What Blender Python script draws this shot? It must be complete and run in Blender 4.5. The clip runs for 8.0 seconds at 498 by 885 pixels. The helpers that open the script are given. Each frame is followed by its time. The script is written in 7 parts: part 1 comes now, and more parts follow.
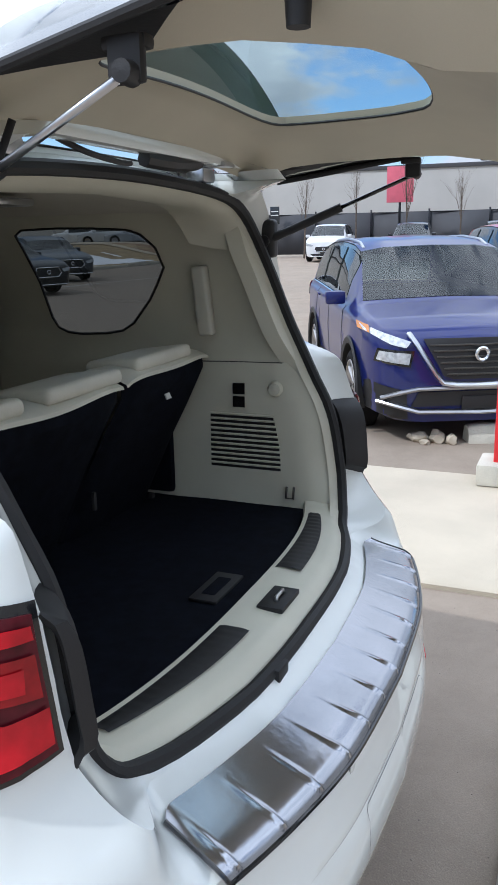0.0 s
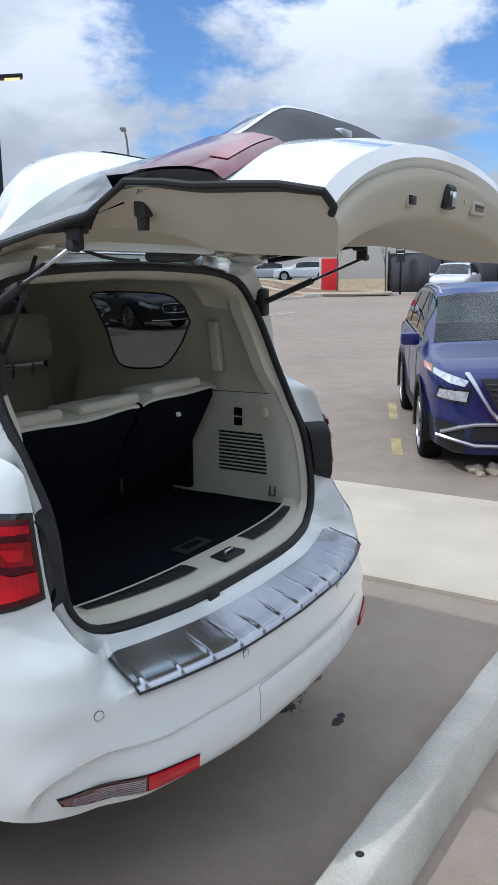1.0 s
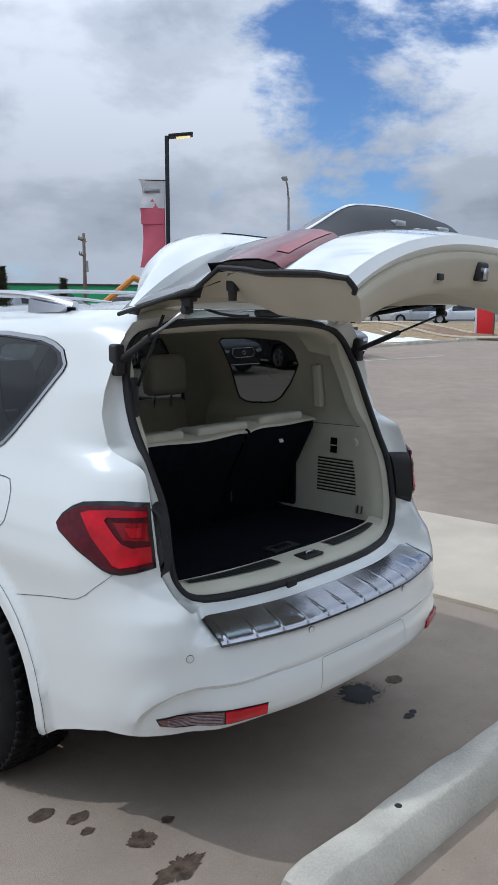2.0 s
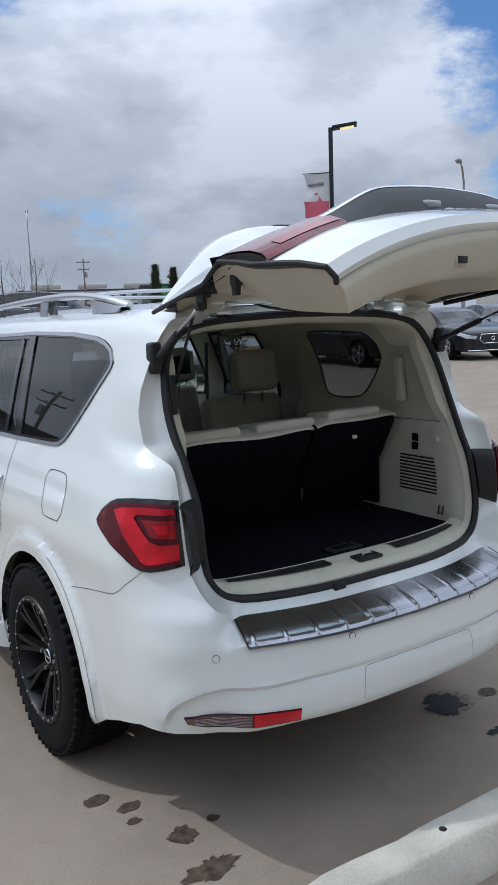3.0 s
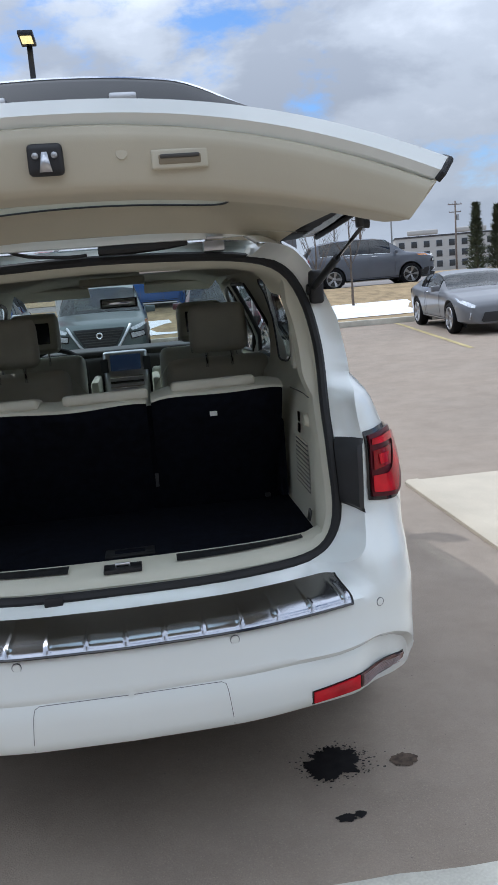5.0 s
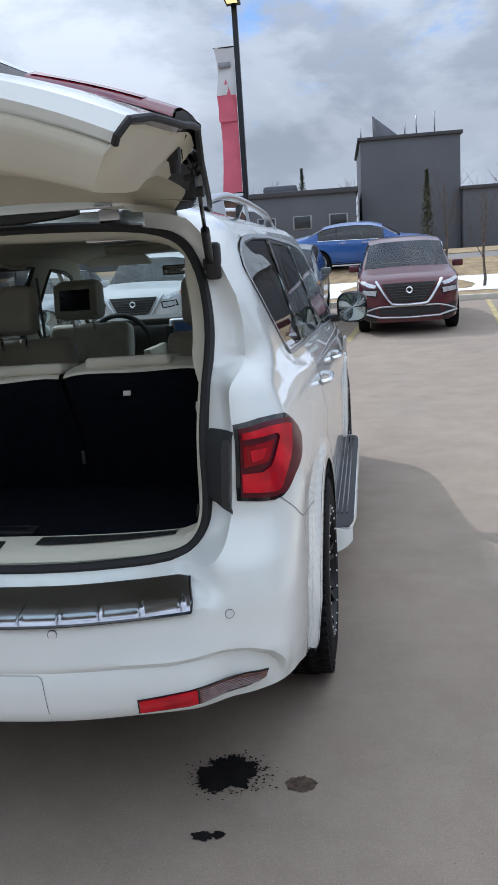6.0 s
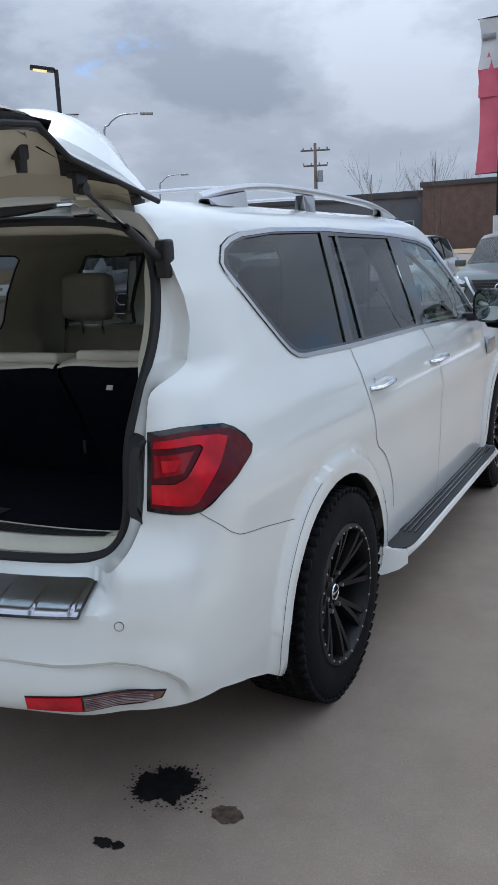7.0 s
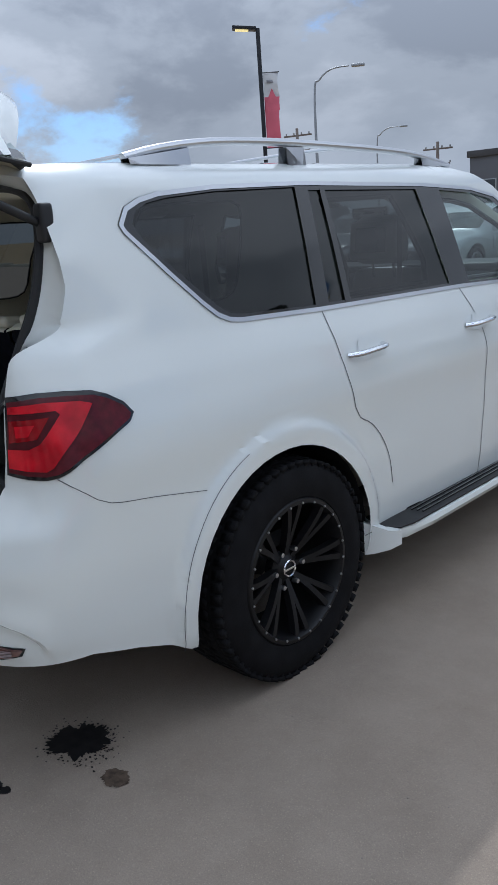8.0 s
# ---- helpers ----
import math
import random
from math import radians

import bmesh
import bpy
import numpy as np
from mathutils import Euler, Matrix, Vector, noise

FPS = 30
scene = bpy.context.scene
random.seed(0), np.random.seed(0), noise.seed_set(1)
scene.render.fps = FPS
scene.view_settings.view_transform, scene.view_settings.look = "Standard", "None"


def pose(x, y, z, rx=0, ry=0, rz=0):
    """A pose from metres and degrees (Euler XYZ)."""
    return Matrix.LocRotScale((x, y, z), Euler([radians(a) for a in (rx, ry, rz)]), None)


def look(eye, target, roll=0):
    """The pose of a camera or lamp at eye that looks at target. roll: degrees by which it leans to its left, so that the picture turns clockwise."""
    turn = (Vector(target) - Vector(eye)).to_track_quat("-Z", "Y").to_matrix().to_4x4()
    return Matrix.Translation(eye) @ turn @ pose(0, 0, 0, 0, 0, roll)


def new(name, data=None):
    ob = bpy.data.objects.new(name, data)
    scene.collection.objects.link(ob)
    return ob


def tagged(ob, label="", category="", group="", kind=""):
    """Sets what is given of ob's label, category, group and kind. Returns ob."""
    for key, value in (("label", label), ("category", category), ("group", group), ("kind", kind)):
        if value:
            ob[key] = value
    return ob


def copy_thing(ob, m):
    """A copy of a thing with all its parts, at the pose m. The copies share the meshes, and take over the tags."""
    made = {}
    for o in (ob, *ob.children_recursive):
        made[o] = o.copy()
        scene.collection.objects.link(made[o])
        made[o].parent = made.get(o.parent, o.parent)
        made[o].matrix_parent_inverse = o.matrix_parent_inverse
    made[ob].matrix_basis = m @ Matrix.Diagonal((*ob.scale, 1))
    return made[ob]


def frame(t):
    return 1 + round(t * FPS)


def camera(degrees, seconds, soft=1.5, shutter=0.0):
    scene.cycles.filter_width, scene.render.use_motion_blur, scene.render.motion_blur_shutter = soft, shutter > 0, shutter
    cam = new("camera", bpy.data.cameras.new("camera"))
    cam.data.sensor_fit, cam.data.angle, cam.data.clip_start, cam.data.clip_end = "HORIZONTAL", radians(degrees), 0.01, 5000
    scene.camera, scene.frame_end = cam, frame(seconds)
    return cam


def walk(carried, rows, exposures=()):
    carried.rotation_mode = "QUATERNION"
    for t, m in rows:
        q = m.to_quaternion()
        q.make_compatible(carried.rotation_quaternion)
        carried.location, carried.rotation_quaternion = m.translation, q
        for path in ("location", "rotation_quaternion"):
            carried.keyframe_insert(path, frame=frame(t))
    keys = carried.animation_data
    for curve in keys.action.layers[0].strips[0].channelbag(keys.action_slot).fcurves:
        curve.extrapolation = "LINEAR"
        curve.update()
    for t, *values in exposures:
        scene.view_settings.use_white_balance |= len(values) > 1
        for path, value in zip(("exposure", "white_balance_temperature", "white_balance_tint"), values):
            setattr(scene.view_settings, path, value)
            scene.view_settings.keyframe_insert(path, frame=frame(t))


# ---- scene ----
cam = camera(34.6, 8.0)
PATH = [
    (0, (-1.553, -0.29, 1.671), (0.235, 0.461, 1.185), -1.1),
    (0.5, (-1.829, -0.653, 1.735), (-0.08, 0.208, 1.287), -0.5),
    (1, (-2.072, -1.085, 1.77), (-0.411, -0.046, 1.37), -0.7),
    (1.5, (-2.295, -1.385, 1.803), (-0.739, -0.166, 1.496), 0.1),
    (2, (-2.428, -1.637, 1.812), (-0.981, -0.289, 1.512), -0.0),
    (2.2, (-2.413, -1.699, 1.846), (-1.005, -0.317, 1.516), -0.6),
    (3.3, (-1.759, -1.952, 1.776), (-0.767, -0.241, 1.482), -2.6),
    (3.5, (-1.573, -1.973, 1.756), (-0.635, -0.232, 1.456), -3.1),
    (4, (-0.993, -2.082, 1.747), (-0.235, -0.261, 1.416), -4.2),
    (4.5, (-0.428, -2.08, 1.712), (0.118, -0.189, 1.355), -4.9),
    (5, (0.13, -2.052, 1.702), (0.366, -0.104, 1.317), -4.5),
    (5.2, (0.325, -2.037, 1.705), (0.477, -0.082, 1.312), -3.3),
    (6.3, (1.454, -1.718, 1.662), (0.935, 0.16, 1.209), -3.9),
    (6.5, (1.614, -1.637, 1.665), (0.962, 0.199, 1.212), -3.1),
    (7, (2.01, -1.39, 1.674), (1.095, 0.33, 1.223), -2.4),
    (7.5, (2.453, -1.15, 1.662), (1.216, 0.344, 1.174), -5.3),
    (8, (2.75, -0.744, 1.625), (1.403, 0.641, 1.107), -4.3),
]
walk(cam, [(t, look(eye, target, roll)) for t, eye, target, roll in PATH], [(0.0, 0.27, 5700, 10), (0.5, 0.05, 5600, 10), (1.0, -0.06, 5650, 10), (1.6, -0.24, 5700, 10), (2.2, -0.34, 5700, 10), (3.5, -0.22, 5700, 10), (4.2, -0.06, 5700, 10), (5.0, -0.02, 5700, 10), (6.5, -0.05, 5650, 10), (7.0, -0.22, 5620, 10), (8.0, -0.44, 5600, 10)])

# world, sun, exposure
SUN_WAY = Vector((0.65, -0.6, -1.0)).normalized()
scene.view_settings.exposure = 0.0


def build_world():
    world = bpy.data.worlds.new("sky")
    scene.world = world
    world.use_nodes = True
    nt = world.node_tree
    nt.nodes.clear()
    n, k = nt.nodes.new, nt.links.new
    out, bg, sky = n("ShaderNodeOutputWorld"), n("ShaderNodeBackground"), n("ShaderNodeTexSky")
    sky.sky_type, sky.sun_disc = "NISHITA", False
    sky.sun_elevation, sky.sun_rotation = radians(48.5), radians(-47)
    sky.dust_density, sky.air_density = 0.6, 1.0
    co, sep = n("ShaderNodeTexCoord"), n("ShaderNodeSeparateXYZ")
    k(co.outputs["Generated"], sep.inputs[0])
    comb = n("ShaderNodeVectorMath")
    comb.operation = "MULTIPLY"
    comb.inputs[1].default_value = (1.0, 1.0, 2.1)
    k(co.outputs["Generated"], comb.inputs[0])

    def fbm(scale, detail, rough, off, distort=0.0):
        m, t = n("ShaderNodeMapping"), n("ShaderNodeTexNoise")
        m.inputs["Location"].default_value = off
        t.inputs["Scale"].default_value, t.inputs["Detail"].default_value = scale, detail
        t.inputs["Roughness"].default_value, t.inputs["Distortion"].default_value = rough, distort
        k(comb.outputs[0], m.inputs[0])
        k(m.outputs[0], t.inputs[0])
        return t.outputs["Fac"]

    def ramp(src, *stops):
        r = n("ShaderNodeValToRGB")
        r.color_ramp.interpolation = "EASE"
        while len(r.color_ramp.elements) < len(stops):
            r.color_ramp.elements.new(0.5)
        for e, (p, c) in zip(r.color_ramp.elements, stops):
            e.position, e.color = p, (*c, 1) if len(c) == 3 else c
        k(src, r.inputs[0])
        return r.outputs[0]

    # the clouds break up towards the east and thicken towards the west
    def lean(src, amount):
        dot, mad = n("ShaderNodeVectorMath"), n("ShaderNodeMath")
        dot.operation, dot.inputs[1].default_value = "DOT_PRODUCT", (0.9, -0.1, 0.0)
        mad.operation, mad.inputs[1].default_value = "MULTIPLY_ADD", amount
        k(co.outputs["Generated"], dot.inputs[0])
        k(dot.outputs["Value"], mad.inputs[0])
        k(src, mad.inputs[2])
        return mad.outputs[0]

    # broad swells and gaps in the cloud: a direction, its half-angle's cosine, and how much it adds
    def swell(src, rows):
        for way, edge, amount in rows:
            dot, soft, add = n("ShaderNodeVectorMath"), n("ShaderNodeMapRange"), n("ShaderNodeMath")
            dot.operation, dot.inputs[1].default_value = "DOT_PRODUCT", Vector(way).normalized()
            soft.interpolation_type = "SMOOTHSTEP"
            soft.inputs[1].default_value, soft.inputs[2].default_value = edge, 1.0
            soft.inputs[3].default_value, soft.inputs[4].default_value = 0.0, amount
            add.operation = "ADD"
            k(co.outputs["Generated"], dot.inputs[0])
            k(dot.outputs["Value"], soft.inputs[0])
            k(src, add.inputs[0])
            k(soft.outputs[0], add.inputs[1])
            src = add.outputs[0]
        return src

    cover = ramp(swell(lean(fbm(3.4, 10, 0.60, (3.1, 1.7, 0.4), 0.15), -0.02), GAPS), (CLOUD[0], (0, 0, 0)), (CLOUD[1], (1, 1, 1)))
    tone = ramp(swell(lean(fbm(3.6, 9, 0.56, (7.7, 4.2, 2.0), 0.12), 0.05), BANKS), (0.36, CLOUD_DARK), (0.48, CLOUD_MID), (0.62, CLOUD_LIGHT))
    # an overcast sky grows brighter towards the zenith
    lift = n("ShaderNodeMath")
    lift.operation, lift.inputs[1].default_value, lift.inputs[2].default_value = "MULTIPLY_ADD", 2.0, 0.48
    k(sep.outputs[2], lift.inputs[0])
    grown = n("ShaderNodeMix")
    grown.data_type, grown.blend_type = "RGBA", "MULTIPLY"
    grown.inputs["Factor"].default_value = 1.0
    k(tone, grown.inputs[6])
    k(lift.outputs[0], grown.inputs[7])
    tone = grown.outputs[2]
    mix = n("ShaderNodeMix")
    mix.data_type = "RGBA"
    k(cover, mix.inputs["Factor"])
    clear = n("ShaderNodeMix")
    clear.data_type, clear.blend_type = "RGBA", "MULTIPLY"
    clear.inputs["Factor"].default_value, clear.inputs[7].default_value = 1.0, (0.92, 1.15, 1.42, 1)
    k(sky.outputs[0], clear.inputs[6])
    k(clear.outputs[2], mix.inputs[6])
    k(tone, mix.inputs[7])
    # pale haze near the horizon
    haze = ramp(sep.outputs[2], (0.0, (1, 1, 1)), (0.16, (0, 0, 0)))
    mix2 = n("ShaderNodeMix")
    mix2.data_type = "RGBA"
    mul = n("ShaderNodeMath")
    mul.operation, mul.inputs[1].default_value = "MULTIPLY", 0.6
    k(haze, mul.inputs[0])
    k(mul.outputs[0], mix2.inputs["Factor"])
    k(mix.outputs[2], mix2.inputs[6])
    mix2.inputs[7].default_value = (*HAZE, 1)
    k(mix2.outputs[2], bg.inputs[0])
    bg.inputs[1].default_value = 0.102
    k(bg.outputs[0], out.inputs[0])


GAPS = [((0.80, 0.56, 0.22), 0.985, -0.09), ((0.916, 0.30, 0.258), 0.99, -0.09), ((0.22, 0.95, 0.215), 0.998, -0.10), ((0.343, 0.924, 0.167), 0.998, -0.07), ((-0.76, 0.64, 0.085), 0.993, -0.10),
        ((0.55, 0.78, 0.29), 0.97, 0.08), ((-0.43, 0.87, 0.22), 0.95, 0.14), ((-0.72, 0.66, 0.22), 0.985, 0.10), ((0.30, 0.92, 0.28), 0.985, 0.06)]
BANKS = [((-0.45, 0.86, 0.255), 0.985, -0.09), ((-0.72, 0.66, 0.245), 0.985, -0.09), ((-0.62, 0.76, 0.15), 0.99, 0.07), ((0.40, 0.87, 0.28), 0.97, 0.04), ((-0.29, 0.945, 0.15), 0.985, 0.08), ((0.55, 0.78, 0.27), 0.985, 0.05)]
CLOUD, CLOUD_DARK, CLOUD_MID, CLOUD_LIGHT, HAZE = (0.345, 0.46), (4.9, 5.2, 5.7), (6.7, 7.0, 7.4), (9.0, 9.2, 9.5), (6.4, 6.9, 7.5)
build_world()
sun = new("sun", bpy.data.lights.new("sun", "SUN"))
sun.data.energy, sun.data.angle, sun.data.color = 1.85, radians(0.8), (1.0, 0.95, 0.88)
sun.matrix_world = Matrix.Translation((0, 0, 30)) @ SUN_WAY.to_track_quat("-Z", "Y").to_matrix().to_4x4()


# materials
def mat(name, color, rough=0.5, metal=0.0, var=0.08, scale=6.0, bump=0.0, bscale=80.0, coat=0.0, spec=0.5, rvar=0.0, fine=0.0, emit=0.0, sheen=0.0):
    m = bpy.data.materials.new(name)
    m.use_nodes = True
    nt = m.node_tree
    b = nt.nodes["Principled BSDF"]
    n, k = nt.nodes.new, nt.links.new
    co = n("ShaderNodeTexCoord")
    b.inputs["Roughness"].default_value, b.inputs["Metallic"].default_value = rough, metal
    b.inputs["Coat Weight"].default_value, b.inputs["Coat Roughness"].default_value = coat, 0.03
    b.inputs["Specular IOR Level"].default_value = spec
    b.inputs["Sheen Weight"].default_value = sheen
    if emit:
        b.inputs["Emission Color"].default_value, b.inputs["Emission Strength"].default_value = (*color, 1), emit
    t = n("ShaderNodeTexNoise")
    t.inputs["Scale"].default_value, t.inputs["Detail"].default_value = scale, 5
    k(co.outputs["Object"], t.inputs[0])
    r = n("ShaderNodeValToRGB")
    lo, hi = [max(0, c * (1 - var)) for c in color], [min(1, c * (1 + var)) for c in color]
    r.color_ramp.elements[0].position, r.color_ramp.elements[0].color = 0.3, (*lo, 1)
    r.color_ramp.elements[1].position, r.color_ramp.elements[1].color = 0.7, (*hi, 1)
    k(t.outputs["Fac"], r.inputs[0])
    src = r.outputs[0]
    if fine:
        t2, mx = n("ShaderNodeTexNoise"), n("ShaderNodeMix")
        t2.inputs["Scale"].default_value, t2.inputs["Detail"].default_value = bscale * 1.7, 3
        k(co.outputs["Object"], t2.inputs[0])
        mx.data_type, mx.blend_type = "RGBA", "OVERLAY"
        mx.inputs["Factor"].default_value = fine
        k(src, mx.inputs[6])
        k(t2.outputs["Color"], mx.inputs[7])
        bw = n("ShaderNodeRGBToBW")
        k(t2.outputs["Color"], bw.inputs[0])
        k(bw.outputs[0], mx.inputs[7])
        src = mx.outputs[2]
    k(src, b.inputs["Base Color"])
    if rvar:
        mr = n("ShaderNodeMapRange")
        mr.inputs[3].default_value, mr.inputs[4].default_value = max(0.02, rough - rvar), min(1, rough + rvar)
        k(t.outputs["Fac"], mr.inputs[0])
        k(mr.outputs[0], b.inputs["Roughness"])
    if bump:
        t3, bp = n("ShaderNodeTexNoise"), n("ShaderNodeBump")
        t3.inputs["Scale"].default_value, t3.inputs["Detail"].default_value = bscale, 4
        k(co.outputs["Object"], t3.inputs[0])
        bp.inputs["Strength"].default_value, bp.inputs["Distance"].default_value = bump, 0.5 / bscale
        k(t3.outputs["Fac"], bp.inputs["Height"])
        k(bp.outputs[0], b.inputs["Normal"])
    return m


def glass_mat(name, tint, ior=1.5, gloss_rough=0.0):
    m = bpy.data.materials.new(name)
    m.use_nodes = True
    nt = m.node_tree
    nt.nodes.clear()
    n, k = nt.nodes.new, nt.links.new
    out, mix, tr, gl, lw, fr = n("ShaderNodeOutputMaterial"), n("ShaderNodeMixShader"), n("ShaderNodeBsdfTransparent"), n("ShaderNodeBsdfGlossy"), n("ShaderNodeLayerWeight"), n("ShaderNodeMath")
    tr.inputs[0].default_value = (*tint, 1)
    gl.inputs["Roughness"].default_value = gloss_rough
    # reflectance from about 4 percent face on to full at a grazing view
    pw = n("ShaderNodeMath")
    pw.operation, pw.inputs[1].default_value = "POWER", 4.0
    lw.inputs[0].default_value = 0.5
    k(lw.outputs["Facing"], pw.inputs[0])
    fr.operation, fr.inputs[1].default_value, fr.inputs[2].default_value = "MULTIPLY_ADD", 0.9, ((ior - 1) / (ior + 1)) ** 2 * 1.6
    k(pw.outputs[0], fr.inputs[0])
    k(fr.outputs[0], mix.inputs[0])
    k(tr.outputs[0], mix.inputs[1])
    k(gl.outputs[0], mix.inputs[2])
    k(mix.outputs[0], out.inputs[0])
    return m


def paint(name, color, flake=0.06):
    return mat(name, color, 0.28, 0.0, flake, 2.0, coat=0.55, spec=0.3)


M = {}
M["white"] = mat("pearl_white_paint", (0.745, 0.775, 0.75), 0.22, 0.0, 0.02, 1.5, coat=1.0)
M["black_gloss"] = mat("gloss_black", (0.008, 0.008, 0.009), 0.12, coat=0.5)
M["black"] = mat("black_plastic", (0.014, 0.014, 0.015), 0.55, bump=0.15, bscale=300)
M["rubber"] = mat("black_rubber", (0.012, 0.012, 0.013), 0.65, bump=0.2, bscale=200)
M["tyre"] = mat("tyre_rubber", (0.007, 0.007, 0.008), 0.75, spec=0.14, var=0.35, scale=14, bump=0.3, bscale=120)
M["rim_black"] = mat("matt_black_alloy", (0.006, 0.006, 0.007), 0.4, 0.0, spec=0.3, var=0.2)
M["chrome"] = mat("chrome", (0.75, 0.76, 0.78), 0.08, 1.0, var=0.02)
M["satin"] = mat("satin_chrome", (0.55, 0.56, 0.58), 0.28, 1.0, var=0.04)
M["steel"] = mat("brushed_steel_step", (0.36, 0.37, 0.40), 0.18, 1.0, var=0.12, scale=5, rvar=0.07, bump=0.03, bscale=60)
M["beige"] = mat("beige_trim", (0.575, 0.56, 0.46), 0.6, var=0.05, scale=5, bump=0.12, bscale=350, fine=0.05)
M["beige_cloth"] = mat("pale_headliner", (0.54, 0.515, 0.445), 0.9, var=0.06, bump=0.2, bscale=400)
M["leather"] = mat("beige_leather", (0.56, 0.55, 0.475), 0.5, var=0.07, scale=9, bump=0.2, bscale=160)
M["carpet"] = mat("black_carpet", (0.004, 0.005, 0.009), 0.95, var=0.35, scale=30, bump=0.5, bscale=500, spec=0.1)
M["dark_trim"] = mat("dark_brown_trim", (0.05, 0.047, 0.042), 0.45, var=0.15, bump=0.1)
M["red_lens"] = mat("red_lens", (0.26, 0.004, 0.008), 0.15, var=0.2, scale=40, coat=0.35, spec=0.3)
M["red_glow"] = mat("bright_red_lens", (0.50, 0.005, 0.015), 0.2, var=0.35, scale=14, coat=0.35, spec=0.3)
M["red_dark"] = mat("dark_red_lens", (0.085, 0.006, 0.012), 0.3, var=0.3, scale=40, coat=0.15, spec=0.25)
M["clear_lens"] = mat("smoky_clear_lens", (0.15, 0.072, 0.06), 0.12, var=0.3, scale=40, coat=1.0)
M["glass_dark"] = glass_mat("privacy_glass", (0.13, 0.14, 0.142), 1.5)
M["glass_clear"] = glass_mat("clear_car_glass", (0.68, 0.76, 0.74), 1.5)
M["glass_green"] = glass_mat("tinted_tailgate_glass", (0.62, 0.72, 0.72), 1.5)
M["seam"] = mat("panel_gap", (0.10, 0.10, 0.11), 0.8)
M["screen"] = mat("screen", (0.012, 0.014, 0.018), 0.15)
M["screen_blue"] = mat("blue_navigation_screen", (0.02, 0.035, 0.07), 0.2, emit=0.25)
M["wood"] = mat("dark_wood_trim", (0.05, 0.03, 0.02), 0.25, coat=0.6)


# mesh helpers
def smooth(a, b, x):
    t = min(1.0, max(0.0, (x - a) / (b - a)))
    return t * t * (3 - 2 * t)


def lerp_table(table, x):
    for (a, va), (b, vb) in zip(table, table[1:]):
        if x <= b:
            return va + (vb - va) * max(0.0, (x - a) / (b - a))
    return table[-1][1]


def mesh_from(verts, faces):
    bm = bmesh.new()
    vs = [bm.verts.new(v) for v in verts]
    for f in faces:
        if len(set(f)) > 2:
            try:
                bm.faces.new([vs[i] for i in f])
            except ValueError:
                pass
    return bm


def finish(bm, name, material, angle=38):
    bmesh.ops.recalc_face_normals(bm, faces=bm.faces)
    lim = radians(angle)
    for e in bm.edges:
        e.smooth = len(e.link_faces) == 2 and e.calc_face_angle(0) < lim
    me = bpy.data.meshes.new(name)
    bm.to_mesh(me)
    bm.free()
    for p in me.polygons:
        p.use_smooth = True
    for m in material if isinstance(material, (list, tuple)) else [material]:
        me.materials.append(m)
    return me


def part(name, bm, material, parent, label="", angle=38):
    ob = new(name, finish(bm, name, material, angle))
    if parent:
        ob.parent = parent
    if label:
        ob["label"] = label
    return ob


def thing(name, label, category, at=None, group="", kind=""):
    ob = new(name)
    ob.empty_display_size = 0.2
    if at:
        ob.matrix_basis = at
    return tagged(ob, label, category, group, kind)


def solo(name, bm, material, label, category, at=None, group="", kind="", angle=38):
    ob = new(name, finish(bm, name, material, angle))
    if at:
        ob.matrix_basis = at
    return tagged(ob, label, category, group, kind)


def box(size, at=(0, 0, 0), bevel=0.0, seg=2, turn=None):
    bm = bmesh.new()
    bmesh.ops.create_cube(bm, size=1.0)
    bmesh.ops.scale(bm, vec=size, verts=bm.verts)
    if bevel:
        bmesh.ops.bevel(bm, geom=list(bm.edges), offset=bevel, segments=seg, affect="EDGES", profile=0.6)
    m = Matrix.Translation(at)
    if turn is not None:
        m = m @ turn
    bmesh.ops.transform(bm, matrix=m, verts=bm.verts)
    return bm


def join(*bms):
    out = bms[0]
    for b in bms[1:]:
        me = bpy.data.meshes.new("tmp")
        b.to_mesh(me)
        b.free()
        out.from_mesh(me)
        bpy.data.meshes.remove(me)
    return out


def revolve(profile, seg=32, axis="z", at=(0, 0, 0)):
    """A solid of revolution from (radius, height) rows."""
    verts, faces, n = [], [], len(profile)
    for i in range(seg):
        a = 2 * math.pi * i / seg
        for r, h in profile:
            x, y = r * math.cos(a), r * math.sin(a)
            v = {"z": (x, y, h), "x": (h, x, y), "y": (y, h, x)}[axis]
            verts.append([v[j] + at[j] for j in range(3)])
    for i in range(seg):
        for j in range(n - 1):
            a, b = i * n + j, ((i + 1) % seg) * n + j
            faces.append((a, b, b + 1, a + 1))
    return mesh_from(verts, faces)


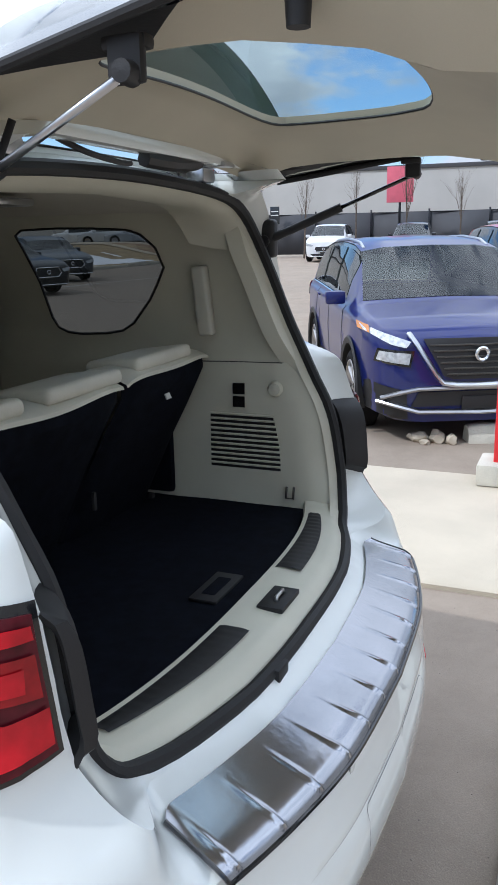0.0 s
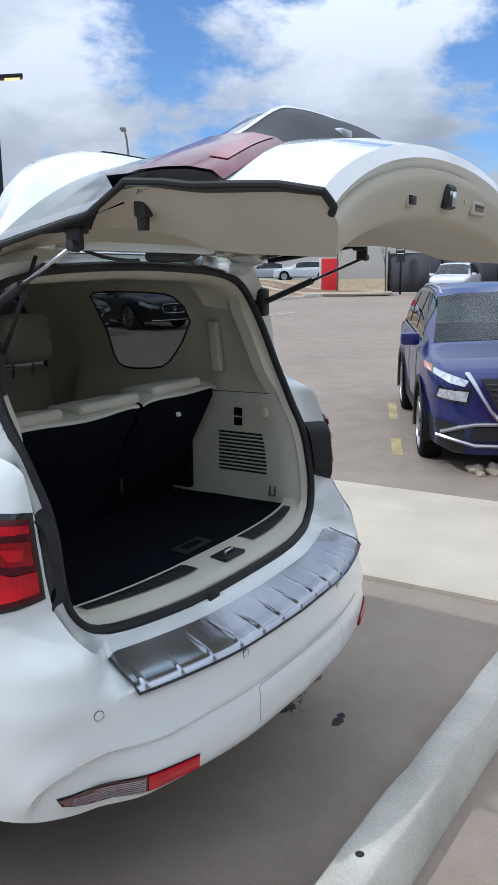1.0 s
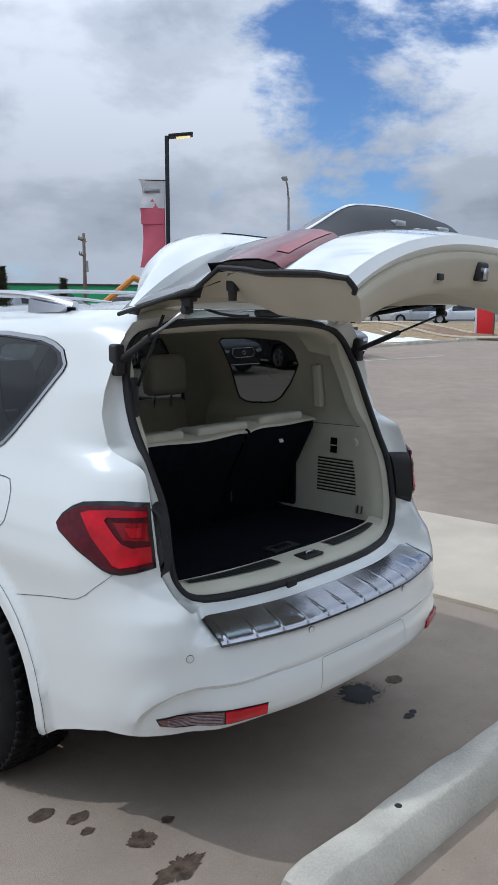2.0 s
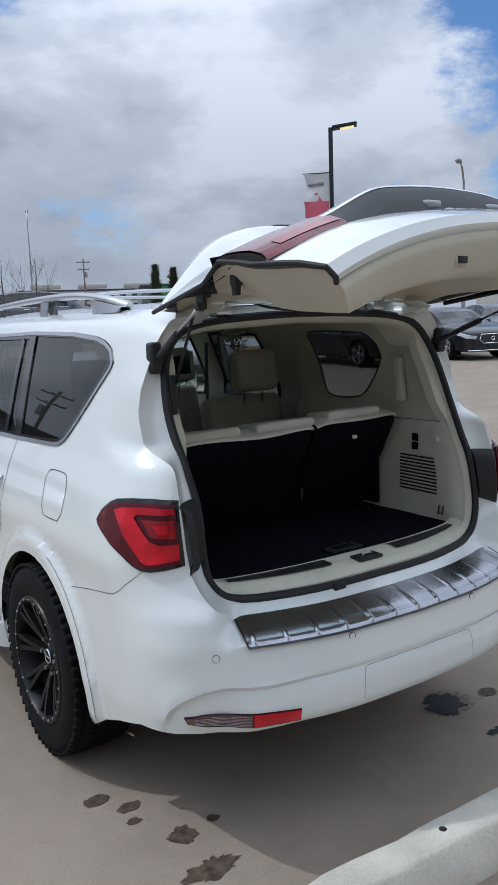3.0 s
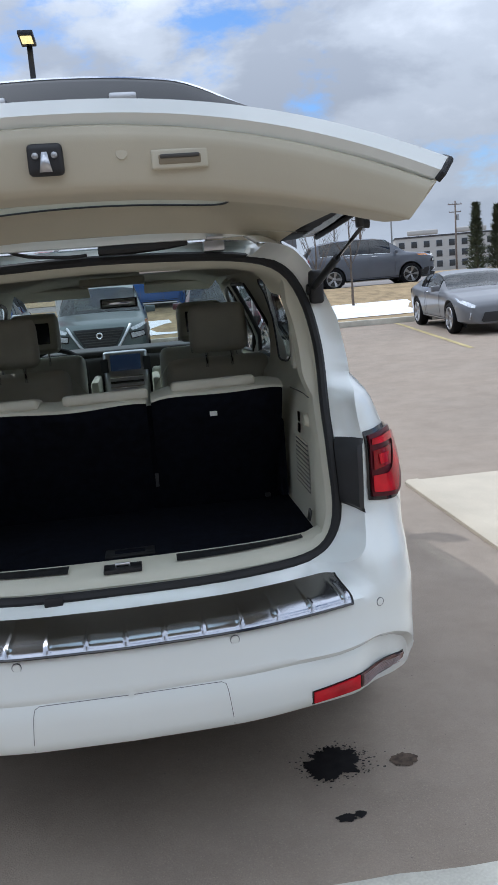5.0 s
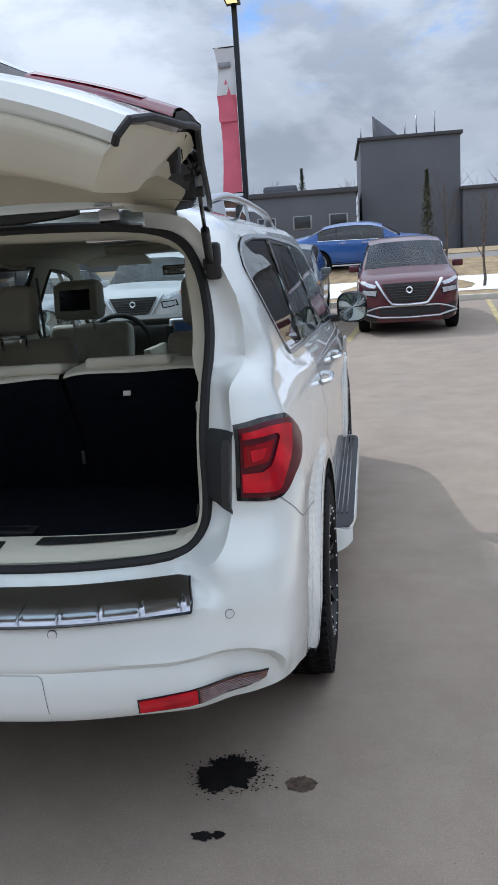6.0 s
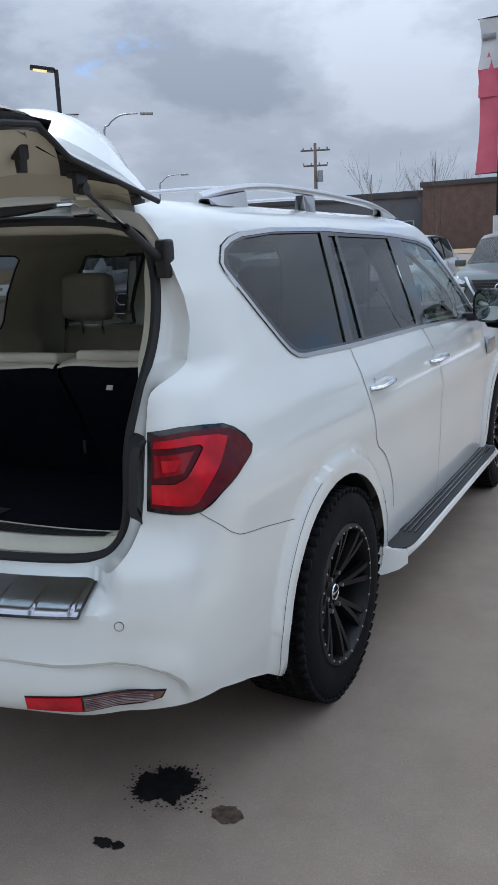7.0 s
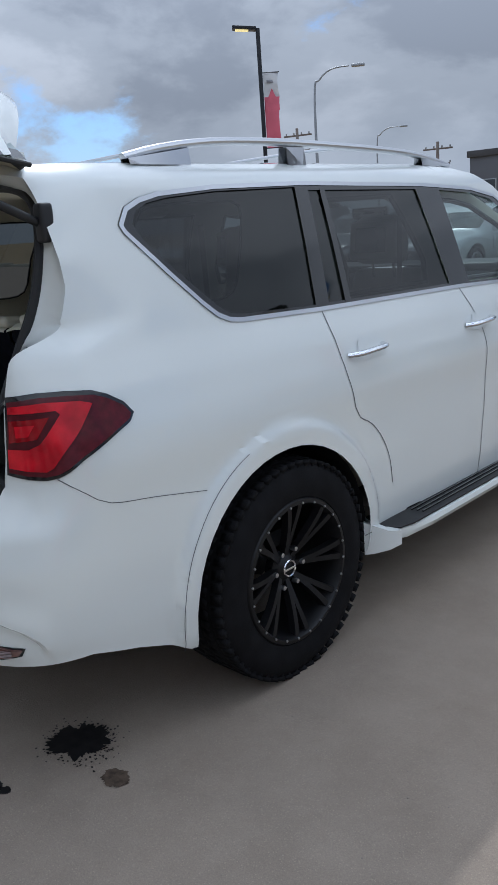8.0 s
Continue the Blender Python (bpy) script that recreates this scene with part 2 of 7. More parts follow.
def tube(points, radius, seg=8, closed=False, flat=1.0):
    """A round bar along points; radius may be a list."""
    pts = [Vector(p) for p in points]
    n = len(pts)
    verts, faces = [], []
    ref = Vector((0, 0, 1))
    prev = None
    for i, p in enumerate(pts):
        a, b = pts[i - 1 if (i or closed) else 0], pts[(i + 1) % n if (closed or i < n - 1) else n - 1]
        d = (b - a).normalized()
        if prev is None:
            side = d.cross(ref) if abs(d.z) < 0.95 else d.cross(Vector((1, 0, 0)))
        else:
            side = prev - d * prev.dot(d)
        side.normalize()
        prev = side
        up = side.cross(d)
        r = radius[i] if isinstance(radius, (list, tuple)) else radius
        for s in range(seg):
            t = 2 * math.pi * s / seg
            verts.append(p + side * (r * math.cos(t)) + up * (r * flat * math.sin(t)))
    for i in range(n if closed else n - 1):
        for s in range(seg):
            a, b = i * seg, ((i + 1) % n) * seg
            faces.append((a + s, a + (s + 1) % seg, b + (s + 1) % seg, b + s))
    if not closed:
        faces += [tuple(range(seg))[::-1], tuple((n - 1) * seg + s for s in range(seg))]
    return mesh_from(verts, faces)


def curve_through(pts, step):
    """Catmull-Rom through points, resampled."""
    pts = [Vector(p) for p in pts]
    out = []
    for i in range(len(pts) - 1):
        p0, p1, p2, p3 = pts[max(0, i - 1)], pts[i], pts[i + 1], pts[min(len(pts) - 1, i + 2)]
        k = max(1, int((p2 - p1).length / step))
        for j in range(k):
            t = j / k
            out.append(0.5 * (2 * p1 + (p2 - p0) * t + (2 * p0 - 5 * p1 + 4 * p2 - p3) * t * t + (3 * p1 - p0 - 3 * p2 + p3) * t ** 3))
    return out + [pts[-1]]


def inside(poly, x, y):
    """Even-odd test for arrays x, y."""
    res = np.zeros(len(x), bool)
    px, py = poly[:, 0], poly[:, 1]
    for i in range(len(poly)):
        x0, y0, x1, y1 = px[i - 1], py[i - 1], px[i], py[i]
        if y0 == y1:
            continue
        res ^= ((y0 > y) != (y1 > y)) & (x < (x1 - x0) * (y - y0) / (y1 - y0) + x0)
    return res


def resample(poly, step):
    out = []
    for a, b in zip(poly, poly[1:] + poly[:1]):
        k = max(1, int(math.dist(a, b) / step))
        out += [(a[0] + (b[0] - a[0]) * j / k, a[1] + (b[1] - a[1]) * j / k) for j in range(k)]
    return out


def panel(outline, fn, step=0.04, holes=(), mirror=False, thick=0.0, creases=()):
    """A curved sheet: a flat outline with holes, filled and then laid out by fn(u, v); creases are further points of it."""
    from mathutils.geometry import delaunay_2d_cdt
    loops = [resample(list(outline), step)] + [resample(list(h), step) for h in holes]
    flat, edges = [], []
    for lp in loops:
        s = len(flat)
        flat += lp
        edges += [(s + i, s + (i + 1) % len(lp)) for i in range(len(lp))]
    border = np.array(flat)
    polys = [np.array(lp) for lp in loops]
    lo, hi = border.min(0), border.max(0)
    gx, gy = np.meshgrid(np.arange(lo[0] + step / 2, hi[0], step), np.arange(lo[1] + step / 2, hi[1], step))
    gx, gy = gx.ravel(), gy.ravel()
    ok = inside(polys[0], gx, gy)
    for h in polys[1:]:
        ok &= ~inside(h, gx, gy)
    gx, gy = gx[ok], gy[ok]
    near = np.array(flat + list(creases))
    keep = [i for i in range(len(gx)) if ((near - (gx[i], gy[i])) ** 2).sum(1).min() > (0.55 * step) ** 2]
    flat += [(gx[i], gy[i]) for i in keep]
    flat += [p for p in creases if inside(polys[0], np.array([p[0]]), np.array([p[1]]))[0] and ((border - p) ** 2).sum(1).min() > 0.006 ** 2]
    vs, _, fs, *_ = delaunay_2d_cdt([Vector(p) for p in flat], edges, [], 0, 1e-6)
    va = np.array([tuple(v) for v in vs])
    cen = np.array([va[list(f)].mean(0) for f in fs])
    ok = inside(polys[0], cen[:, 0], cen[:, 1])
    for h in polys[1:]:
        ok &= ~inside(h, cen[:, 0], cen[:, 1])
    faces = [tuple(f) for f, o in zip(fs, ok) if o]
    verts = [Vector(fn(*v)) for v in va]
    if mirror:
        n = len(verts)
        verts += [Vector((-v.x, v.y, v.z)) for v in verts]
        faces += [tuple(i + n for i in f[::-1]) for f in faces]
    bm = mesh_from(verts, faces)
    if mirror:
        bmesh.ops.remove_doubles(bm, verts=bm.verts, dist=1e-4)
    loose = [v for v in bm.verts if not v.link_faces]
    bmesh.ops.delete(bm, geom=loose, context="VERTS")
    if thick:
        thicken(bm, thick)
    return bm


def thicken(bm, t):
    """Gives a sheet a back face t behind it and walls along its border."""
    bmesh.ops.recalc_face_normals(bm, faces=bm.faces)
    bm.normal_update()
    old = list(bm.verts)
    faces, rim = list(bm.faces), [e for e in bm.edges if len(e.link_faces) == 1]
    back = {v: bm.verts.new(v.co - v.normal * t) for v in old}
    for f in faces:
        bm.faces.new([back[v] for v in reversed(f.verts)])
    for e in rim:
        a, b = e.verts
        bm.faces.new((a, b, back[b], back[a]))


def grid(fn, us, vs, closed=False):
    verts = [fn(u, v) for u in us for v in vs]
    n, m = len(us), len(vs)
    faces = [(i * m + j, (i + 1) * m + j, (i + 1) * m + j + 1, i * m + j + 1) for i in range(n - 1) for j in range(m - 1)]
    if closed:
        faces += [((n - 1) * m + j, j, j + 1, (n - 1) * m + j + 1) for j in range(m - 1)]
    return mesh_from(verts, faces)


def span(a, b, n):
    return [a + (b - a) * i / n for i in range(n + 1)]


def flip(bm):
    bmesh.ops.scale(bm, vec=(-1, 1, 1), verts=bm.verts)
    return bm


# ground
def gz(x, y):
    r = max(0.0, math.hypot(x, y) - 7.0)
    return 0.034 * min(r, 12) + 0.018 * max(0.0, min(r - 12, 25)) + 0.75 * smooth(19.5, 25, y)


def asphalt():
    m = mat("worn_asphalt", (0.304, 0.253, 0.203), 0.9, var=0.05, scale=0.25, bump=0.6, bscale=160, fine=0.35, spec=0.25)
    nt = m.node_tree
    n, k = nt.nodes.new, nt.links.new
    b = nt.nodes["Principled BSDF"]
    src = b.inputs["Base Color"].links[0].from_socket
    co = nt.nodes["Texture Coordinate"]
    sp, mx = n("ShaderNodeTexNoise"), n("ShaderNodeMix")
    sp.inputs["Scale"].default_value, sp.inputs["Detail"].default_value, sp.inputs["Roughness"].default_value = 2.6, 8, 0.7
    k(co.outputs["Object"], sp.inputs[0])
    r = n("ShaderNodeValToRGB")
    r.color_ramp.elements[0].position, r.color_ramp.elements[0].color = 0.36, (0.55, 0.53, 0.51, 1)
    r.color_ramp.elements[1].position, r.color_ramp.elements[1].color = 0.62, (1.0, 1.0, 1.0, 1)
    k(sp.outputs["Fac"], r.inputs[0])
    mx.data_type, mx.blend_type = "RGBA", "MULTIPLY"
    mx.inputs["Factor"].default_value = 0.34
    k(src, mx.inputs[6])
    k(r.outputs[0], mx.inputs[7])
    big, spot, r2, r3, m2, m3 = n("ShaderNodeTexNoise"), n("ShaderNodeTexVoronoi"), n("ShaderNodeValToRGB"), n("ShaderNodeValToRGB"), n("ShaderNodeMix"), n("ShaderNodeMix")
    big.inputs["Scale"].default_value, big.inputs["Detail"].default_value, big.inputs["Roughness"].default_value = 0.55, 6, 0.62
    k(co.outputs["Object"], big.inputs[0])
    r2.color_ramp.elements[0].position, r2.color_ramp.elements[0].color = 0.36, (0.95, 0.95, 0.95, 1)
    r2.color_ramp.elements[1].position, r2.color_ramp.elements[1].color = 0.60, (1.06, 1.04, 1.02, 1)
    k(big.outputs["Fac"], r2.inputs[0])
    m2.data_type, m2.blend_type = "RGBA", "MULTIPLY"
    m2.inputs["Factor"].default_value = 0.75
    k(mx.outputs[2], m2.inputs[6])
    k(r2.outputs[0], m2.inputs[7])
    spot.inputs["Scale"].default_value = 95
    k(co.outputs["Object"], spot.inputs[0])
    r3.color_ramp.elements[0].position, r3.color_ramp.elements[0].color = 0.10, (1, 1, 1, 1)
    r3.color_ramp.elements[1].position, r3.color_ramp.elements[1].color = 0.26, (0, 0, 0, 1)
    k(spot.outputs["Distance"], r3.inputs[0])
    dim = n("ShaderNodeMath")
    dim.operation, dim.inputs[1].default_value = "MULTIPLY", 0.35
    k(r3.outputs[0], dim.inputs[0])
    m3.data_type = "RGBA"
    k(dim.outputs[0], m3.inputs["Factor"])
    k(m2.outputs[2], m3.inputs[6])
    m3.inputs[7].default_value = (0.46, 0.39, 0.30, 1)
    k(m3.outputs[2], b.inputs["Base Color"])
    return m


M["asphalt"] = asphalt()
M["concrete"] = mat("pale_concrete", (0.49, 0.43, 0.335), 0.9, var=0.1, scale=2.0, bump=0.35, bscale=120, fine=0.25)
M["concrete_grey"] = mat("weathered_concrete", (0.53, 0.505, 0.43), 0.9, var=0.18, scale=4.0, bump=0.5, bscale=70, fine=0.3)
M["grass_dead"] = mat("dead_grass", (0.30, 0.22, 0.12), 0.95, var=0.3, scale=3.0, bump=0.8, bscale=60, fine=0.4)
M["snow"] = mat("old_snow", (0.80, 0.81, 0.84), 0.8, var=0.05, scale=2.0, bump=0.4, bscale=15)
M["line_yellow"] = mat("faded_yellow_line", (0.42, 0.34, 0.16), 0.85, var=0.25, scale=6, fine=0.3)
M["line_white"] = mat("faded_white_line", (0.5, 0.48, 0.44), 0.85, var=0.2, scale=6, fine=0.3)
M["oil"] = mat("black_oil_stain", (0.010, 0.009, 0.009), 0.6, var=0.6, scale=25, spec=0.25)
M["oil_soft"] = mat("brown_oil_stain", (0.085, 0.062, 0.045), 0.8, var=0.55, scale=30, fine=0.4, bscale=120, spec=0.2)


def build_ground():
    axis = sorted({round(s * v, 3) for s in (-1, 1) for v in [0, 3, 6, 7.5, 9, 11, 13, 15, 17, 18.5, 20, 21.5, 23, 24.5, 26, 29, 33, 38, 45, 60, 90, 150, 300, 700, 2500]})
    bm = grid(lambda x, y: (x, y, gz(x, y)), axis, axis)
    solo("ground", bm, M["asphalt"], "worn brown-grey asphalt of a car lot", "ground", kind="structure")


build_ground()


def blob(cx, cy, rx, ry, seed, lift, rough=0.3, n=64):
    """A flat stain with a ragged edge."""
    verts = [(cx, cy, gz(cx, cy) + lift)]
    for i in range(n):
        a = 2 * math.pi * i / n
        c, d = math.cos(a), math.sin(a)
        r = 1 + rough * (noise.noise((c * 1.6 + seed * 3.7, d * 1.6, 0.3)) + 0.6 * noise.noise((c * 5 + seed, d * 5, 2.1)) + 0.45 * noise.noise((c * 14, d * 14 + seed, 5.0)))
        x, y = cx + rx * r * c, cy + ry * r * d
        verts.append((x, y, gz(x, y) + lift))
    return mesh_from(verts, [(0, i + 1, (i + 1) % n + 1) for i in range(n)])


def build_slab():
    slab = thing("concrete_pavement", "pale beige concrete walkway slab with a rounded low kerb", "pavement", kind="structure")
    x0, x1, y0, y1, h = 2.15, 4.12, -9.0, 4.12, 0.035
    verts, faces = [], []
    prof = [(0.0, -0.01), (0.0, h * 0.6), (0.025, h), (0.11, h + 0.002)]
    body = box((x1 - x0 - 0.02, y1 - y0, h + 0.3), ((x0 + x1) / 2 + 0.01, (y0 + y1) / 2, h / 2 - 0.15), 0.02, 2)
    part("slab", body, M["concrete"], slab)
    lip = grid(lambda u, v: (x0 - 0.01 + prof[int(u)][0], y0 + (y1 - y0) * v, prof[int(u)][1] + 0.003), range(4), span(0, 1, 24))
    part("kerb_lip", lip, M["concrete"], slab, "weathered concrete kerb edge")


build_slab()


def wheel_stop(at, label, length=1.9):
    """A precast wheel stop with chamfered section, worn ends and two pin holes."""
    prof = [(-0.105, 0), (-0.10, 0.055), (-0.065, 0.135), (-0.05, 0.15), (0.05, 0.15), (0.065, 0.135), (0.10, 0.055), (0.105, 0)]
    xs = [-length / 2, -length / 2 + 0.03] + span(-length / 2 + 0.1, length / 2 - 0.1, 24) + [length / 2 - 0.03, length / 2]
    rnd = random.Random(5)

    def fn(x, j):
        end = min(1.0, (length / 2 - abs(x)) / 0.05)
        s = 0.86 + 0.14 * end
        y, z = prof[int(j)]
        wob = noise.noise((x * 6, y * 9, z * 9)) * 0.006
        return (x, y * s + wob, max(0, z * s + (wob if z > 0.02 else 0)))

    bm = grid(fn, xs, range(len(prof)))
    bm.verts.ensure_lookup_table()
    m = len(prof)
    n = len(bm.verts)
    bm.faces.new([bm.verts[i] for i in range(m)])
    bm.faces.new([bm.verts[n - 1 - i] for i in range(m)])
    root = thing("wheel_stop", label, "wheel stop", at)
    part("block", bm, M["concrete_grey"], root, angle=50)
    for x in (-length * 0.28, length * 0.28):
        part("pin_hole", revolve([(0, 0.1515), (0.013, 0.152), (0.016, 0.1495)], 12, "z", (x, 0, 0)), M["black"], root, "dark rusty pin hole")
    return root


stop = wheel_stop(pose(0.47, -0.30, 0, 0, 0, -2.0), "chipped pale concrete wheel stop on asphalt", 2.42)

# stains and lines on the ground
for i, (x, y, rx, ry, mt, lab) in enumerate([
    (0.66, 0.49, 0.10, 0.085, "oil", "black spattered oil stain on asphalt"),
    (0.90, 0.45, 0.045, 0.04, "oil_soft", "small dark oil spot on asphalt"),
    (0.62, 0.19, 0.03, 0.02, "oil", "small black oil drip on asphalt"),
    (0.67, 0.20, 0.02, 0.018, "oil", "small black oil drip on asphalt"),
    (-0.80, 0.40, 0.05, 0.05, "oil_soft", "round brown oil spot on asphalt"),
    (-0.88, 0.67, 0.045, 0.03, "oil_soft", "small brown oil spot on asphalt"),
    (-0.96, 0.78, 0.05, 0.035, "oil_soft", "small brown oil spot on asphalt"),
    (-0.90, 0.58, 0.025, 0.02, "oil_soft", "small brown oil spot on asphalt"),
    (-0.66, 0.42, 0.025, 0.02, "oil_soft", "small brown oil spot on asphalt"),
    (-0.80, 0.19, 0.10, 0.05, "oil_soft", "long brown oil spot on asphalt"),
    (2.02, 1.43, 0.035, 0.03, "oil_soft", "small brown oil spot on asphalt"),
    (1.97, 1.56, 0.025, 0.02, "oil_soft", "small brown oil spot on asphalt"),
]):
    solo("oil_stain", blob(x, y, rx, ry, i, 0.003, 0.42 if rx > 0.06 else 0.3, 160), M[mt], lab, "stain", group="oil stains")
rnd = random.Random(9)
spl = []
for i in range(190):
    a, r = rnd.uniform(0, 6.28), 0.095 + abs(rnd.gauss(0, 0.032))
    spl.append(blob(0.66 + r * math.cos(a), 0.49 + r * 0.85 * math.sin(a), rnd.uniform(0.0012, 0.0055), rnd.uniform(0.001, 0.0048), i, 0.004, 0.3, 8))
solo("oil_spatter", join(*spl), M["oil"], "fine black oil spatter round the large stain", "stain", kind="stuff")
rnd = random.Random(4)
grit = []
for i in range(900):
    x, y = rnd.uniform(-2.5, 3.2), rnd.uniform(-1.2, 1.2)
    s = rnd.choice((0.0012, 0.0016, 0.002, 0.003))
    if 2.05 < x:
        continue
    b = bmesh.new()
    bmesh.ops.create_icosphere(b, subdivisions=1, radius=s, matrix=Matrix.Translation((x, y, 0.001)) @ Matrix.Diagonal((1, 1, 0.6, 1)))
    grit.append(b)
def merged(bms):
    while len(bms) > 1:
        bms = [join(*bms[i:i + 8]) for i in range(0, len(bms), 8)]
    return bms[0]
M["grit"] = mat("grey_brown_grit", (0.26, 0.22, 0.18), 0.9, var=0.4, scale=30)
solo("gravel", merged(grit), M["grit"], "loose sand and fine gravel on asphalt", "gravel", kind="stuff")

# ---- the white SUV: its outer skin as a wall that wraps round the plan ----
PLAN = curve_through([(x, y, 0) for x, y in [
    (0, 0.03), (0.3, 0.045), (0.5, 0.085), (0.66, 0.135), (0.76, 0.175), (0.845, 0.225), (0.908, 0.31), (0.938, 0.44), (0.948, 0.64),
    (0.953, 0.9), (0.957, 1.3), (0.965, 1.9), (0.972, 2.6), (0.972, 3.5), (0.965, 4.0), (0.955, 4.4), (0.925, 4.75), (0.84, 5.02), (0.68, 5.18), (0.4, 5.27), (0, 5.3)]], 0.02)
PLAN_U = [0.0]
for a, b in zip(PLAN, PLAN[1:]):
    PLAN_U.append(PLAN_U[-1] + (b - a).length)
PLAN_U = np.array(PLAN_U)
PLAN_X, PLAN_Y = np.array([p.x for p in PLAN]), np.array([p.y for p in PLAN])


def u_of_y(y):
    """Where along the wrap the flank reaches a y."""
    s = 15
    return float(np.interp(y, PLAN_Y[s:-20], PLAN_U[s:-20]))


def u_of_x(x):
    return float(np.interp(x, PLAN_X[:60], PLAN_U[:60]))


U_FRONT = float(PLAN_U[-1])
UA, UB, UC, UD = u_of_x(0.66), u_of_x(0.77), u_of_x(0.80), u_of_y(0.57)
SHELF = [(0.3, 0.05), (0.44, 0.012), (0.5, -0.03), (0.60, -0.03), (0.64, -0.012), (0.75, 0.0), (0.765, 0.012), (0.775, 0.03), (0.80, 0.12), (0.808, 0.145), (0.82, 0.165), (0.845, 0.19), (0.87, 0.22), (1.0, 0.26), (1.19, 0.32), (1.4, 0.41), (1.57, 0.48), (1.72, 0.57), (1.80, 0.61), (1.86, 0.64)]
CORNER = [(0.3, 0.06), (0.45, 0.034), (0.52, 0.012), (0.60, 0.0), (0.75, 0.0), (0.85, 0.03), (0.91, 0.08), (0.976, 0.13), (1.05, 0.145), (1.207, 0.158), (1.29, 0.20), (1.335, 0.23), (1.37, 0.25), (1.41, 0.222), (1.48, 0.212), (1.577, 0.205), (1.72, 0.31), (1.80, 0.44), (1.86, 0.53)]
FLANK = [(0.25, 0.06), (0.35, 0.02), (0.5, 0.004), (0.7, 0.0), (1.0, 0.002), (1.1, 0.012), (1.2, 0.036), (1.3, 0.075), (1.32, 0.083), (1.55, 0.15), (1.77, 0.222), (1.80, 0.24), (1.83, 0.275), (1.86, 0.35)]


BROW = [(u_of_x(x), z) for x, z in [(0.0, 0.640), (0.20, 0.640), (0.45, 0.636), (0.60, 0.628), (0.74, 0.634), (0.81, 0.622), (0.862, 0.590), (0.892, 0.545), (0.905, 0.48)]]


def brow(u, z):
    """The ridge over the bumper reflectors: it swells gently from above, turns in sharply below, and bends down outside them."""
    best, side = 9.0, 1.0
    for (ua, za), (ub, zb) in zip(BROW, BROW[1:]):
        du, dz = ub - ua, zb - za
        t = max(0.0, min(1.0, ((u - ua) * du + (z - za) * dz) / (du * du + dz * dz)))
        d = math.hypot(u - ua - t * du, z - za - t * dz)
        if d < best:
            best, side = d, du * (z - za) - dz * (u - ua)
    amp = (0.55 + 0.45 * smooth(BROW[1][0], BROW[3][0], u)) * (1 - smooth(BROW[-2][0], BROW[-1][0] + 0.06, u)) * smooth(0.46, 0.53, z)
    if side > 0:
        return amp * 0.011 * math.exp(-((best / 0.05) ** 2))
    return amp * (0.011 * (1 - smooth(0.0, 0.016, best)) - 0.008 * smooth(0.002, 0.018, best) * (1 - smooth(0.03, 0.075, best)))


def brow_lines():
    """Points along the ridge and beside it, so that its edge stays crisp."""
    pts = []
    for (ua, za), (ub, zb) in zip(BROW, BROW[1:]):
        n = max(1, round(math.hypot(ub - ua, zb - za) / 0.022))
        k = math.hypot(ub - ua, zb - za)
        for i in range(n):
            for off in (0.012, 0.0, -0.008, -0.016, -0.027):
                pts.append((ua + (ub - ua) * (i + 0.5) / n - off * (zb - za) / k, za + (zb - za) * (i + 0.5) / n + off * (ub - ua) / k))
    return pts


def skin(u, z, out=0.0):
    """A point of the skin at u along the wrap and height z, moved outwards by out."""
    x, y = float(np.interp(u, PLAN_U, PLAN_X)), float(np.interp(u, PLAN_U, PLAN_Y))
    e = 0.03
    xa, ya = np.interp(u - e, PLAN_U, PLAN_X), np.interp(u - e, PLAN_U, PLAN_Y)
    xb, yb = np.interp(u + e, PLAN_U, PLAN_X), np.interp(u + e, PLAN_U, PLAN_Y)
    if u < e:
        xa, ya = -np.interp(e - u, PLAN_U, PLAN_X), np.interp(e - u, PLAN_U, PLAN_Y)
    nx, ny = yb - ya, -(xb - xa)
    k = math.hypot(nx, ny) or 1
    nx, ny = nx / k, ny / k
    wr, ws = 1 - smooth(UC - 0.06, UD + 0.26 * smooth(1.31, 1.40, z), u), 1 - smooth(UA - 0.02, UB, u)
    d = wr * (ws * lerp_table(SHELF, z) + (1 - ws) * lerp_table(CORNER, z)) + (1 - wr) * lerp_table(FLANK, z)
    # shoulder line over the flanks, wheel arch flares
    if wr < 0.6:
        for hy in (1.275, 4.36):
            rho = math.hypot(y - hy, z - 0.41)
            d -= 0.026 * (1 - smooth(0.525, 0.562, rho))
        d -= 0.010 * math.exp(-(((z - 1.0) / 0.09) ** 2)) * (1 - wr)
    if z < 0.76 and u < UD:
        d -= brow(u, z)
    d -= out
    return (x - nx * d, y - ny * d, z)


def u_at(x, z):
    """Where along the wrap the rear wall reaches a half-width x at height z."""
    lo, hi = 0.0, UD
    for _ in range(40):
        mid = (lo + hi) / 2
        if skin(mid, z)[0] < x:
            lo = mid
        else:
            hi = mid
    return lo


suv = thing("suv", "pearl white full-size SUV with its tailgate raised, parked on asphalt", "car")
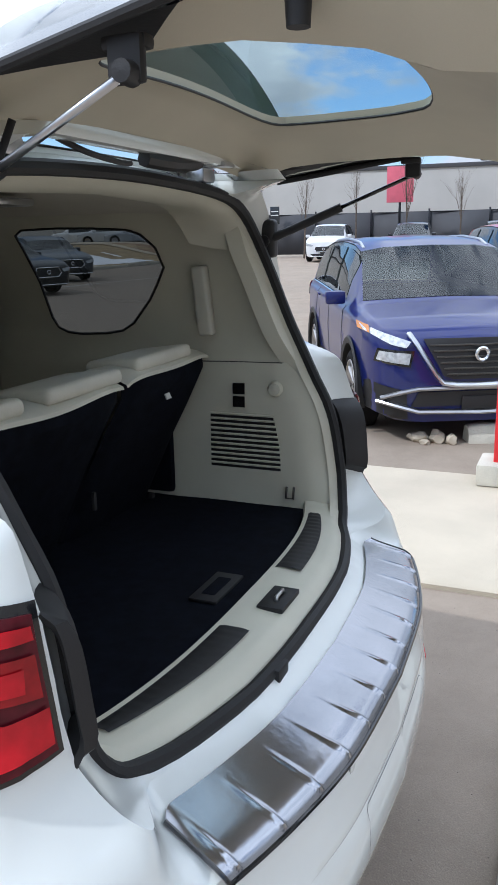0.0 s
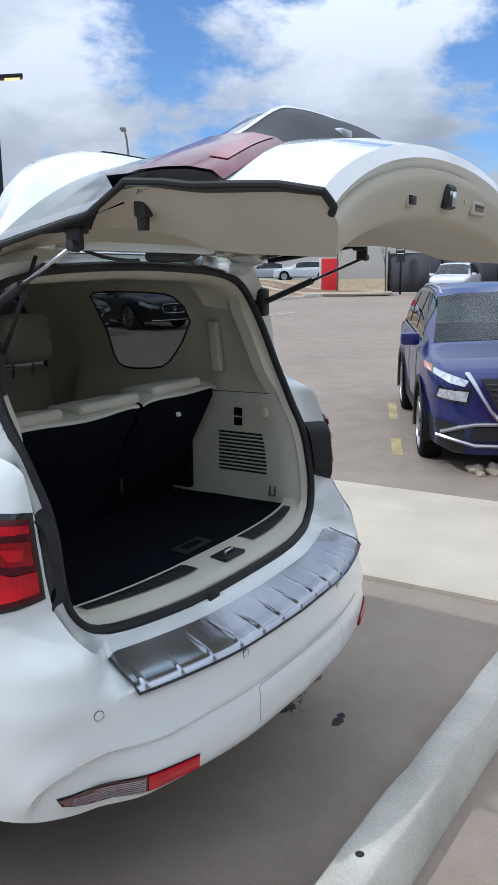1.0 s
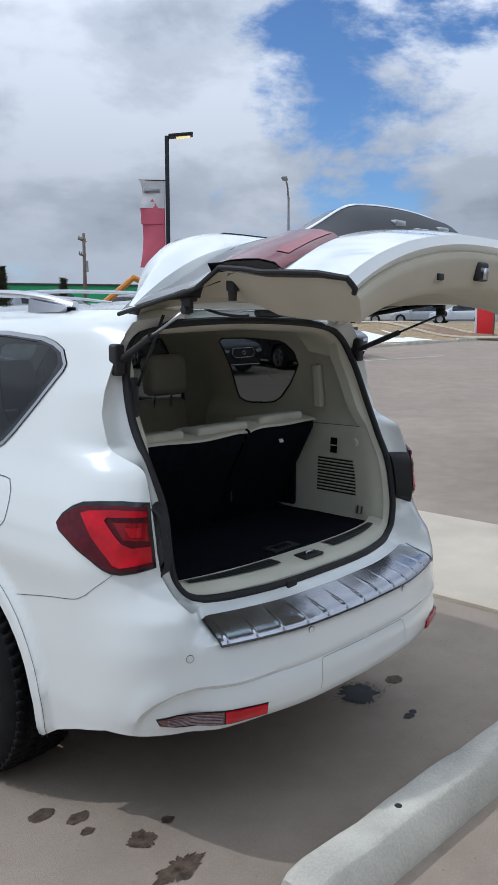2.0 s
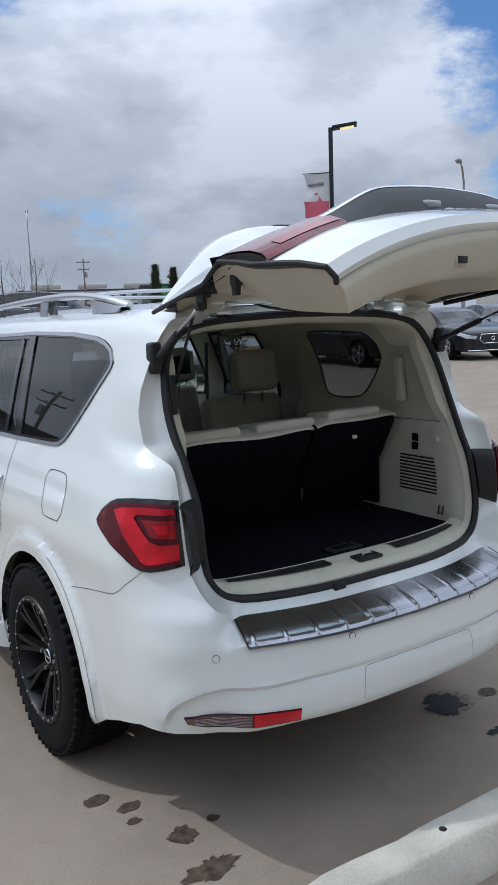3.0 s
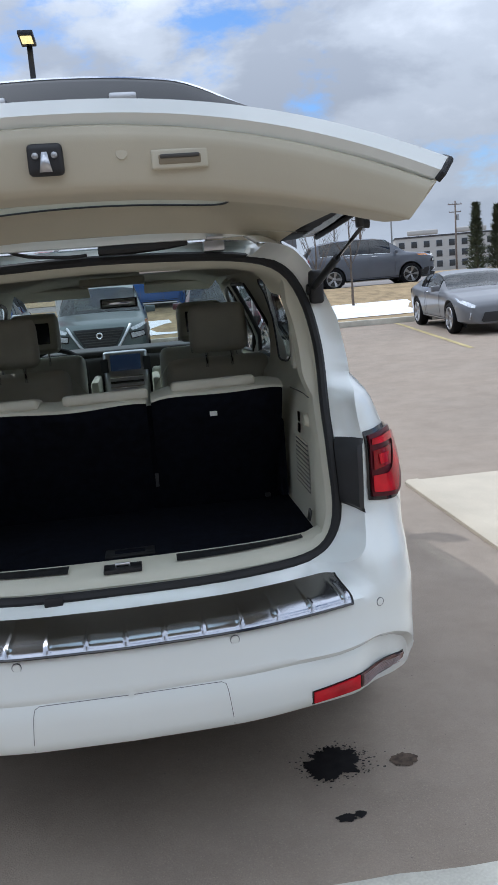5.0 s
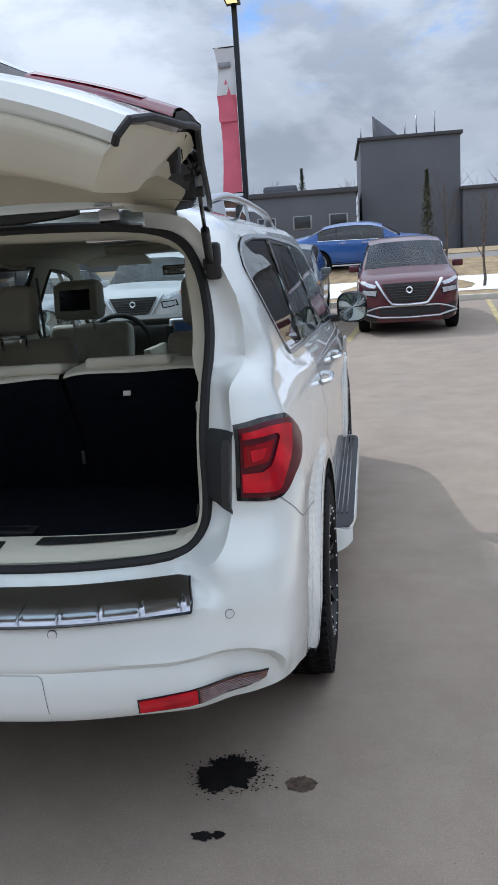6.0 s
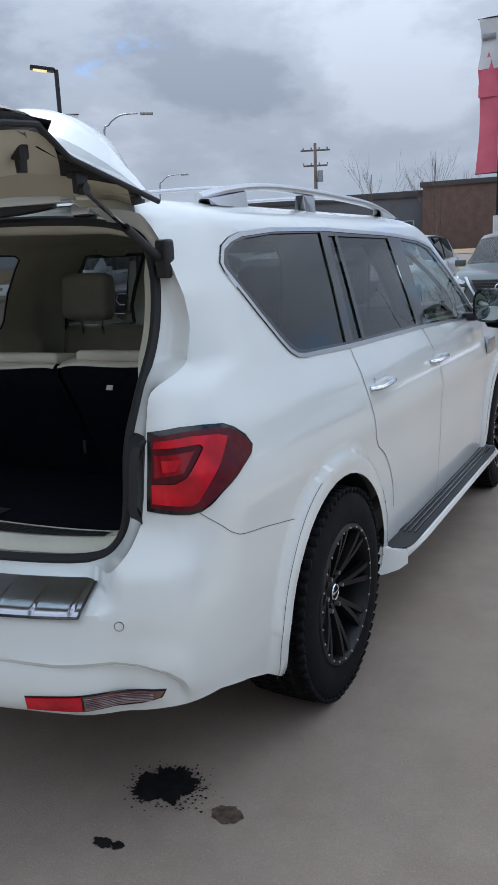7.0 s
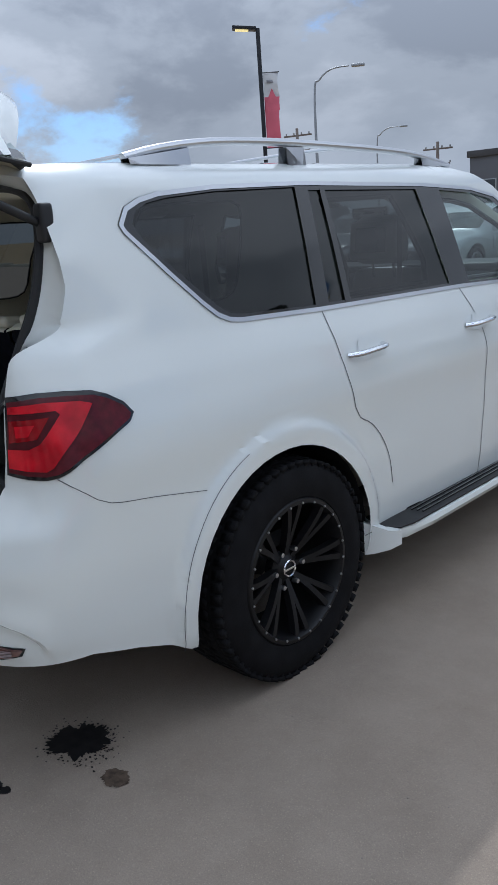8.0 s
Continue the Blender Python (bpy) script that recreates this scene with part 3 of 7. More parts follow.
# the tailgate opening: the seal's line, and the crease where the recessed gutter meets the outer skin
RIM = [
    (0.0, 0.226, 0.842, 0.0, 0.831), (0.15, 0.228, 0.842, 0.15, 0.831), (0.30, 0.238, 0.843, 0.30, 0.832), (0.42, 0.262, 0.844, 0.43, 0.832), (0.52, 0.290, 0.846, 0.54, 0.832),
    (0.60, 0.322, 0.855, 0.635, 0.836), (0.645, 0.334, 0.882, 0.70, 0.852), (0.675, 0.345, 0.93, 0.742, 0.89), (0.686, 0.352, 0.99, 0.760, 0.955), (0.687, 0.362, 1.06, 0.768, 1.04),
    (0.684, 0.375, 1.14, 0.772, 1.13), (0.684, 0.398, 1.21, 0.775, 1.207), (0.685, 0.430, 1.27, 0.770, 1.27), (0.688, 0.462, 1.335, 0.770, 1.325), (0.692, 0.488, 1.385, 0.789, 1.365),
    (0.695, 0.513, 1.435, 0.796, 1.41), (0.694, 0.540, 1.50, 0.792, 1.48), (0.684, 0.568, 1.58, 0.782, 1.577), (0.666, 0.592, 1.65, 0.762, 1.67), (0.632, 0.612, 1.72, 0.72, 1.755),
    (0.58, 0.622, 1.765, 0.645, 1.808), (0.50, 0.628, 1.790, 0.54, 1.829), (0.38, 0.632, 1.804, 0.39, 1.837), (0.20, 0.634, 1.813, 0.20, 1.841), (0.0, 0.634, 1.817, 0.0, 1.842)]


def rim_curve(n=4):
    """The rows of RIM smoothed: n steps between each two."""
    rows = np.array(RIM)
    ext = np.vstack([rows[1] * (-1, 1, 1, -1, 1), rows, rows[-2] * (-1, 1, 1, -1, 1)])
    out = []
    for i in range(1, len(ext) - 2):
        p0, p1, p2, p3 = ext[i - 1:i + 3]
        for j in range(n):
            t = j / n
            out.append(0.5 * (2 * p1 + (p2 - p0) * t + (2 * p0 - 5 * p1 + 4 * p2 - p3) * t * t + (3 * p1 - p0 - 3 * p2 + p3) * t ** 3))
    return out + [rows[-1]]


RIM_ROWS = rim_curve()
OPENING = [(float(r[0]), float(r[2])) for r in RIM_ROWS]
OPEN_UZ = [(max(0.0, u_at(r[3], r[4])) if r[3] > 0.001 else 0.0, float(r[4])) for r in RIM_ROWS]


def arch(hy, r0=0.475, r1=0.47):
    return [(u_of_y(hy + r0 * math.cos(a)), 0.405 + r1 * math.sin(a)) for a in span(math.radians(192), math.radians(-12), 26)]


DLO = [(0.800, 1.662), (0.84, 1.713), (0.90, 1.738), (0.985, 1.756), (1.24, 1.774), (1.69, 1.780), (2.52, 1.762), (2.62, 1.757), (2.95, 1.738), (3.17, 1.70), (3.42, 1.56), (3.66, 1.40), (3.86, 1.25), (2.62, 1.292), (1.61, 1.308), (1.20, 1.322), (1.14, 1.330), (1.09, 1.352), (1.04, 1.395), (0.93, 1.505), (0.85, 1.592), (0.81, 1.635)]


def uz(pts):
    return [(u_of_y(y), z) for y, z in pts]


def shrink(pts, d):
    """Moves a closed outline inwards."""
    c = Vector((sum(p[0] for p in pts) / len(pts), sum(p[1] for p in pts) / len(pts)))
    out = []
    n = len(pts)
    area = sum(pts[i - 1][0] * pts[i][1] - pts[i][0] * pts[i - 1][1] for i in range(n))
    s = 1 if area > 0 else -1
    for i in range(n):
        a, b, e = Vector(pts[i - 1]), Vector(pts[i]), Vector(pts[(i + 1) % n])
        d1, d2 = (b - a).normalized(), (e - b).normalized()
        n1, n2 = Vector((-d1.y, d1.x)) * s, Vector((-d2.y, d2.x)) * s
        m = (n1 + n2)
        m = m / max(0.35, m.length_squared / 2) if m.length > 0.2 else n1
        out.append(tuple(b + m * d))
    return out


TOP = 1.852
bottom = [(0.0, 0.485), (u_of_x(0.5), 0.478), (u_of_x(0.72), 0.463), (u_of_x(0.85), 0.465), (u_of_y(0.42), 0.455), (u_of_y(0.572), 0.41), (u_of_y(0.70), 0.36), (u_of_y(0.775), 0.315)]
outline = bottom + arch(1.27) + [(u_of_y(1.78), 0.29), (u_of_y(3.86), 0.29)] + arch(4.36) + [(u_of_y(4.86), 0.33), (U_FRONT, 0.33), (U_FRONT, 1.0), (u_of_y(5.0), 1.03), (u_of_y(4.4), 1.12), (u_of_y(4.05), 1.16), (u_of_y(3.85), 1.285), (u_of_y(3.45), 1.575), (u_of_y(3.2), 1.74), (u_of_y(3.05), 1.80), (u_of_y(2.9), 1.83), (u_of_y(2.6), TOP), (0.0, TOP)] + OPEN_UZ[::-1]
part("body_shell", panel(outline, skin, 0.024, [uz(DLO)], mirror=True, creases=brow_lines()), M["white"], suv)

# roof, windscreen, bonnet
def roof_edge(y):
    p = skin(u_of_y(y), TOP) if y > 0.95 else None
    if p:
        return p[0]
    lo, hi = 0.0, UD + 0.3
    for _ in range(30):
        mid = (lo + hi) / 2
        if skin(mid, TOP)[1] < y:
            lo = mid
        else:
            hi = mid
    return skin(lo, TOP)[0]


ROOF_Y = [skin(0, TOP)[1] + 0.002, 0.69, 0.73, 0.8, 0.9, 1.0, 1.2, 1.5, 1.8, 2.1, 2.4, 2.6]
def roof_pt(i, s):
    y = ROOF_Y[int(i)]
    w = roof_edge(y)
    return (w * s, y, TOP + 0.042 * (1 - abs(s) ** 2.4) * smooth(0.62, 0.95, y) + 0.002 * (1 - abs(s)))
part("roof_panel", grid(roof_pt, range(len(ROOF_Y)), span(-1, 1, 20)), M["white"], suv)
ROOF_F = [(2.6, TOP), (2.9, 1.83), (3.05, 1.80), (3.2, 1.74)]
def roof_front(i, s):
    y, z = ROOF_F[int(i)]
    w = skin(u_of_y(y), z)[0]
    return (w * s, y + 0.05 * (1 - s * s) * (i / 3), z + (0.042 + 0.012 * i / 3) * (1 - abs(s) ** 2.4))
part("roof_front", grid(roof_front, range(4), span(-1, 1, 20)), M["white"], suv)
SCREEN = [(3.2, 1.74), (3.45, 1.575), (3.85, 1.285), (4.05, 1.16)]
def screen_pt(i, s):
    y, z = SCREEN[int(i)]
    w = skin(u_of_y(y), z)[0] - 0.01
    return (w * s, y + (0.05 + 0.07 * i / 3) * (1 - s * s), z + 0.054 * (1 - abs(s) ** 2.4) * (1 - 0.5 * i / 3))
part("windscreen", grid(screen_pt, range(4), span(-1, 1, 16)), M["glass_clear"], suv, "clear windscreen")
def hood_pt(i, s):
    y, z = [(4.05, 1.16), (4.4, 1.12), (4.75, 1.075), (5.0, 1.03), (5.14, 1.0)][int(i)]
    w = skin(u_of_y(min(y, 5.05)), z)[0] * (1 if y < 5.1 else 0.88)
    return (w * s, y + 0.14 * (1 - s * s), z + 0.06 * (1 - abs(s) ** 3))
part("bonnet", grid(hood_pt, range(5), span(-1, 1, 16)), M["white"], suv)
part("underbody", box((1.5, 4.3, 0.10), (0, 2.7, 0.42), 0.03), M["black"], suv)

# windows and their surrounds
def flank(out):
    return lambda u, z: skin(u, z, out)


def flank_mirror(out):
    def f(u, z):
        p = skin(u, z, out)
        return (-p[0], p[1], p[2])
    return f


PANES = [
    ("quarter_window", [(0.845, 1.660), (0.875, 1.702), (0.93, 1.727), (1.02, 1.742), (1.24, 1.758), (1.665, 1.765), (1.595, 1.326), (1.20, 1.342), (1.155, 1.350), (1.11, 1.375), (1.06, 1.42), (0.95, 1.525), (0.88, 1.60)], "glass_dark", "dark privacy quarter window"),
    ("rear_door_window", [(1.725, 1.752), (2.475, 1.742), (2.545, 1.312), (1.66, 1.326)], "glass_dark", "dark privacy door window"),
    ("front_door_window", [(2.66, 1.735), (2.95, 1.716), (3.12, 1.685), (3.38, 1.535), (3.62, 1.375), (3.76, 1.272), (2.70, 1.306)], "glass_clear", "clear front door window"),
]
for side in (flank, flank_mirror):
    part("window_chrome", panel(uz(DLO), side(0.006), 0.03, [uz(shrink(DLO, 0.015))]), M["satin"], suv, "brushed chrome window surround")
    part("door_pillar", panel(uz(shrink(DLO, 0.013)), side(0.003), 0.04, [uz(shrink(p[1], 0.006)) for p in PANES]), M["black_gloss"], suv, "gloss black window pillars")
    for nm, pts, mt, lab in PANES:
        part(nm, panel(uz(pts), side(-0.004), 0.06), M[mt], suv, lab)
    part("window_divider", panel(uz([(1.80, 1.752), (1.83, 1.752), (1.80, 1.322), (1.765, 1.323)]), side(0.004), 0.05), M["black_gloss"], suv)


def strip(pts, width, out, side=1, uvmode=True):
    """A thin ribbon on the skin along (y, z) points."""
    c = curve_through([(u_of_y(y), z, 0) for y, z in pts], 0.03) if uvmode else curve_through([(u, z, 0) for u, z in pts], 0.03)
    verts, faces = [], []
    for i, p in enumerate(c):
        d = (c[min(i + 1, len(c) - 1)] - c[max(i - 1, 0)]).normalized()
        for s in (-1, 1):
            q = skin(p.x - d.y * s * width / 2, p.y + d.x * s * width / 2, out)
            verts.append((q[0] * side, q[1], q[2]))
    return mesh_from(verts, [(2 * i, 2 * i + 1, 2 * i + 3, 2 * i + 2) for i in range(len(c) - 1)])


SEAMS = [
    [(1.612, 1.312), (1.63, 1.2), (1.655, 1.06), (1.69, 0.93), (1.72, 0.885), (1.80, 0.84), (1.87, 0.76), (1.915, 0.66), (1.93, 0.56)],
    [(2.60, 1.295), (2.68, 1.15), (2.72, 1.03), (2.715, 0.8), (2.69, 0.6), (2.67, 0.40)],
    [(3.86, 1.24), (3.84, 0.9), (3.8, 0.5), (3.78, 0.4)],
    [(0.39, 0.995), (0.46, 0.94), (0.53, 0.895), (0.70, 0.865), (0.905, 0.825)],
    [(1.71, 0.40), (2.7, 0.395), (3.85, 0.39)],
]
for s in (1, -1):
    for k, pts in enumerate(SEAMS):
        part("panel_gap", strip(pts, 0.0042 if k != 3 else 0.0022, 0.0015, s), M["seam"], suv, "dark gap between body panels")
part("fuel_flap_gap", strip([(1.0, 1.06), (0.97, 1.09), (0.965, 1.2), (0.99, 1.235), (1.10, 1.24), (1.165, 1.23), (1.18, 1.2), (1.175, 1.09), (1.15, 1.06), (1.0, 1.06)], 0.004, 0.0015, -1), M["seam"], suv)


M["mirror_glass"] = mat("mirror_glass", (0.45, 0.50, 0.50), 0.03, 1.0, var=0.0)

M["red_top"] = mat("deep_red_lamp_top", (0.13, 0.004, 0.012), 0.16, var=0.3, scale=25, coat=0.3, spec=0.3)
M["gate_trim"] = mat("tan_tailgate_trim", (0.50, 0.465, 0.365), 0.6, var=0.05, scale=5, bump=0.12, bscale=350, fine=0.05)
# the trim's tan darkened: shade inside the pull handle, put into the colour
M["shaded_recess"] = mat("shaded_recess", (0.20, 0.165, 0.11), 0.7)
# ---- SUV: wheels ----
def tyre_mesh(R, rim, width, lugs=True):
    """Outer face at x = 0, body towards -x."""
    w = width
    prof = [(rim, -0.02), (rim + 0.012, -0.004), (rim + 0.03, 0.0), (R * 0.80, 0.004), (R * 0.90, -0.004), (R * 0.955, -0.018), (R * 0.985, -0.035), (R * 0.993, -0.06), (R * 0.995, -w / 2), (R * 0.993, -w + 0.06), (R * 0.97, -w + 0.02), (R * 0.9, -w), (rim, -w + 0.02)]
    bm = revolve(prof, 56, "x")
    if lugs:
        extra = []
        n = 60
        for i in range(n):
            a = 2 * math.pi * i / n
            for j, (x, dx, sk) in enumerate([(-0.03, 0.045, 0.10), (-0.085, 0.04, -0.12), (-0.14, 0.04, 0.12), (-0.195, 0.04, -0.12), (-0.245, 0.04, 0.10)]):
                b = box((dx, R * 2 * math.pi / n * 0.74, 0.014), bevel=0)
                t = Matrix.Rotation(a + (0.5 * (j % 2)) * 2 * math.pi / n, 4, "X") @ Matrix.Translation((x, 0, R - (0.0065 if 0 < j < 4 else 0.0115))) @ Matrix.Rotation(sk * 2, 4, "Z")
                bmesh.ops.transform(b, matrix=t, verts=b.verts)
                extra.append(b)
            b = box((0.003, 0.016, 0.03))
            t = Matrix.Rotation(a, 4, "X") @ Matrix.Translation((-0.014, 0, R * 0.955))
            bmesh.ops.transform(b, matrix=t, verts=b.verts)
            extra.append(b)
        return bm, merged(extra)
    return bm


def spoke_rim(r, spokes, parent, material, dish=0.045, split=True, hub_r=0.055, wfac=1.0, bolts=0):
    """An alloy rim: barrel, split spokes, hub, cap; outer face at x = 0."""
    barrel = revolve([(r + 0.012, -0.012), (r + 0.004, 0.0), (r - 0.01, 0.002), (r - 0.018, -0.012), (r - 0.025, -0.06), (r - 0.05, -0.2)], 48, "x")
    rim = part("rim", barrel, material, parent)
    for i in range(spokes):
        a = 2 * math.pi * i / spokes
        sp = []
        for off in ((-0.095, 0.095) if split else (0.0,)):
            k = 8
            verts, faces = [], []
            for j in range(k + 1):
                t = j / k
                rr = hub_r * 0.7 + (r - 0.008 - hub_r * 0.7) * t
                ang = a + off * (0.35 + 0.95 * t)
                c, s = math.cos(ang), math.sin(ang)
                wd = (0.016 + 0.006 * t) * wfac
                x = -dish * (1 - t) ** 1.3 - 0.006
                for q, dx in ((-1, -0.028), (-0.75, 0.0), (0.75, 0.0), (1, -0.028)):
                    verts.append((x + dx * 1.0, rr * c - wd * q * s, rr * s + wd * q * c))
            for j in range(k):
                for q in range(3):
                    faces.append((j * 4 + q, j * 4 + q + 1, j * 4 + 5 + q, j * 4 + 4 + q))
            sp.append(mesh_from(verts, faces))
        part("spoke", join(*sp), material, rim)
    part("hub", revolve([(0, -dish + 0.012), (hub_r * 0.55, -dish + 0.01), (hub_r * 0.75, -dish), (hub_r * 1.25, -dish - 0.012), (hub_r * 1.4, -dish - 0.04)], 24, "x"), material, rim)
    return rim


def main_wheel(at):
    root = thing("wheel", "", "")
    for key in ("label", "category"):
        if key in root:
            del root[key]
    root.parent = suv
    root.matrix_basis = at
    carcass, blocks = tyre_mesh(0.414, 0.266, 0.275)
    tyre = part("tyre", carcass, M["tyre"], root, "chunky all-terrain tyre")
    tagged(part("tread_block", blocks, M["tyre"], tyre), kind="stuff")
    rim = spoke_rim(0.266, 8, root, M["rim_black"], 0.065, True, 0.055, 0.66)
    dots = []
    for i in range(24):
        a = 2 * math.pi * (i + 0.5) / 24
        dots.append(revolve([(0, 0.006), (0.004, 0.005), (0.005, 0.0)], 8, "x", (0, 0.257 * math.cos(a), 0.257 * math.sin(a))))
    tagged(part("rim_bolt", merged(dots), M["satin"], rim, "small silver rim bolts"), kind="stuff")
    nuts = []
    for i in range(6):
        a = 2 * math.pi * i / 6
        nuts.append(revolve([(0, -0.045), (0.009, -0.046), (0.011, -0.07)], 6, "x", (0, 0.075 * math.cos(a), 0.075 * math.sin(a))))
    tagged(part("wheel_nut", merged(nuts), M["satin"], rim), kind="stuff")
    part("badge", join(revolve([(0.026, -0.049), (0.031, -0.047), (0.034, -0.051)], 24, "x"), box((0.006, 0.062, 0.009), (-0.049, 0, 0), 0.002)), M["chrome"], rim, "chrome oval centre badge")
    return root


W0 = main_wheel(pose(0.985, 1.288, 0.405))
for m in (pose(0.985, 4.36, 0.405), pose(-0.985, 1.288, 0.405, 0, 0, 180), pose(-0.985, 4.36, 0.405, 0, 0, 180)):
    c = copy_thing(W0, m)
for s in (1, -1):
    for hy in (1.27, 4.36):
        n = 20
        bm = grid(lambda a, x: (s * x, hy + 0.49 * math.cos(a), 0.405 + 0.485 * math.sin(a)), span(math.radians(-12), math.radians(192), n), [0.55, 0.75, 0.945])
        part("wheel_arch_liner", bm, M["black"], suv, "black wheel arch liner")
        part("arch_back", mesh_from([(s * 0.55, hy + 0.49 * math.cos(a), 0.405 + 0.485 * math.sin(a)) for a in span(math.radians(-12), math.radians(192), n)], [tuple(range(n + 1))]), M["black"], suv)
for s in (1, -1):
    for hy in (1.275, 4.36):
        ring = [(hy + 0.534 * math.cos(a), 0.41 + 0.534 * math.sin(a)) for a in span(math.radians(112), math.radians(190 if hy < 2 else 172), 20)]
        part("arch_gap", strip(ring, 0.0017, 0.0012, s), M["seam"], suv)
part("axle", tube([(-0.8, 1.275, 0.4), (0.8, 1.275, 0.4)], 0.05), M["black"], suv)

# running boards
for s in (1, -1):
    prof = [(0.84, 0.37), (0.86, 0.402), (1.045, 0.392), (1.062, 0.382), (1.068, 0.362), (1.05, 0.335), (0.88, 0.315)]
    ys = [1.80, 1.84, 1.92, 2.1, 3.0, 3.85, 3.92, 3.95]
    taper = [0.86, 0.94, 0.985, 1, 1, 1, 0.97, 0.9]
    board = grid(lambda i, j: (s * (0.84 + (prof[int(j)][0] - 0.84) * (1 if j < 2 else (taper[int(i)] - 0.8) * 5)), ys[int(i)], prof[int(j)][1]), range(8), range(7))
    rb = part("running_board", board, M["white"], suv, "white running board with a black ribbed tread")
    pad = grid(lambda i, k: (s * (0.865 + (0.192 * [0.45, 0.9, 1, 1, 0.9][int(i)]) * k), [1.87 - 0.06 * k, 1.90 - 0.03 * k, 1.95, 3.80, 3.88][int(i)], 0.4065 - 0.0095 * k), range(5), range(2))
    thicken(pad, 0.006)
    part("tread", pad, M["black"], rb)
    for i in range(7):
        part("rib", box((0.008, 1.80 - 0.012 * i, 0.007), (s * (0.878 + 0.024 * i), 2.93, 0.409 - 0.00135 * i), 0.002), M["black_gloss"], rb)
    fin = grid(lambda i, k: (s * [0.95, 0.985, 1.03, 1.055][int(i)], [1.735, 1.76, 1.80, 1.85][int(i)], [(0.44, 0.40, 0.33, 0.30), (0.425, 0.395, 0.325, 0.305), (0.40, 0.388, 0.335, 0.318), (0.392, 0.38, 0.345, 0.332)][int(i)][int(k)]), range(4), range(4))
    thicken(fin, 0.05)
    part("end_cap", fin, M["white"], rb)

# roof rails
for s in (1, -1):
    pts = [(0.60, 0.98, 1.872), (0.613, 1.06, 1.890), (0.625, 1.20, 1.911), (0.632, 1.42, 1.927), (0.636, 1.75, 1.929), (0.637, 2.10, 1.922), (0.635, 2.50, 1.908), (0.627, 2.75, 1.888), (0.617, 3.0, 1.850)]
    rail = part("roof_rail", tube(curve_through([(s * x, y, z) for x, y, z in pts], 0.05), 0.019, 10, flat=0.8), M["satin"], suv, "silver roof rail")
    for y0, y1, za, zb in ((0.97, 1.235, 1.872, 1.908), (1.745, 1.855, 1.918, 1.918), (2.72, 3.0, 1.892, 1.855)):
        foot = grid(lambda k, v: (s * (0.625 + [-0.024, -0.018, 0.018, 0.026][int(v)]), y0 + (y1 - y0) * k, 1.846 if v in (0, 3) else za + (zb - za) * k - 0.006), span(0, 1, 6), range(4))
        bmesh.ops.holes_fill(foot, edges=foot.edges)
        part("rail_foot", foot, M["satin"], rail)
for y in (1.45, 2.35):
    part("cross_bar", tube(curve_through([(-0.62, y, 1.925), (-0.3, y, 1.945), (0.3, y, 1.945), (0.62, y, 1.925)], 0.05), 0.014, 8, flat=0.6), M["satin"], suv, "silver roof cross bar")

# door handles, mirrors
for s in (1, -1):
    for y, z in ((1.80, 1.135), (2.68, 1.13)):
        x = skin(u_of_y(y), z)[0]
        h = part("door_handle", tube(curve_through([(s * (x + 0.002), y - 0.115, z - 0.004), (s * (x + 0.035), y - 0.085, z), (s * (x + 0.042), y, z + 0.004), (s * (x + 0.035), y + 0.085, z + 0.006), (s * (x + 0.004), y + 0.11, z + 0.006)], 0.02), 0.0145, 10, flat=0.8), M["chrome"], suv, "chrome door handle")
        part("handle_recess", panel([(u_of_y(y - 0.07), z - 0.03), (u_of_y(y - 0.04), z + 0.04), (u_of_y(y + 0.03), z + 0.045), (u_of_y(y + 0.06), z - 0.02), (u_of_y(y), z - 0.035)], flank(0.002) if s > 0 else flank_mirror(0.002), 0.05), M["white"], h)
    def shell(k, a):
        k = int(k)
        g, y = [0.02, 0.55, 0.86, 1.0, 1.0, 0.90][k], [3.64, 3.63, 3.60, 3.55, 3.475, 3.470][k]
        c, d = math.cos(a), math.sin(a)
        e = (abs(c) ** 3.2 + abs(d) ** 3.2) ** (-1 / 3.2)
        return (s * (1.055 + 0.098 * g * e * c), y - 0.02 * c, 1.34 + 0.098 * g * e * d)
    mir = part("door_mirror", grid(shell, range(6), span(0, 2 * math.pi, 28)), M["black_gloss"], suv, "dark gloss door mirror")
    part("mirror_glass", grid(lambda k, a: (lambda p: (p[0], 3.472 + 0.0 * k - 0.02 * math.cos(a), p[2]))((s * (1.055 + 0.086 * [0.01, 0.6, 1][int(k)] * (abs(math.cos(a)) ** 3.2 + abs(math.sin(a)) ** 3.2) ** (-1 / 3.2) * math.cos(a)), 0, 1.34 + 0.086 * [0.01, 0.6, 1][int(k)] * (abs(math.cos(a)) ** 3.2 + abs(math.sin(a)) ** 3.2) ** (-1 / 3.2) * math.sin(a))), range(3), span(0, 2 * math.pi, 28)), M["mirror_glass"], mir, "dark mirror glass")
    part("mirror_arm", box((0.10, 0.10, 0.05), (s * 0.93, 3.58, 1.27), 0.02, 2), M["black"], mir)
    vent = part("fender_vent", box((0.02, 0.17, 0.10), (s * 0.985, 3.93, 1.06), 0.01), M["satin"], suv, "chrome side vent")

# ---- SUV: rear ----
def rear(out, sgn=1):
    def f(u, z):
        p = skin(abs(u), z, out)
        return (p[0] * (sgn if u >= 0 else -sgn), p[1], p[2])
    return f


# tail lamps


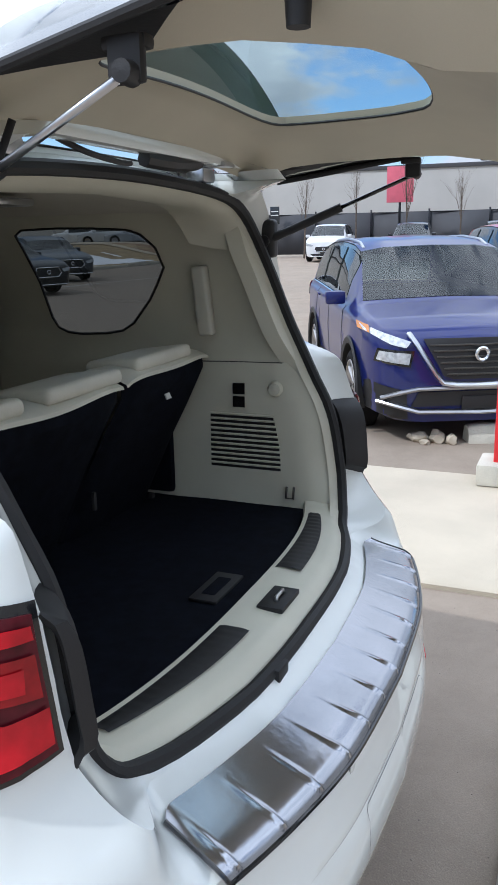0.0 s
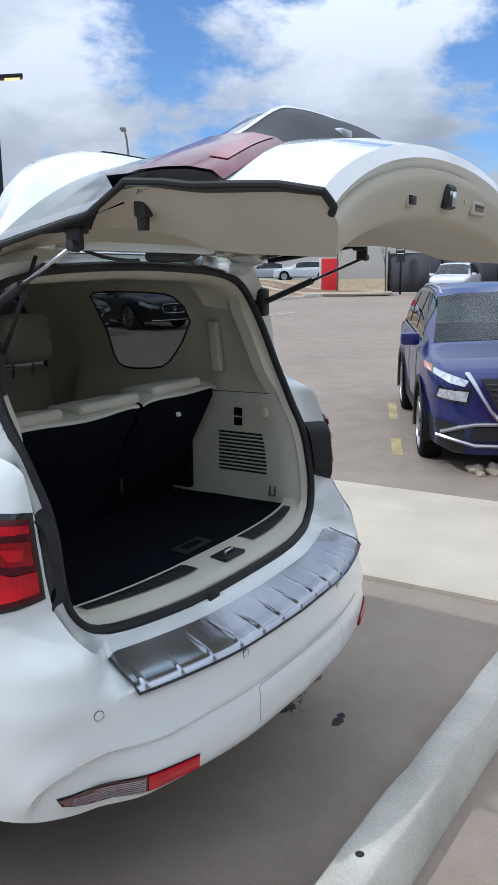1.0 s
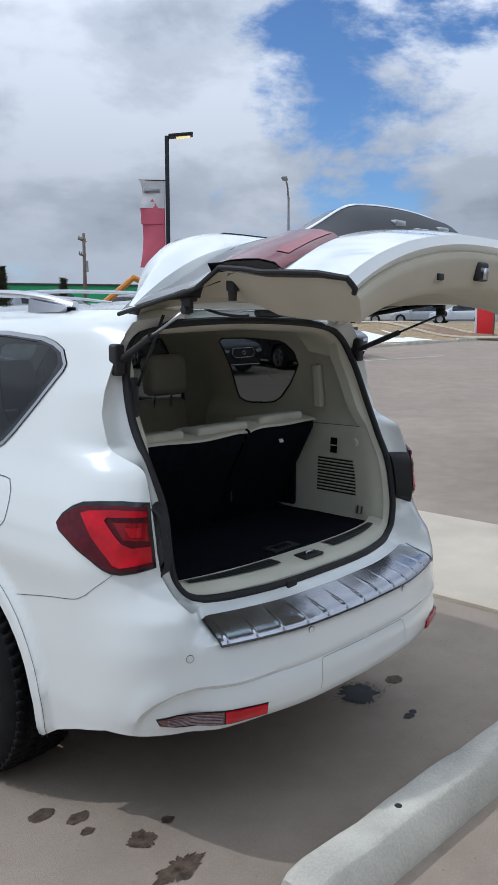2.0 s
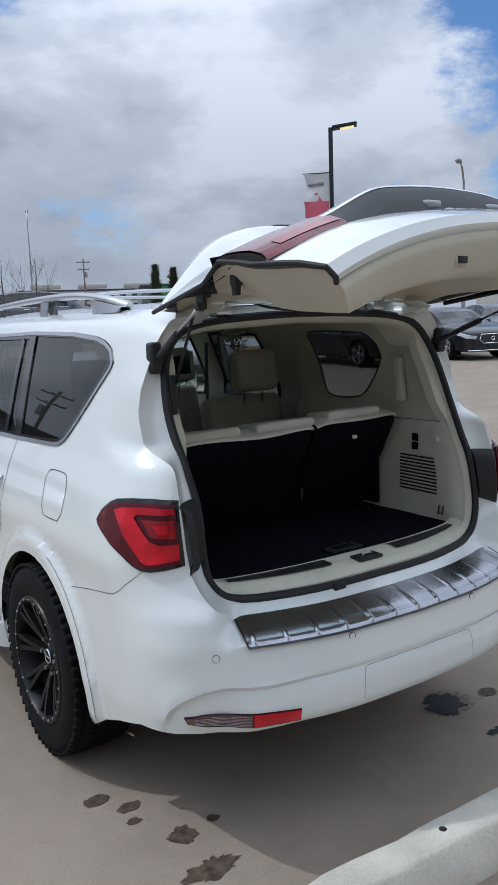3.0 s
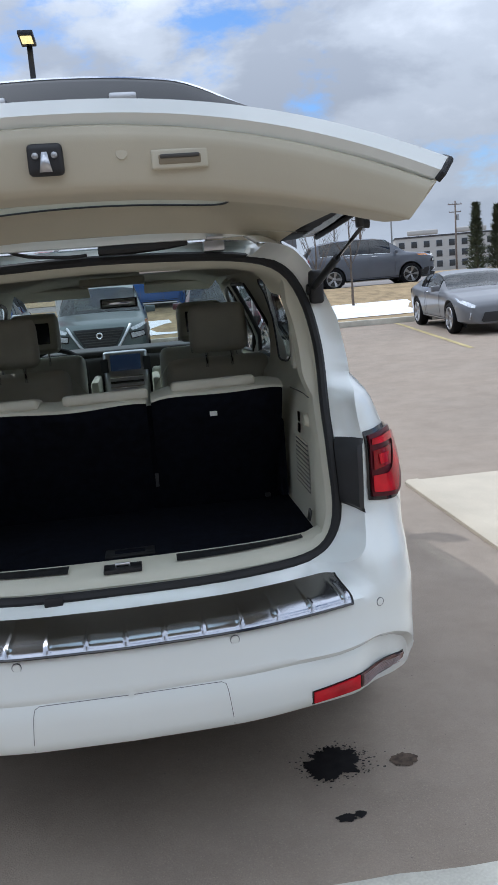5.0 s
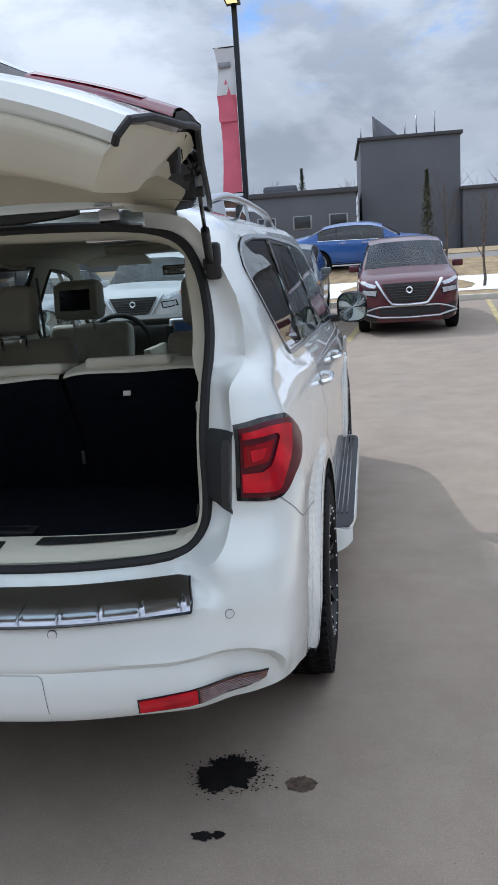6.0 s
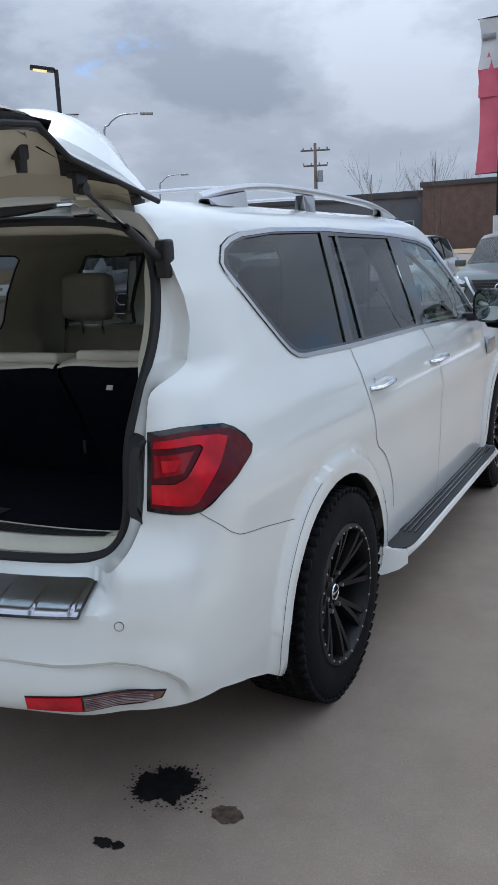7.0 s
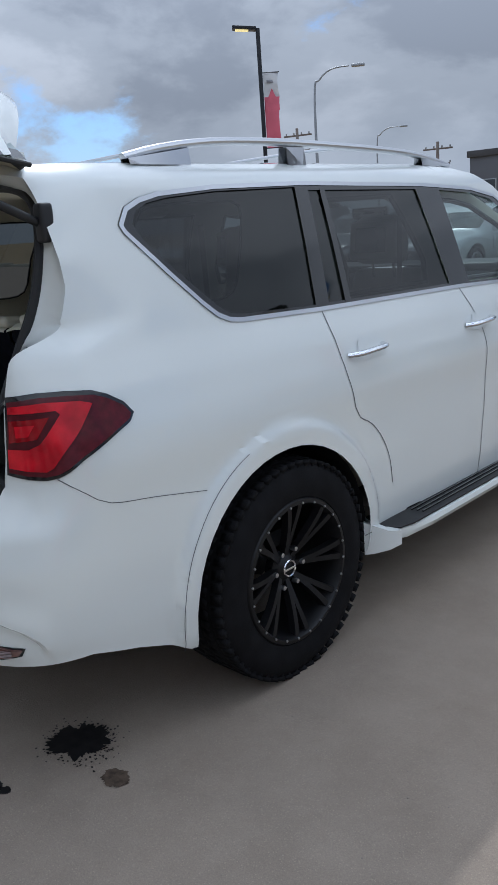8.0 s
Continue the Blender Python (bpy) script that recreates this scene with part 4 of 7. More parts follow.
lamp = [(0.932, 1.226), (1.06, 1.233), (1.14, 1.229), (1.215, 1.220), (1.26, 1.202), (1.31, 1.17), (1.335, 1.135), (1.315, 1.112), (1.25, 1.085), (1.15, 1.038), (1.105, 1.010), (1.075, 0.998), (1.04, 0.995), (0.895, 1.012)]
for s in (1, -1):
    root = part("tail_lamp", panel(lamp, rear(0.005, s), 0.014, thick=0.0), M["black_gloss"], suv, "red LED tail lamp with dark smoked edge")
    inner = shrink(lamp, 0.012)
    part("lens", panel(inner, rear(0.014, s), 0.014, thick=0.010), M["red_dark"], root, "dark red lens")
    part("light_guide", panel([(0.945, 1.203), (1.07, 1.208), (1.165, 1.200), (1.20, 1.188), (1.15, 1.125), (1.085, 1.058), (1.06, 1.030), (1.04, 1.022), (0.915, 1.036), (0.92, 1.088), (1.00, 1.086), (1.035, 1.098), (1.06, 1.122), (1.105, 1.172), (1.095, 1.183), (0.94, 1.184)], rear(0.020, s), 0.012), M["red_glow"], root, "bright red light guide")
    part("reflector", panel([(0.94, 1.165), (1.075, 1.168), (1.03, 1.112), (0.93, 1.105)], rear(0.020, s), 0.012), M["red_lens"], root)
    part("inner_lamp", panel([(0.962, 1.152), (1.03, 1.152), (1.005, 1.122), (0.962, 1.120)], rear(0.024, s), 0.012), M["red_glow"], root)
    # recessed gutter from the seal out to the crease, and the black filler beside the lamp
    def gutter_pt(i, k, lift=0.0):
        r = RIM_ROWS[int(i)]
        a, b = Vector((r[0], r[1], r[2])), Vector(skin(OPEN_UZ[int(i)][0], OPEN_UZ[int(i)][1], 0.0))
        p = a.lerp(b, k / 6)
        d = (b - a).normalized()
        n = Vector((d.y, -d.x, 0)).normalized() if math.hypot(d.x, d.y) > 0.01 else Vector((0, -1, 0))
        side = smooth(0.86, 0.95, r[2]) * (1 - smooth(1.70, 1.78, r[2]))
        p += n * (lift - 0.012 * side * math.sin(math.pi * min(1, k / 6 * 1.0)) * (1 if k < 6 else 0))
        return (s * p.x, p.y, p.z)
    part("gutter", grid(lambda i, k: gutter_pt(i, k), range(len(RIM_ROWS)), range(7)), M["white"], suv)
    rows = [i for i, r in enumerate(RIM_ROWS) if 0.99 < r[2] < 1.215]
    r_lo, r_hi = RIM_ROWS[rows[0]][2], RIM_ROWS[rows[-1]][2]
    bulb = lambda i: max(0.0, 1 - abs(2 * (RIM_ROWS[int(i)][2] - r_lo) / (r_hi - r_lo) - 1) ** 5) ** 0.6
    filler = grid(lambda i, k: gutter_pt(i, [0.9, 1.0, 2, 4, 5.6, 6.25][int(k)], [0.0, 0.024, 0.038, 0.046, 0.046, 0.022][int(k)] * bulb(i)), rows, range(6))
    thicken(filler, 0.012)
    part("lamp_filler", filler, M["black"], suv, "matt black filler panel beside the tail lamp")
    # fog reflectors
    fog = [(u_of_x(0.505), 0.5297), (u_of_x(0.67), 0.5388), (u_of_x(0.80), 0.5381), (u_of_x(0.86), 0.5259), (u_of_x(0.85), 0.5092), (u_of_x(0.80), 0.4955), (u_of_x(0.67), 0.4902), (u_of_x(0.505), 0.4902)]
    fr = part("reflector_frame", panel([(u, z + (0.0035 if z > 0.513 else -0.0035)) for u, z in fog], rear(0.003, s), 0.03), M["black_gloss"], suv, "bumper reflector and lamp unit")
    part("red_reflector", panel([(u_of_x(0.51), 0.5274), (u_of_x(0.66), 0.5358), (u_of_x(0.66), 0.4932), (u_of_x(0.51), 0.4932)], rear(0.008, s), 0.03, thick=0.006), M["red_glow"], fr, "red bumper reflector")
    fl = part("fog_lens", panel([(u_of_x(0.665), 0.5358), (u_of_x(0.80), 0.5350), (u_of_x(0.853), 0.5244), (u_of_x(0.845), 0.5107), (u_of_x(0.80), 0.4986), (u_of_x(0.665), 0.4932)], rear(0.008, s), 0.03, thick=0.006), M["clear_lens"], fr, "clear ribbed fog lamp lens")
    for i in range(7):
        z = 0.499 + i * 0.0055
        part("lens_rib", grid(lambda u, k: rear(0.010 + (0.002 if k == 1 else 0), s)(u, z + 0.0018 * (k - 1)), span(u_of_x(0.67), u_of_x(0.83 if 0 < i < 6 else 0.78), 8), range(3)), M["clear_lens"], fl)
    # parking sensors
    for x, z in ((0.30, 0.73), (0.762, 0.73)):
        c = Vector(rear(0.0, s)(u_of_x(x), z))
        nn = (Vector(rear(0.05, s)(u_of_x(x), z)) - c).normalized()
        q = nn.to_track_quat("X", "Z").to_matrix().to_4x4()
        ring = revolve([(0.0136, -0.002), (0.0136, 0.0012), (0.0124, 0.0012), (0.0124, -0.002)], 24, "x")
        bmesh.ops.transform(ring, matrix=Matrix.Translation(c) @ q, verts=ring.verts)
        sn = part("parking_sensor", ring, M["seam"], suv, "round parking sensor in the bumper")
        disc = revolve([(0, 0.0025), (0.011, 0.002), (0.0122, -0.001)], 24, "x")
        bmesh.ops.transform(disc, matrix=Matrix.Translation(c) @ q, verts=disc.verts)
        part("sensor_face", disc, M["white"], sn)

# tow cover
for s in (1, -1):
    part("tow_cover_gap", strip([(0.0, 0.622), (u_of_x(0.25), 0.619), (u_of_x(0.262), 0.612), (u_of_x(0.266), 0.595), (u_of_x(0.276), 0.489)], 0.0016, 0.001, s, False), M["seam"], suv, "gap round the tow hook cover")

# stainless bumper step
def step_u(x):
    return u_of_x(x)
STEP_Z = [0.752, 0.757, 0.763, 0.768, 0.774, 0.782, 0.790, 0.7975, 0.803, 0.808]
def step_pt(x, j):
    z = STEP_Z[int(j)]
    w = 0.66 + 0.016 * (j / 9)
    p = rear(0.007)(u_of_x(abs(x) * w / 0.66) * (1 if x >= 0 else -1), z)
    # short raised ribs over the plate's shoulder
    near = abs(((x * 9.4 + 0.5) % 1.0) - 0.5)
    rib = 0.0042 * max(0.0, 1 - near / 0.075) * [0, 0.2, 1, 1, 1, 0.55, 0.25, 0.1, 0, 0][int(j)]
    return (p[0], p[1] - 0.004 - (rib if j < 5 else 0), p[2] + 0.006 + rib)
xs = sorted({round(v, 4) for v in span(-0.66, 0.66, 300)})
stepbm = grid(step_pt, xs, range(10))
thicken(stepbm, 0.004)
part("bumper_step", stepbm, M["steel"], suv, "polished steel bumper step plate with raised ribs", 30)
part("step_edge", tube([Vector(step_pt(x, 0)) + Vector((0, -0.002, -0.001)) for x in span(-0.665, 0.665, 60)], 0.004, 6), M["black_gloss"], suv)
for s in (1, -1):
    part("step_end", tube([Vector(step_pt(0.66 * s, j)) + Vector((0.003 * s, 0, -0.002)) for j in range(10)], 0.004, 6), M["black_gloss"], suv)

# seal round the opening
half = [Vector((r[0], r[1], r[2])) for r in RIM_ROWS[::2]]
seal_pts = half + [Vector((-p.x, p.y, p.z)) for p in half[1:-1][::-1]]
part("door_seal", tube(seal_pts, 0.0155, 8, closed=True), M["rubber"], suv, "black rubber seal round the tailgate opening")
part("gutter", grid(lambda i, k: [Vector(seal_pts[int(i) % len(seal_pts)]) + Vector((0, 0, 0)), Vector(seal_pts[int(i) % len(seal_pts)]) * 1.0 + Vector((-0.03 * seal_pts[int(i) % len(seal_pts)][0] / 0.7, 0.03, 0.02 if seal_pts[int(i) % len(seal_pts)][2] < 0.9 else -0.0))][int(k)], range(len(seal_pts) + 1), range(2)), M["beige"], suv)
part("lock_slot", box((0.055, 0.034, 0.030), (-0.205, 0.226, 0.838), 0.005), M["black"], suv, "black latch slot in the sill")
for s in (1, -1):
    part("hinge", join(box((0.07, 0.05, 0.035), (s * 0.39, 0.645, 1.838), 0.008), box((0.055, 0.09, 0.012), (s * 0.39, 0.61, 1.862), 0.004)), M["satin"], suv, "grey tailgate hinge")
part("hinge_cover", tube(curve_through([(0.02, 0.60, 1.848), (0.10, 0.59, 1.845), (0.22, 0.60, 1.852), (0.30, 0.61, 1.862)], 0.03), 0.018, 8), M["black"], suv, "black wiring cover over the opening")
part("cable", tube(curve_through([(-0.26, 0.62, 1.862), (-0.2, 0.60, 1.842), (-0.08, 0.60, 1.832), (-0.02, 0.61, 1.835)], 0.03), 0.006, 6), M["black"], suv)

# ---- SUV: interior ----
OPEN_SIDE = [(float(r[2]), float(r[0]), float(r[1])) for r in RIM_ROWS if 0.856 < r[2] < 1.80]


def y_open(z):
    """Where the opening stands at a height."""
    return lerp_table([(q[0], q[2]) for q in OPEN_SIDE], min(1.79, max(0.87, z)))


def x_open(z):
    return lerp_table([(q[0], q[1]) for q in OPEN_SIDE], min(1.79, max(0.87, z)))


def side_trim(y, z):
    x = lerp_table([(0.8, 0.635), (0.95, 0.64), (1.25, 0.648), (1.31, 0.655), (1.36, 0.69), (1.42, 0.70), (1.55, 0.695), (1.66, 0.672), (1.73, 0.64), (1.765, 0.60), (1.80, 0.50)], z)
    if z > 1.28:
        d = y - y_open(z)
        x += -0.03 * (1 - smooth(0.0, 0.25, d)) * smooth(1.28, 1.36, z) * (1 - smooth(1.6, 1.75, z))
    lip = 1 - smooth(0.0, 0.055, y - y_open(z) - 0.02)
    x = x + (max(0.0, x_open(z) - 0.01 - x)) * lip
    if y > 1.55:
        x += 0.14 * smooth(1.55, 1.7, y) * (1 - smooth(1.2, 1.75, z))
    return (x, y, z)


side_out = [(y_open(z) + 0.012, z) for z in span(0.875, 1.775, 26)] + [(0.80, 1.795), (1.4, 1.80), (2.6, 1.79), (3.0, 1.765), (3.2, 1.70), (3.5, 1.52), (3.85, 1.25), (3.85, 0.5), (1.75, 0.5), (1.7, 0.875)]
q_in = [(0.925, 1.60), (0.945, 1.66), (0.985, 1.70), (1.03, 1.715), (1.15, 1.722), (1.28, 1.725), (1.42, 1.722), (1.452, 1.705), (1.44, 1.66), (1.40, 1.555), (1.365, 1.44), (1.34, 1.405), (1.30, 1.39), (1.25, 1.386), (1.15, 1.39), (1.09, 1.40), (1.05, 1.425), (0.985, 1.50)]
r_in = [(1.93, 1.71), (2.44, 1.715), (2.50, 1.33), (1.90, 1.335)]
f_in = [(2.70, 1.70), (2.95, 1.68), (3.1, 1.65), (3.36, 1.51), (3.6, 1.35), (3.7, 1.285), (2.74, 1.315)]
for s in (1, -1):
    fn = (lambda y, z: side_trim(y, z)) if s > 0 else (lambda y, z: (-side_trim(y, z)[0], y, z))
    tr = part("side_trim", panel(side_out, fn, 0.04, [q_in, r_in, f_in]), M["beige"], suv, "beige plastic side trim of the load bay")
    # rim of the quarter window inside
    part("window_gasket", tube([fn(*q) for q in resample(q_in, 0.05)], 0.0045, 6, True), M["black"], tr)
    for hole in (r_in, f_in):
        part("window_gasket", tube([fn(*q) for q in resample(hole, 0.08)], 0.012, 6, True), M["dark_trim"], tr)
    # vent with slats
    def on(y, z, o):
        p = side_trim(y, z)
        return (s * (p[0] - o), y, z)
    slats = 11
    for i in range(slats):
        z = 0.992 + i * 0.0156
        y0, y1 = 0.528 + 0.028 * (i / slats) ** 2, 0.760
        part("vent_slot", grid(lambda y, k: on(y, z + [0, 0.0016, 0.0066, 0.0082][int(k)], [0.001, 0.0025, 0.0025, 0.001][int(k)]), span(y0, y1, 6), range(4)), M["black"], tr, "dark vent slot")
        part("vent_slat", grid(lambda y, k: on(y, z + 0.0082 + [0, 0.002, 0.0052, 0.0074][int(k)], [0.001, 0.006, 0.006, 0.001][int(k)]), span(y0, y1, 6), range(4)), M["beige"], tr)
    sw = part("switch_panel", grid(lambda y, z: on(y, z, 0.004), span(0.628, 0.695, 4), span(1.178, 1.262, 4)), M["beige"], tr)
    bmesh_sw = [grid(lambda y, z: on(y, z, 0.008), span(0.642, 0.682, 3), span(a, a + 0.034, 3)) for a in (1.184, 1.224)]
    for b in bmesh_sw:
        part("switch", b, M["black_gloss"], sw, "small black switch")
    part("strap_knob", revolve([(0, 0.016), (0.018, 0.014), (0.024, 0.0)], 20, "x", (0, 0, 0)) if s < 0 else flip(revolve([(0, 0.016), (0.018, 0.014), (0.024, 0.0)], 20, "x")), M["beige"], tr).location = on(0.545, 1.245, 0.0)
    hk = part("tie_down", grid(lambda y, z: on(y, z, 0.005), span(0.472, 0.515, 3), span(0.90, 0.96, 3)), M["beige"], tr)
    part("tie_ring", tube([on(0.482, 0.95, 0.012), on(0.482, 0.915, 0.018), on(0.505, 0.915, 0.018), on(0.505, 0.95, 0.012)], 0.004, 6), M["dark_trim"], hk, "dark metal tie-down loop")
    part("trim_joint", tube([on(y, 1.325 - 0.02 * (y - 0.4), -0.001) for y in span(y_open(1.32) + 0.03, 0.9, 10)], 0.002, 5), M["dark_trim"], tr)
    part("belt_cover", box((0.035, 0.05, 0.21), (s * 0.668, 0.785, 1.50), 0.012, 3, Matrix.Rotation(-0.1, 4, "X")), M["leather"], tr, "pale seat belt cover")

def headliner(x, y):
    return (x, y, 1.80 - 0.05 * (abs(x) / 0.6) ** 3 - 0.05 * smooth(2.7, 3.25, y) + 0.012 * smooth(0.7, 1.0, y))
part("headliner", grid(headliner, span(-0.6, 0.6, 16), [0.665, 0.69, 0.73, 0.8, 1.0, 1.3, 1.6, 1.9, 2.2, 2.5, 2.7, 2.9, 3.05, 3.2]), M["beige_cloth"], suv, "pale fabric headliner")
def header(x, k):
    z = lerp_table([(0, 1.80), (0.45, 1.785), (0.56, 1.765), (0.62, 1.73), (0.66, 1.67)], abs(x))
    w = lerp_table([(0, 0.0), (0.6, 0.0), (0.66, 0.01)], abs(x))
    y0 = y_open(z)
    return [(x, y0 + 0.012, z + 0.008), (x * 0.985, y0 + 0.03, z - 0.012), (x * 0.97, y0 + 0.07, z - 0.022), (x * 0.95, y0 + 0.13, z - 0.015), (x * 0.9, y0 + 0.19, z + 0.0)][int(k)]
part("header_trim", grid(header, span(-0.66, 0.66, 44), range(5)), M["beige"], suv, "beige trim over the opening")
part("roof_console", box((0.34, 0.22, 0.04), (0.0, 2.35, 1.775), 0.015, 3), M["beige"], suv, "overhead console")
part("dome_lamp", box((0.16, 0.10, 0.02), (0.22, 1.15, 1.785), 0.008, 2), M["satin"], suv)

# load floor, sill, scuff plates
part("load_floor", grid(lambda x, y: (x, y, 0.880 + 0.004 * noise.noise((x * 5, y * 5, 0))), span(-0.66, 0.66, 30), [0.36 + 0.05 * k for k in range(14)]), M["carpet"], suv, "black carpeted load floor")
lid = part("floor_handle", box((0.16, 0.07, 0.008), (0.02, 0.46, 0.885), 0.003), M["black"], suv, "black recessed floor handle")
part("handle_slot", box((0.10, 0.035, 0.010), (0.02, 0.46, 0.886), 0.004), M["carpet"], lid)
def sill_in(x):
    return 0.385 + 0.07 * (abs(x) / 0.64) ** 3
def sill_pt(x, k):
    yo = lerp_table([(r[0], r[1]) for r in RIM[:9]], min(abs(x), 0.68)) + 0.012
    yi = sill_in(x)
    t = [0, 0.10, 0.25, 0.7, 0.95, 1.0][int(k)]
    z = [0.858, 0.874, 0.884, 0.892, 0.892, 0.878][int(k)] + 0.02 * smooth(0.58, 0.66, abs(x))
    return (x, yo + (yi - yo) * t, z)
sill = part("sill_trim", grid(sill_pt, span(-0.66, 0.66, 60), range(6)), M["beige"], suv, "beige plastic load sill trim")
for s in (1, -1):
    def plate(t, k):
        x = s * (0.165 + (0.575 - 0.165) * t)
        yi, yo = sill_in(x) - 0.018, 0.300 + 0.075 * t ** 2.2
        yy = yi + (yo - yi) * (k / 5) * (1 - 0.15 * t)
        rib = 0.0012 * (0.5 + 0.5 * math.cos(t * 2 * math.pi * 15)) if 0 < k < 5 else 0
        return (x, yy, 0.8935 + (0.001 if 0 < k < 5 else -0.001) + rib)
    part("scuff_plate", grid(plate, span(0, 1, 120), range(6)), M["black"], sill, "dark ribbed scuff plate", 60)
part("striker_pocket", join(box((0.115, 0.062, 0.012), (0.0, 0.298, 0.890), 0.003)), M["black"], sill, "black striker recess")
part("striker", tube([(-0.02, 0.295, 0.89), (-0.02, 0.295, 0.905), (0.02, 0.295, 0.905), (0.02, 0.295, 0.89)], 0.005, 6), M["satin"], sill, "steel tailgate striker")


# seats
def cushion(w, d, h, r, dome=0.0, n=8):
    """A padded block, rounded all round."""
    bm = box((w, d, h), bevel=r, seg=4)
    for v in bm.verts:
        v.co.z += dome * (1 - (2 * v.co.x / w) ** 2) * (1 if v.co.z > 0 else 0)
        v.co += Vector((noise.noise(v.co * 7), noise.noise(v.co * 7 + Vector((5, 0, 0))), noise.noise(v.co * 7 + Vector((9, 0, 0))))) * 0.004
    return bm


def at(bm, m):
    bmesh.ops.transform(bm, matrix=m, verts=bm.verts)
    return bm


third = part("third_row_seat", box((1.2, 0.2, 0.1), (0, 1.15, 0.9), 0.03), M["leather"], suv, "third row seat back with black carpet rear")
for x0, x1 in ((-0.615, 0.118), (0.135, 0.605)):
    w, xc = x1 - x0, (x0 + x1) / 2
    def back_pt(t, k):
        x = x0 + w * t
        zt = 1.325 + 0.025 * smooth(-0.2, 0.6, x) - 0.012 * (abs(2 * t - 1) ** 6) + 0.006 * math.sin(x * 11)
        z = [0.875, 0.9, 1.0, 1.1, 1.2, zt - 0.03, zt, zt + 0.002][int(k)]
        y = [0.965, 0.955, 0.905, 0.855, 0.80, 0.742, 0.745, 0.80][int(k)]
        e = 0.02 * abs(2 * t - 1) ** 10
        return (x, y + e, z)
    part("seat_back_carpet", grid(back_pt, span(0, 1, 16), range(8)), M["carpet"], third, "black carpeted seat back")
    def top_pt(t, k):
        x = x0 + w * t
        zt = 1.325 + 0.025 * smooth(-0.2, 0.6, x) - 0.012 * (abs(2 * t - 1) ** 6) + 0.006 * math.sin(x * 11)
        yy, dz = [(0.742, -0.004), (0.744, 0.006), (0.77, 0.022), (0.83, 0.03), (0.90, 0.015), (0.93, -0.05), (1.05, -0.3)][int(k)]
        return (x, yy, zt + dz * (1 - 0.3 * abs(2 * t - 1) ** 4))
    part("seat_cushion", grid(top_pt, span(0, 1, 16), range(7)), M["leather"], third, "beige leather seat top")
    for hx in ([-0.40, -0.02] if w > 0.6 else [0.36]):
        part("folded_headrest", at(cushion(0.30, 0.17, 0.036, 0.017, 0.010), pose(hx, 0.835, 1.344 + 0.02 * smooth(-0.2, 0.5, hx), -6)), M["leather"], third, "folded beige headrest")
part("child_seat_tag", box((0.026, 0.004, 0.017), (0.351, 0.748, 1.266), 0.001, 1, Matrix.Rotation(-0.45, 4, "X")), mat("white_tag", (0.6, 0.6, 0.58), 0.6), third, "small white tag")
part("seat_gap", at(box((0.05, 0.01, 0.46), bevel=0.002), pose(0.127, 0.885, 1.10, 25)), M["carpet"], third)
part("release_strap", box((0.012, 0.01, 0.05), (0.13, 0.86, 1.02), 0.003), M["black"], third)
part("seat_latch", box((0.02, 0.015, 0.015), (0.55, 0.93, 0.90), 0.003), M["black"], third)
part("seat_side", box((0.03, 0.10, 0.30), (0.61, 0.93, 1.05), 0.012), M["carpet"], third)

def seat(name, x, y, z, w, label, screen=False, quilt=False):
    st = part(name, at(cushion(w, 0.14, 0.60, 0.06), pose(x, y, z + 0.22, -12)), M["leather"], suv, label)
    part("headrest", at(cushion(0.27, 0.12, 0.225, 0.055), pose(x, y - 0.09, z + 0.66, -8)), M["leather"], st, "beige leather headrest")
    for dx in (-0.06, 0.06):
        part("headrest_post", tube([(x + dx, y - 0.07, z + 0.48), (x + dx, y - 0.085, z + 0.60)], 0.007, 8), M["chrome"], st)
    part("seat_base", at(cushion(w, 0.5, 0.18, 0.06), pose(x, y + 0.30, z - 0.12)), M["leather"], st)
    if screen:
        b = part("screen_frame", at(box((0.255, 0.05, 0.185), bevel=0.02, seg=3), pose(x, y - 0.155, z + 0.66, -8)), M["beige"], st, "rear seat screen housing")
        part("screen", at(box((0.175, 0.006, 0.115), bevel=0.004), pose(x, y - 0.183, z + 0.665, -8)), M["screen"], b, "dark glossy screen")
    if quilt:
        for i in range(6):
            for sgn in (-1, 1):
                part("quilt_seam", tube([(x - 0.2 + 0.07 * i, y - 0.122 + 0.01, z + 0.44), (x - 0.2 + 0.07 * i + sgn * 0.10, y - 0.09, z + 0.30)], 0.003, 5), M["beige"], st)
    return st


for x in (-0.40, 0.40):
    seat("second_row_seat", x * 1.2, 1.80, 0.86, 0.50, "beige leather second row seat")
for x in (-0.39, 0.39):
    seat("front_seat", x * 1.2, 2.72, 0.86, 0.50, "beige leather front seat with a rear screen", True, True)

# dashboard
dash = part("dashboard", at(box((1.36, 0.36, 0.30), bevel=0.08, seg=4), pose(0, 3.66, 1.05)), M["dark_trim"], suv, "dark dashboard with beige centre stack")
part("dash_top", at(box((1.40, 0.40, 0.05), bevel=0.022, seg=3), pose(0, 3.70, 1.205)), M["dark_trim"], dash)
part("centre_stack", at(box((0.30, 0.10, 0.42), bevel=0.03, seg=3), pose(0, 3.48, 1.01, -14)), M["satin"], dash, "silver centre console stack")
part("navigation_screen", at(box((0.20, 0.012, 0.105), bevel=0.004), pose(0, 3.445, 1.145, -14)), M["screen_blue"], dash, "dim blue navigation screen")
for k in range(5):
    part("button_bar", at(box((0.22, 0.012, 0.016), bevel=0.004), pose(0, 3.437 - 0.006 * k, 1.05 - 0.034 * k, -14)), M["black_gloss"] if k % 2 else M["chrome"], dash)
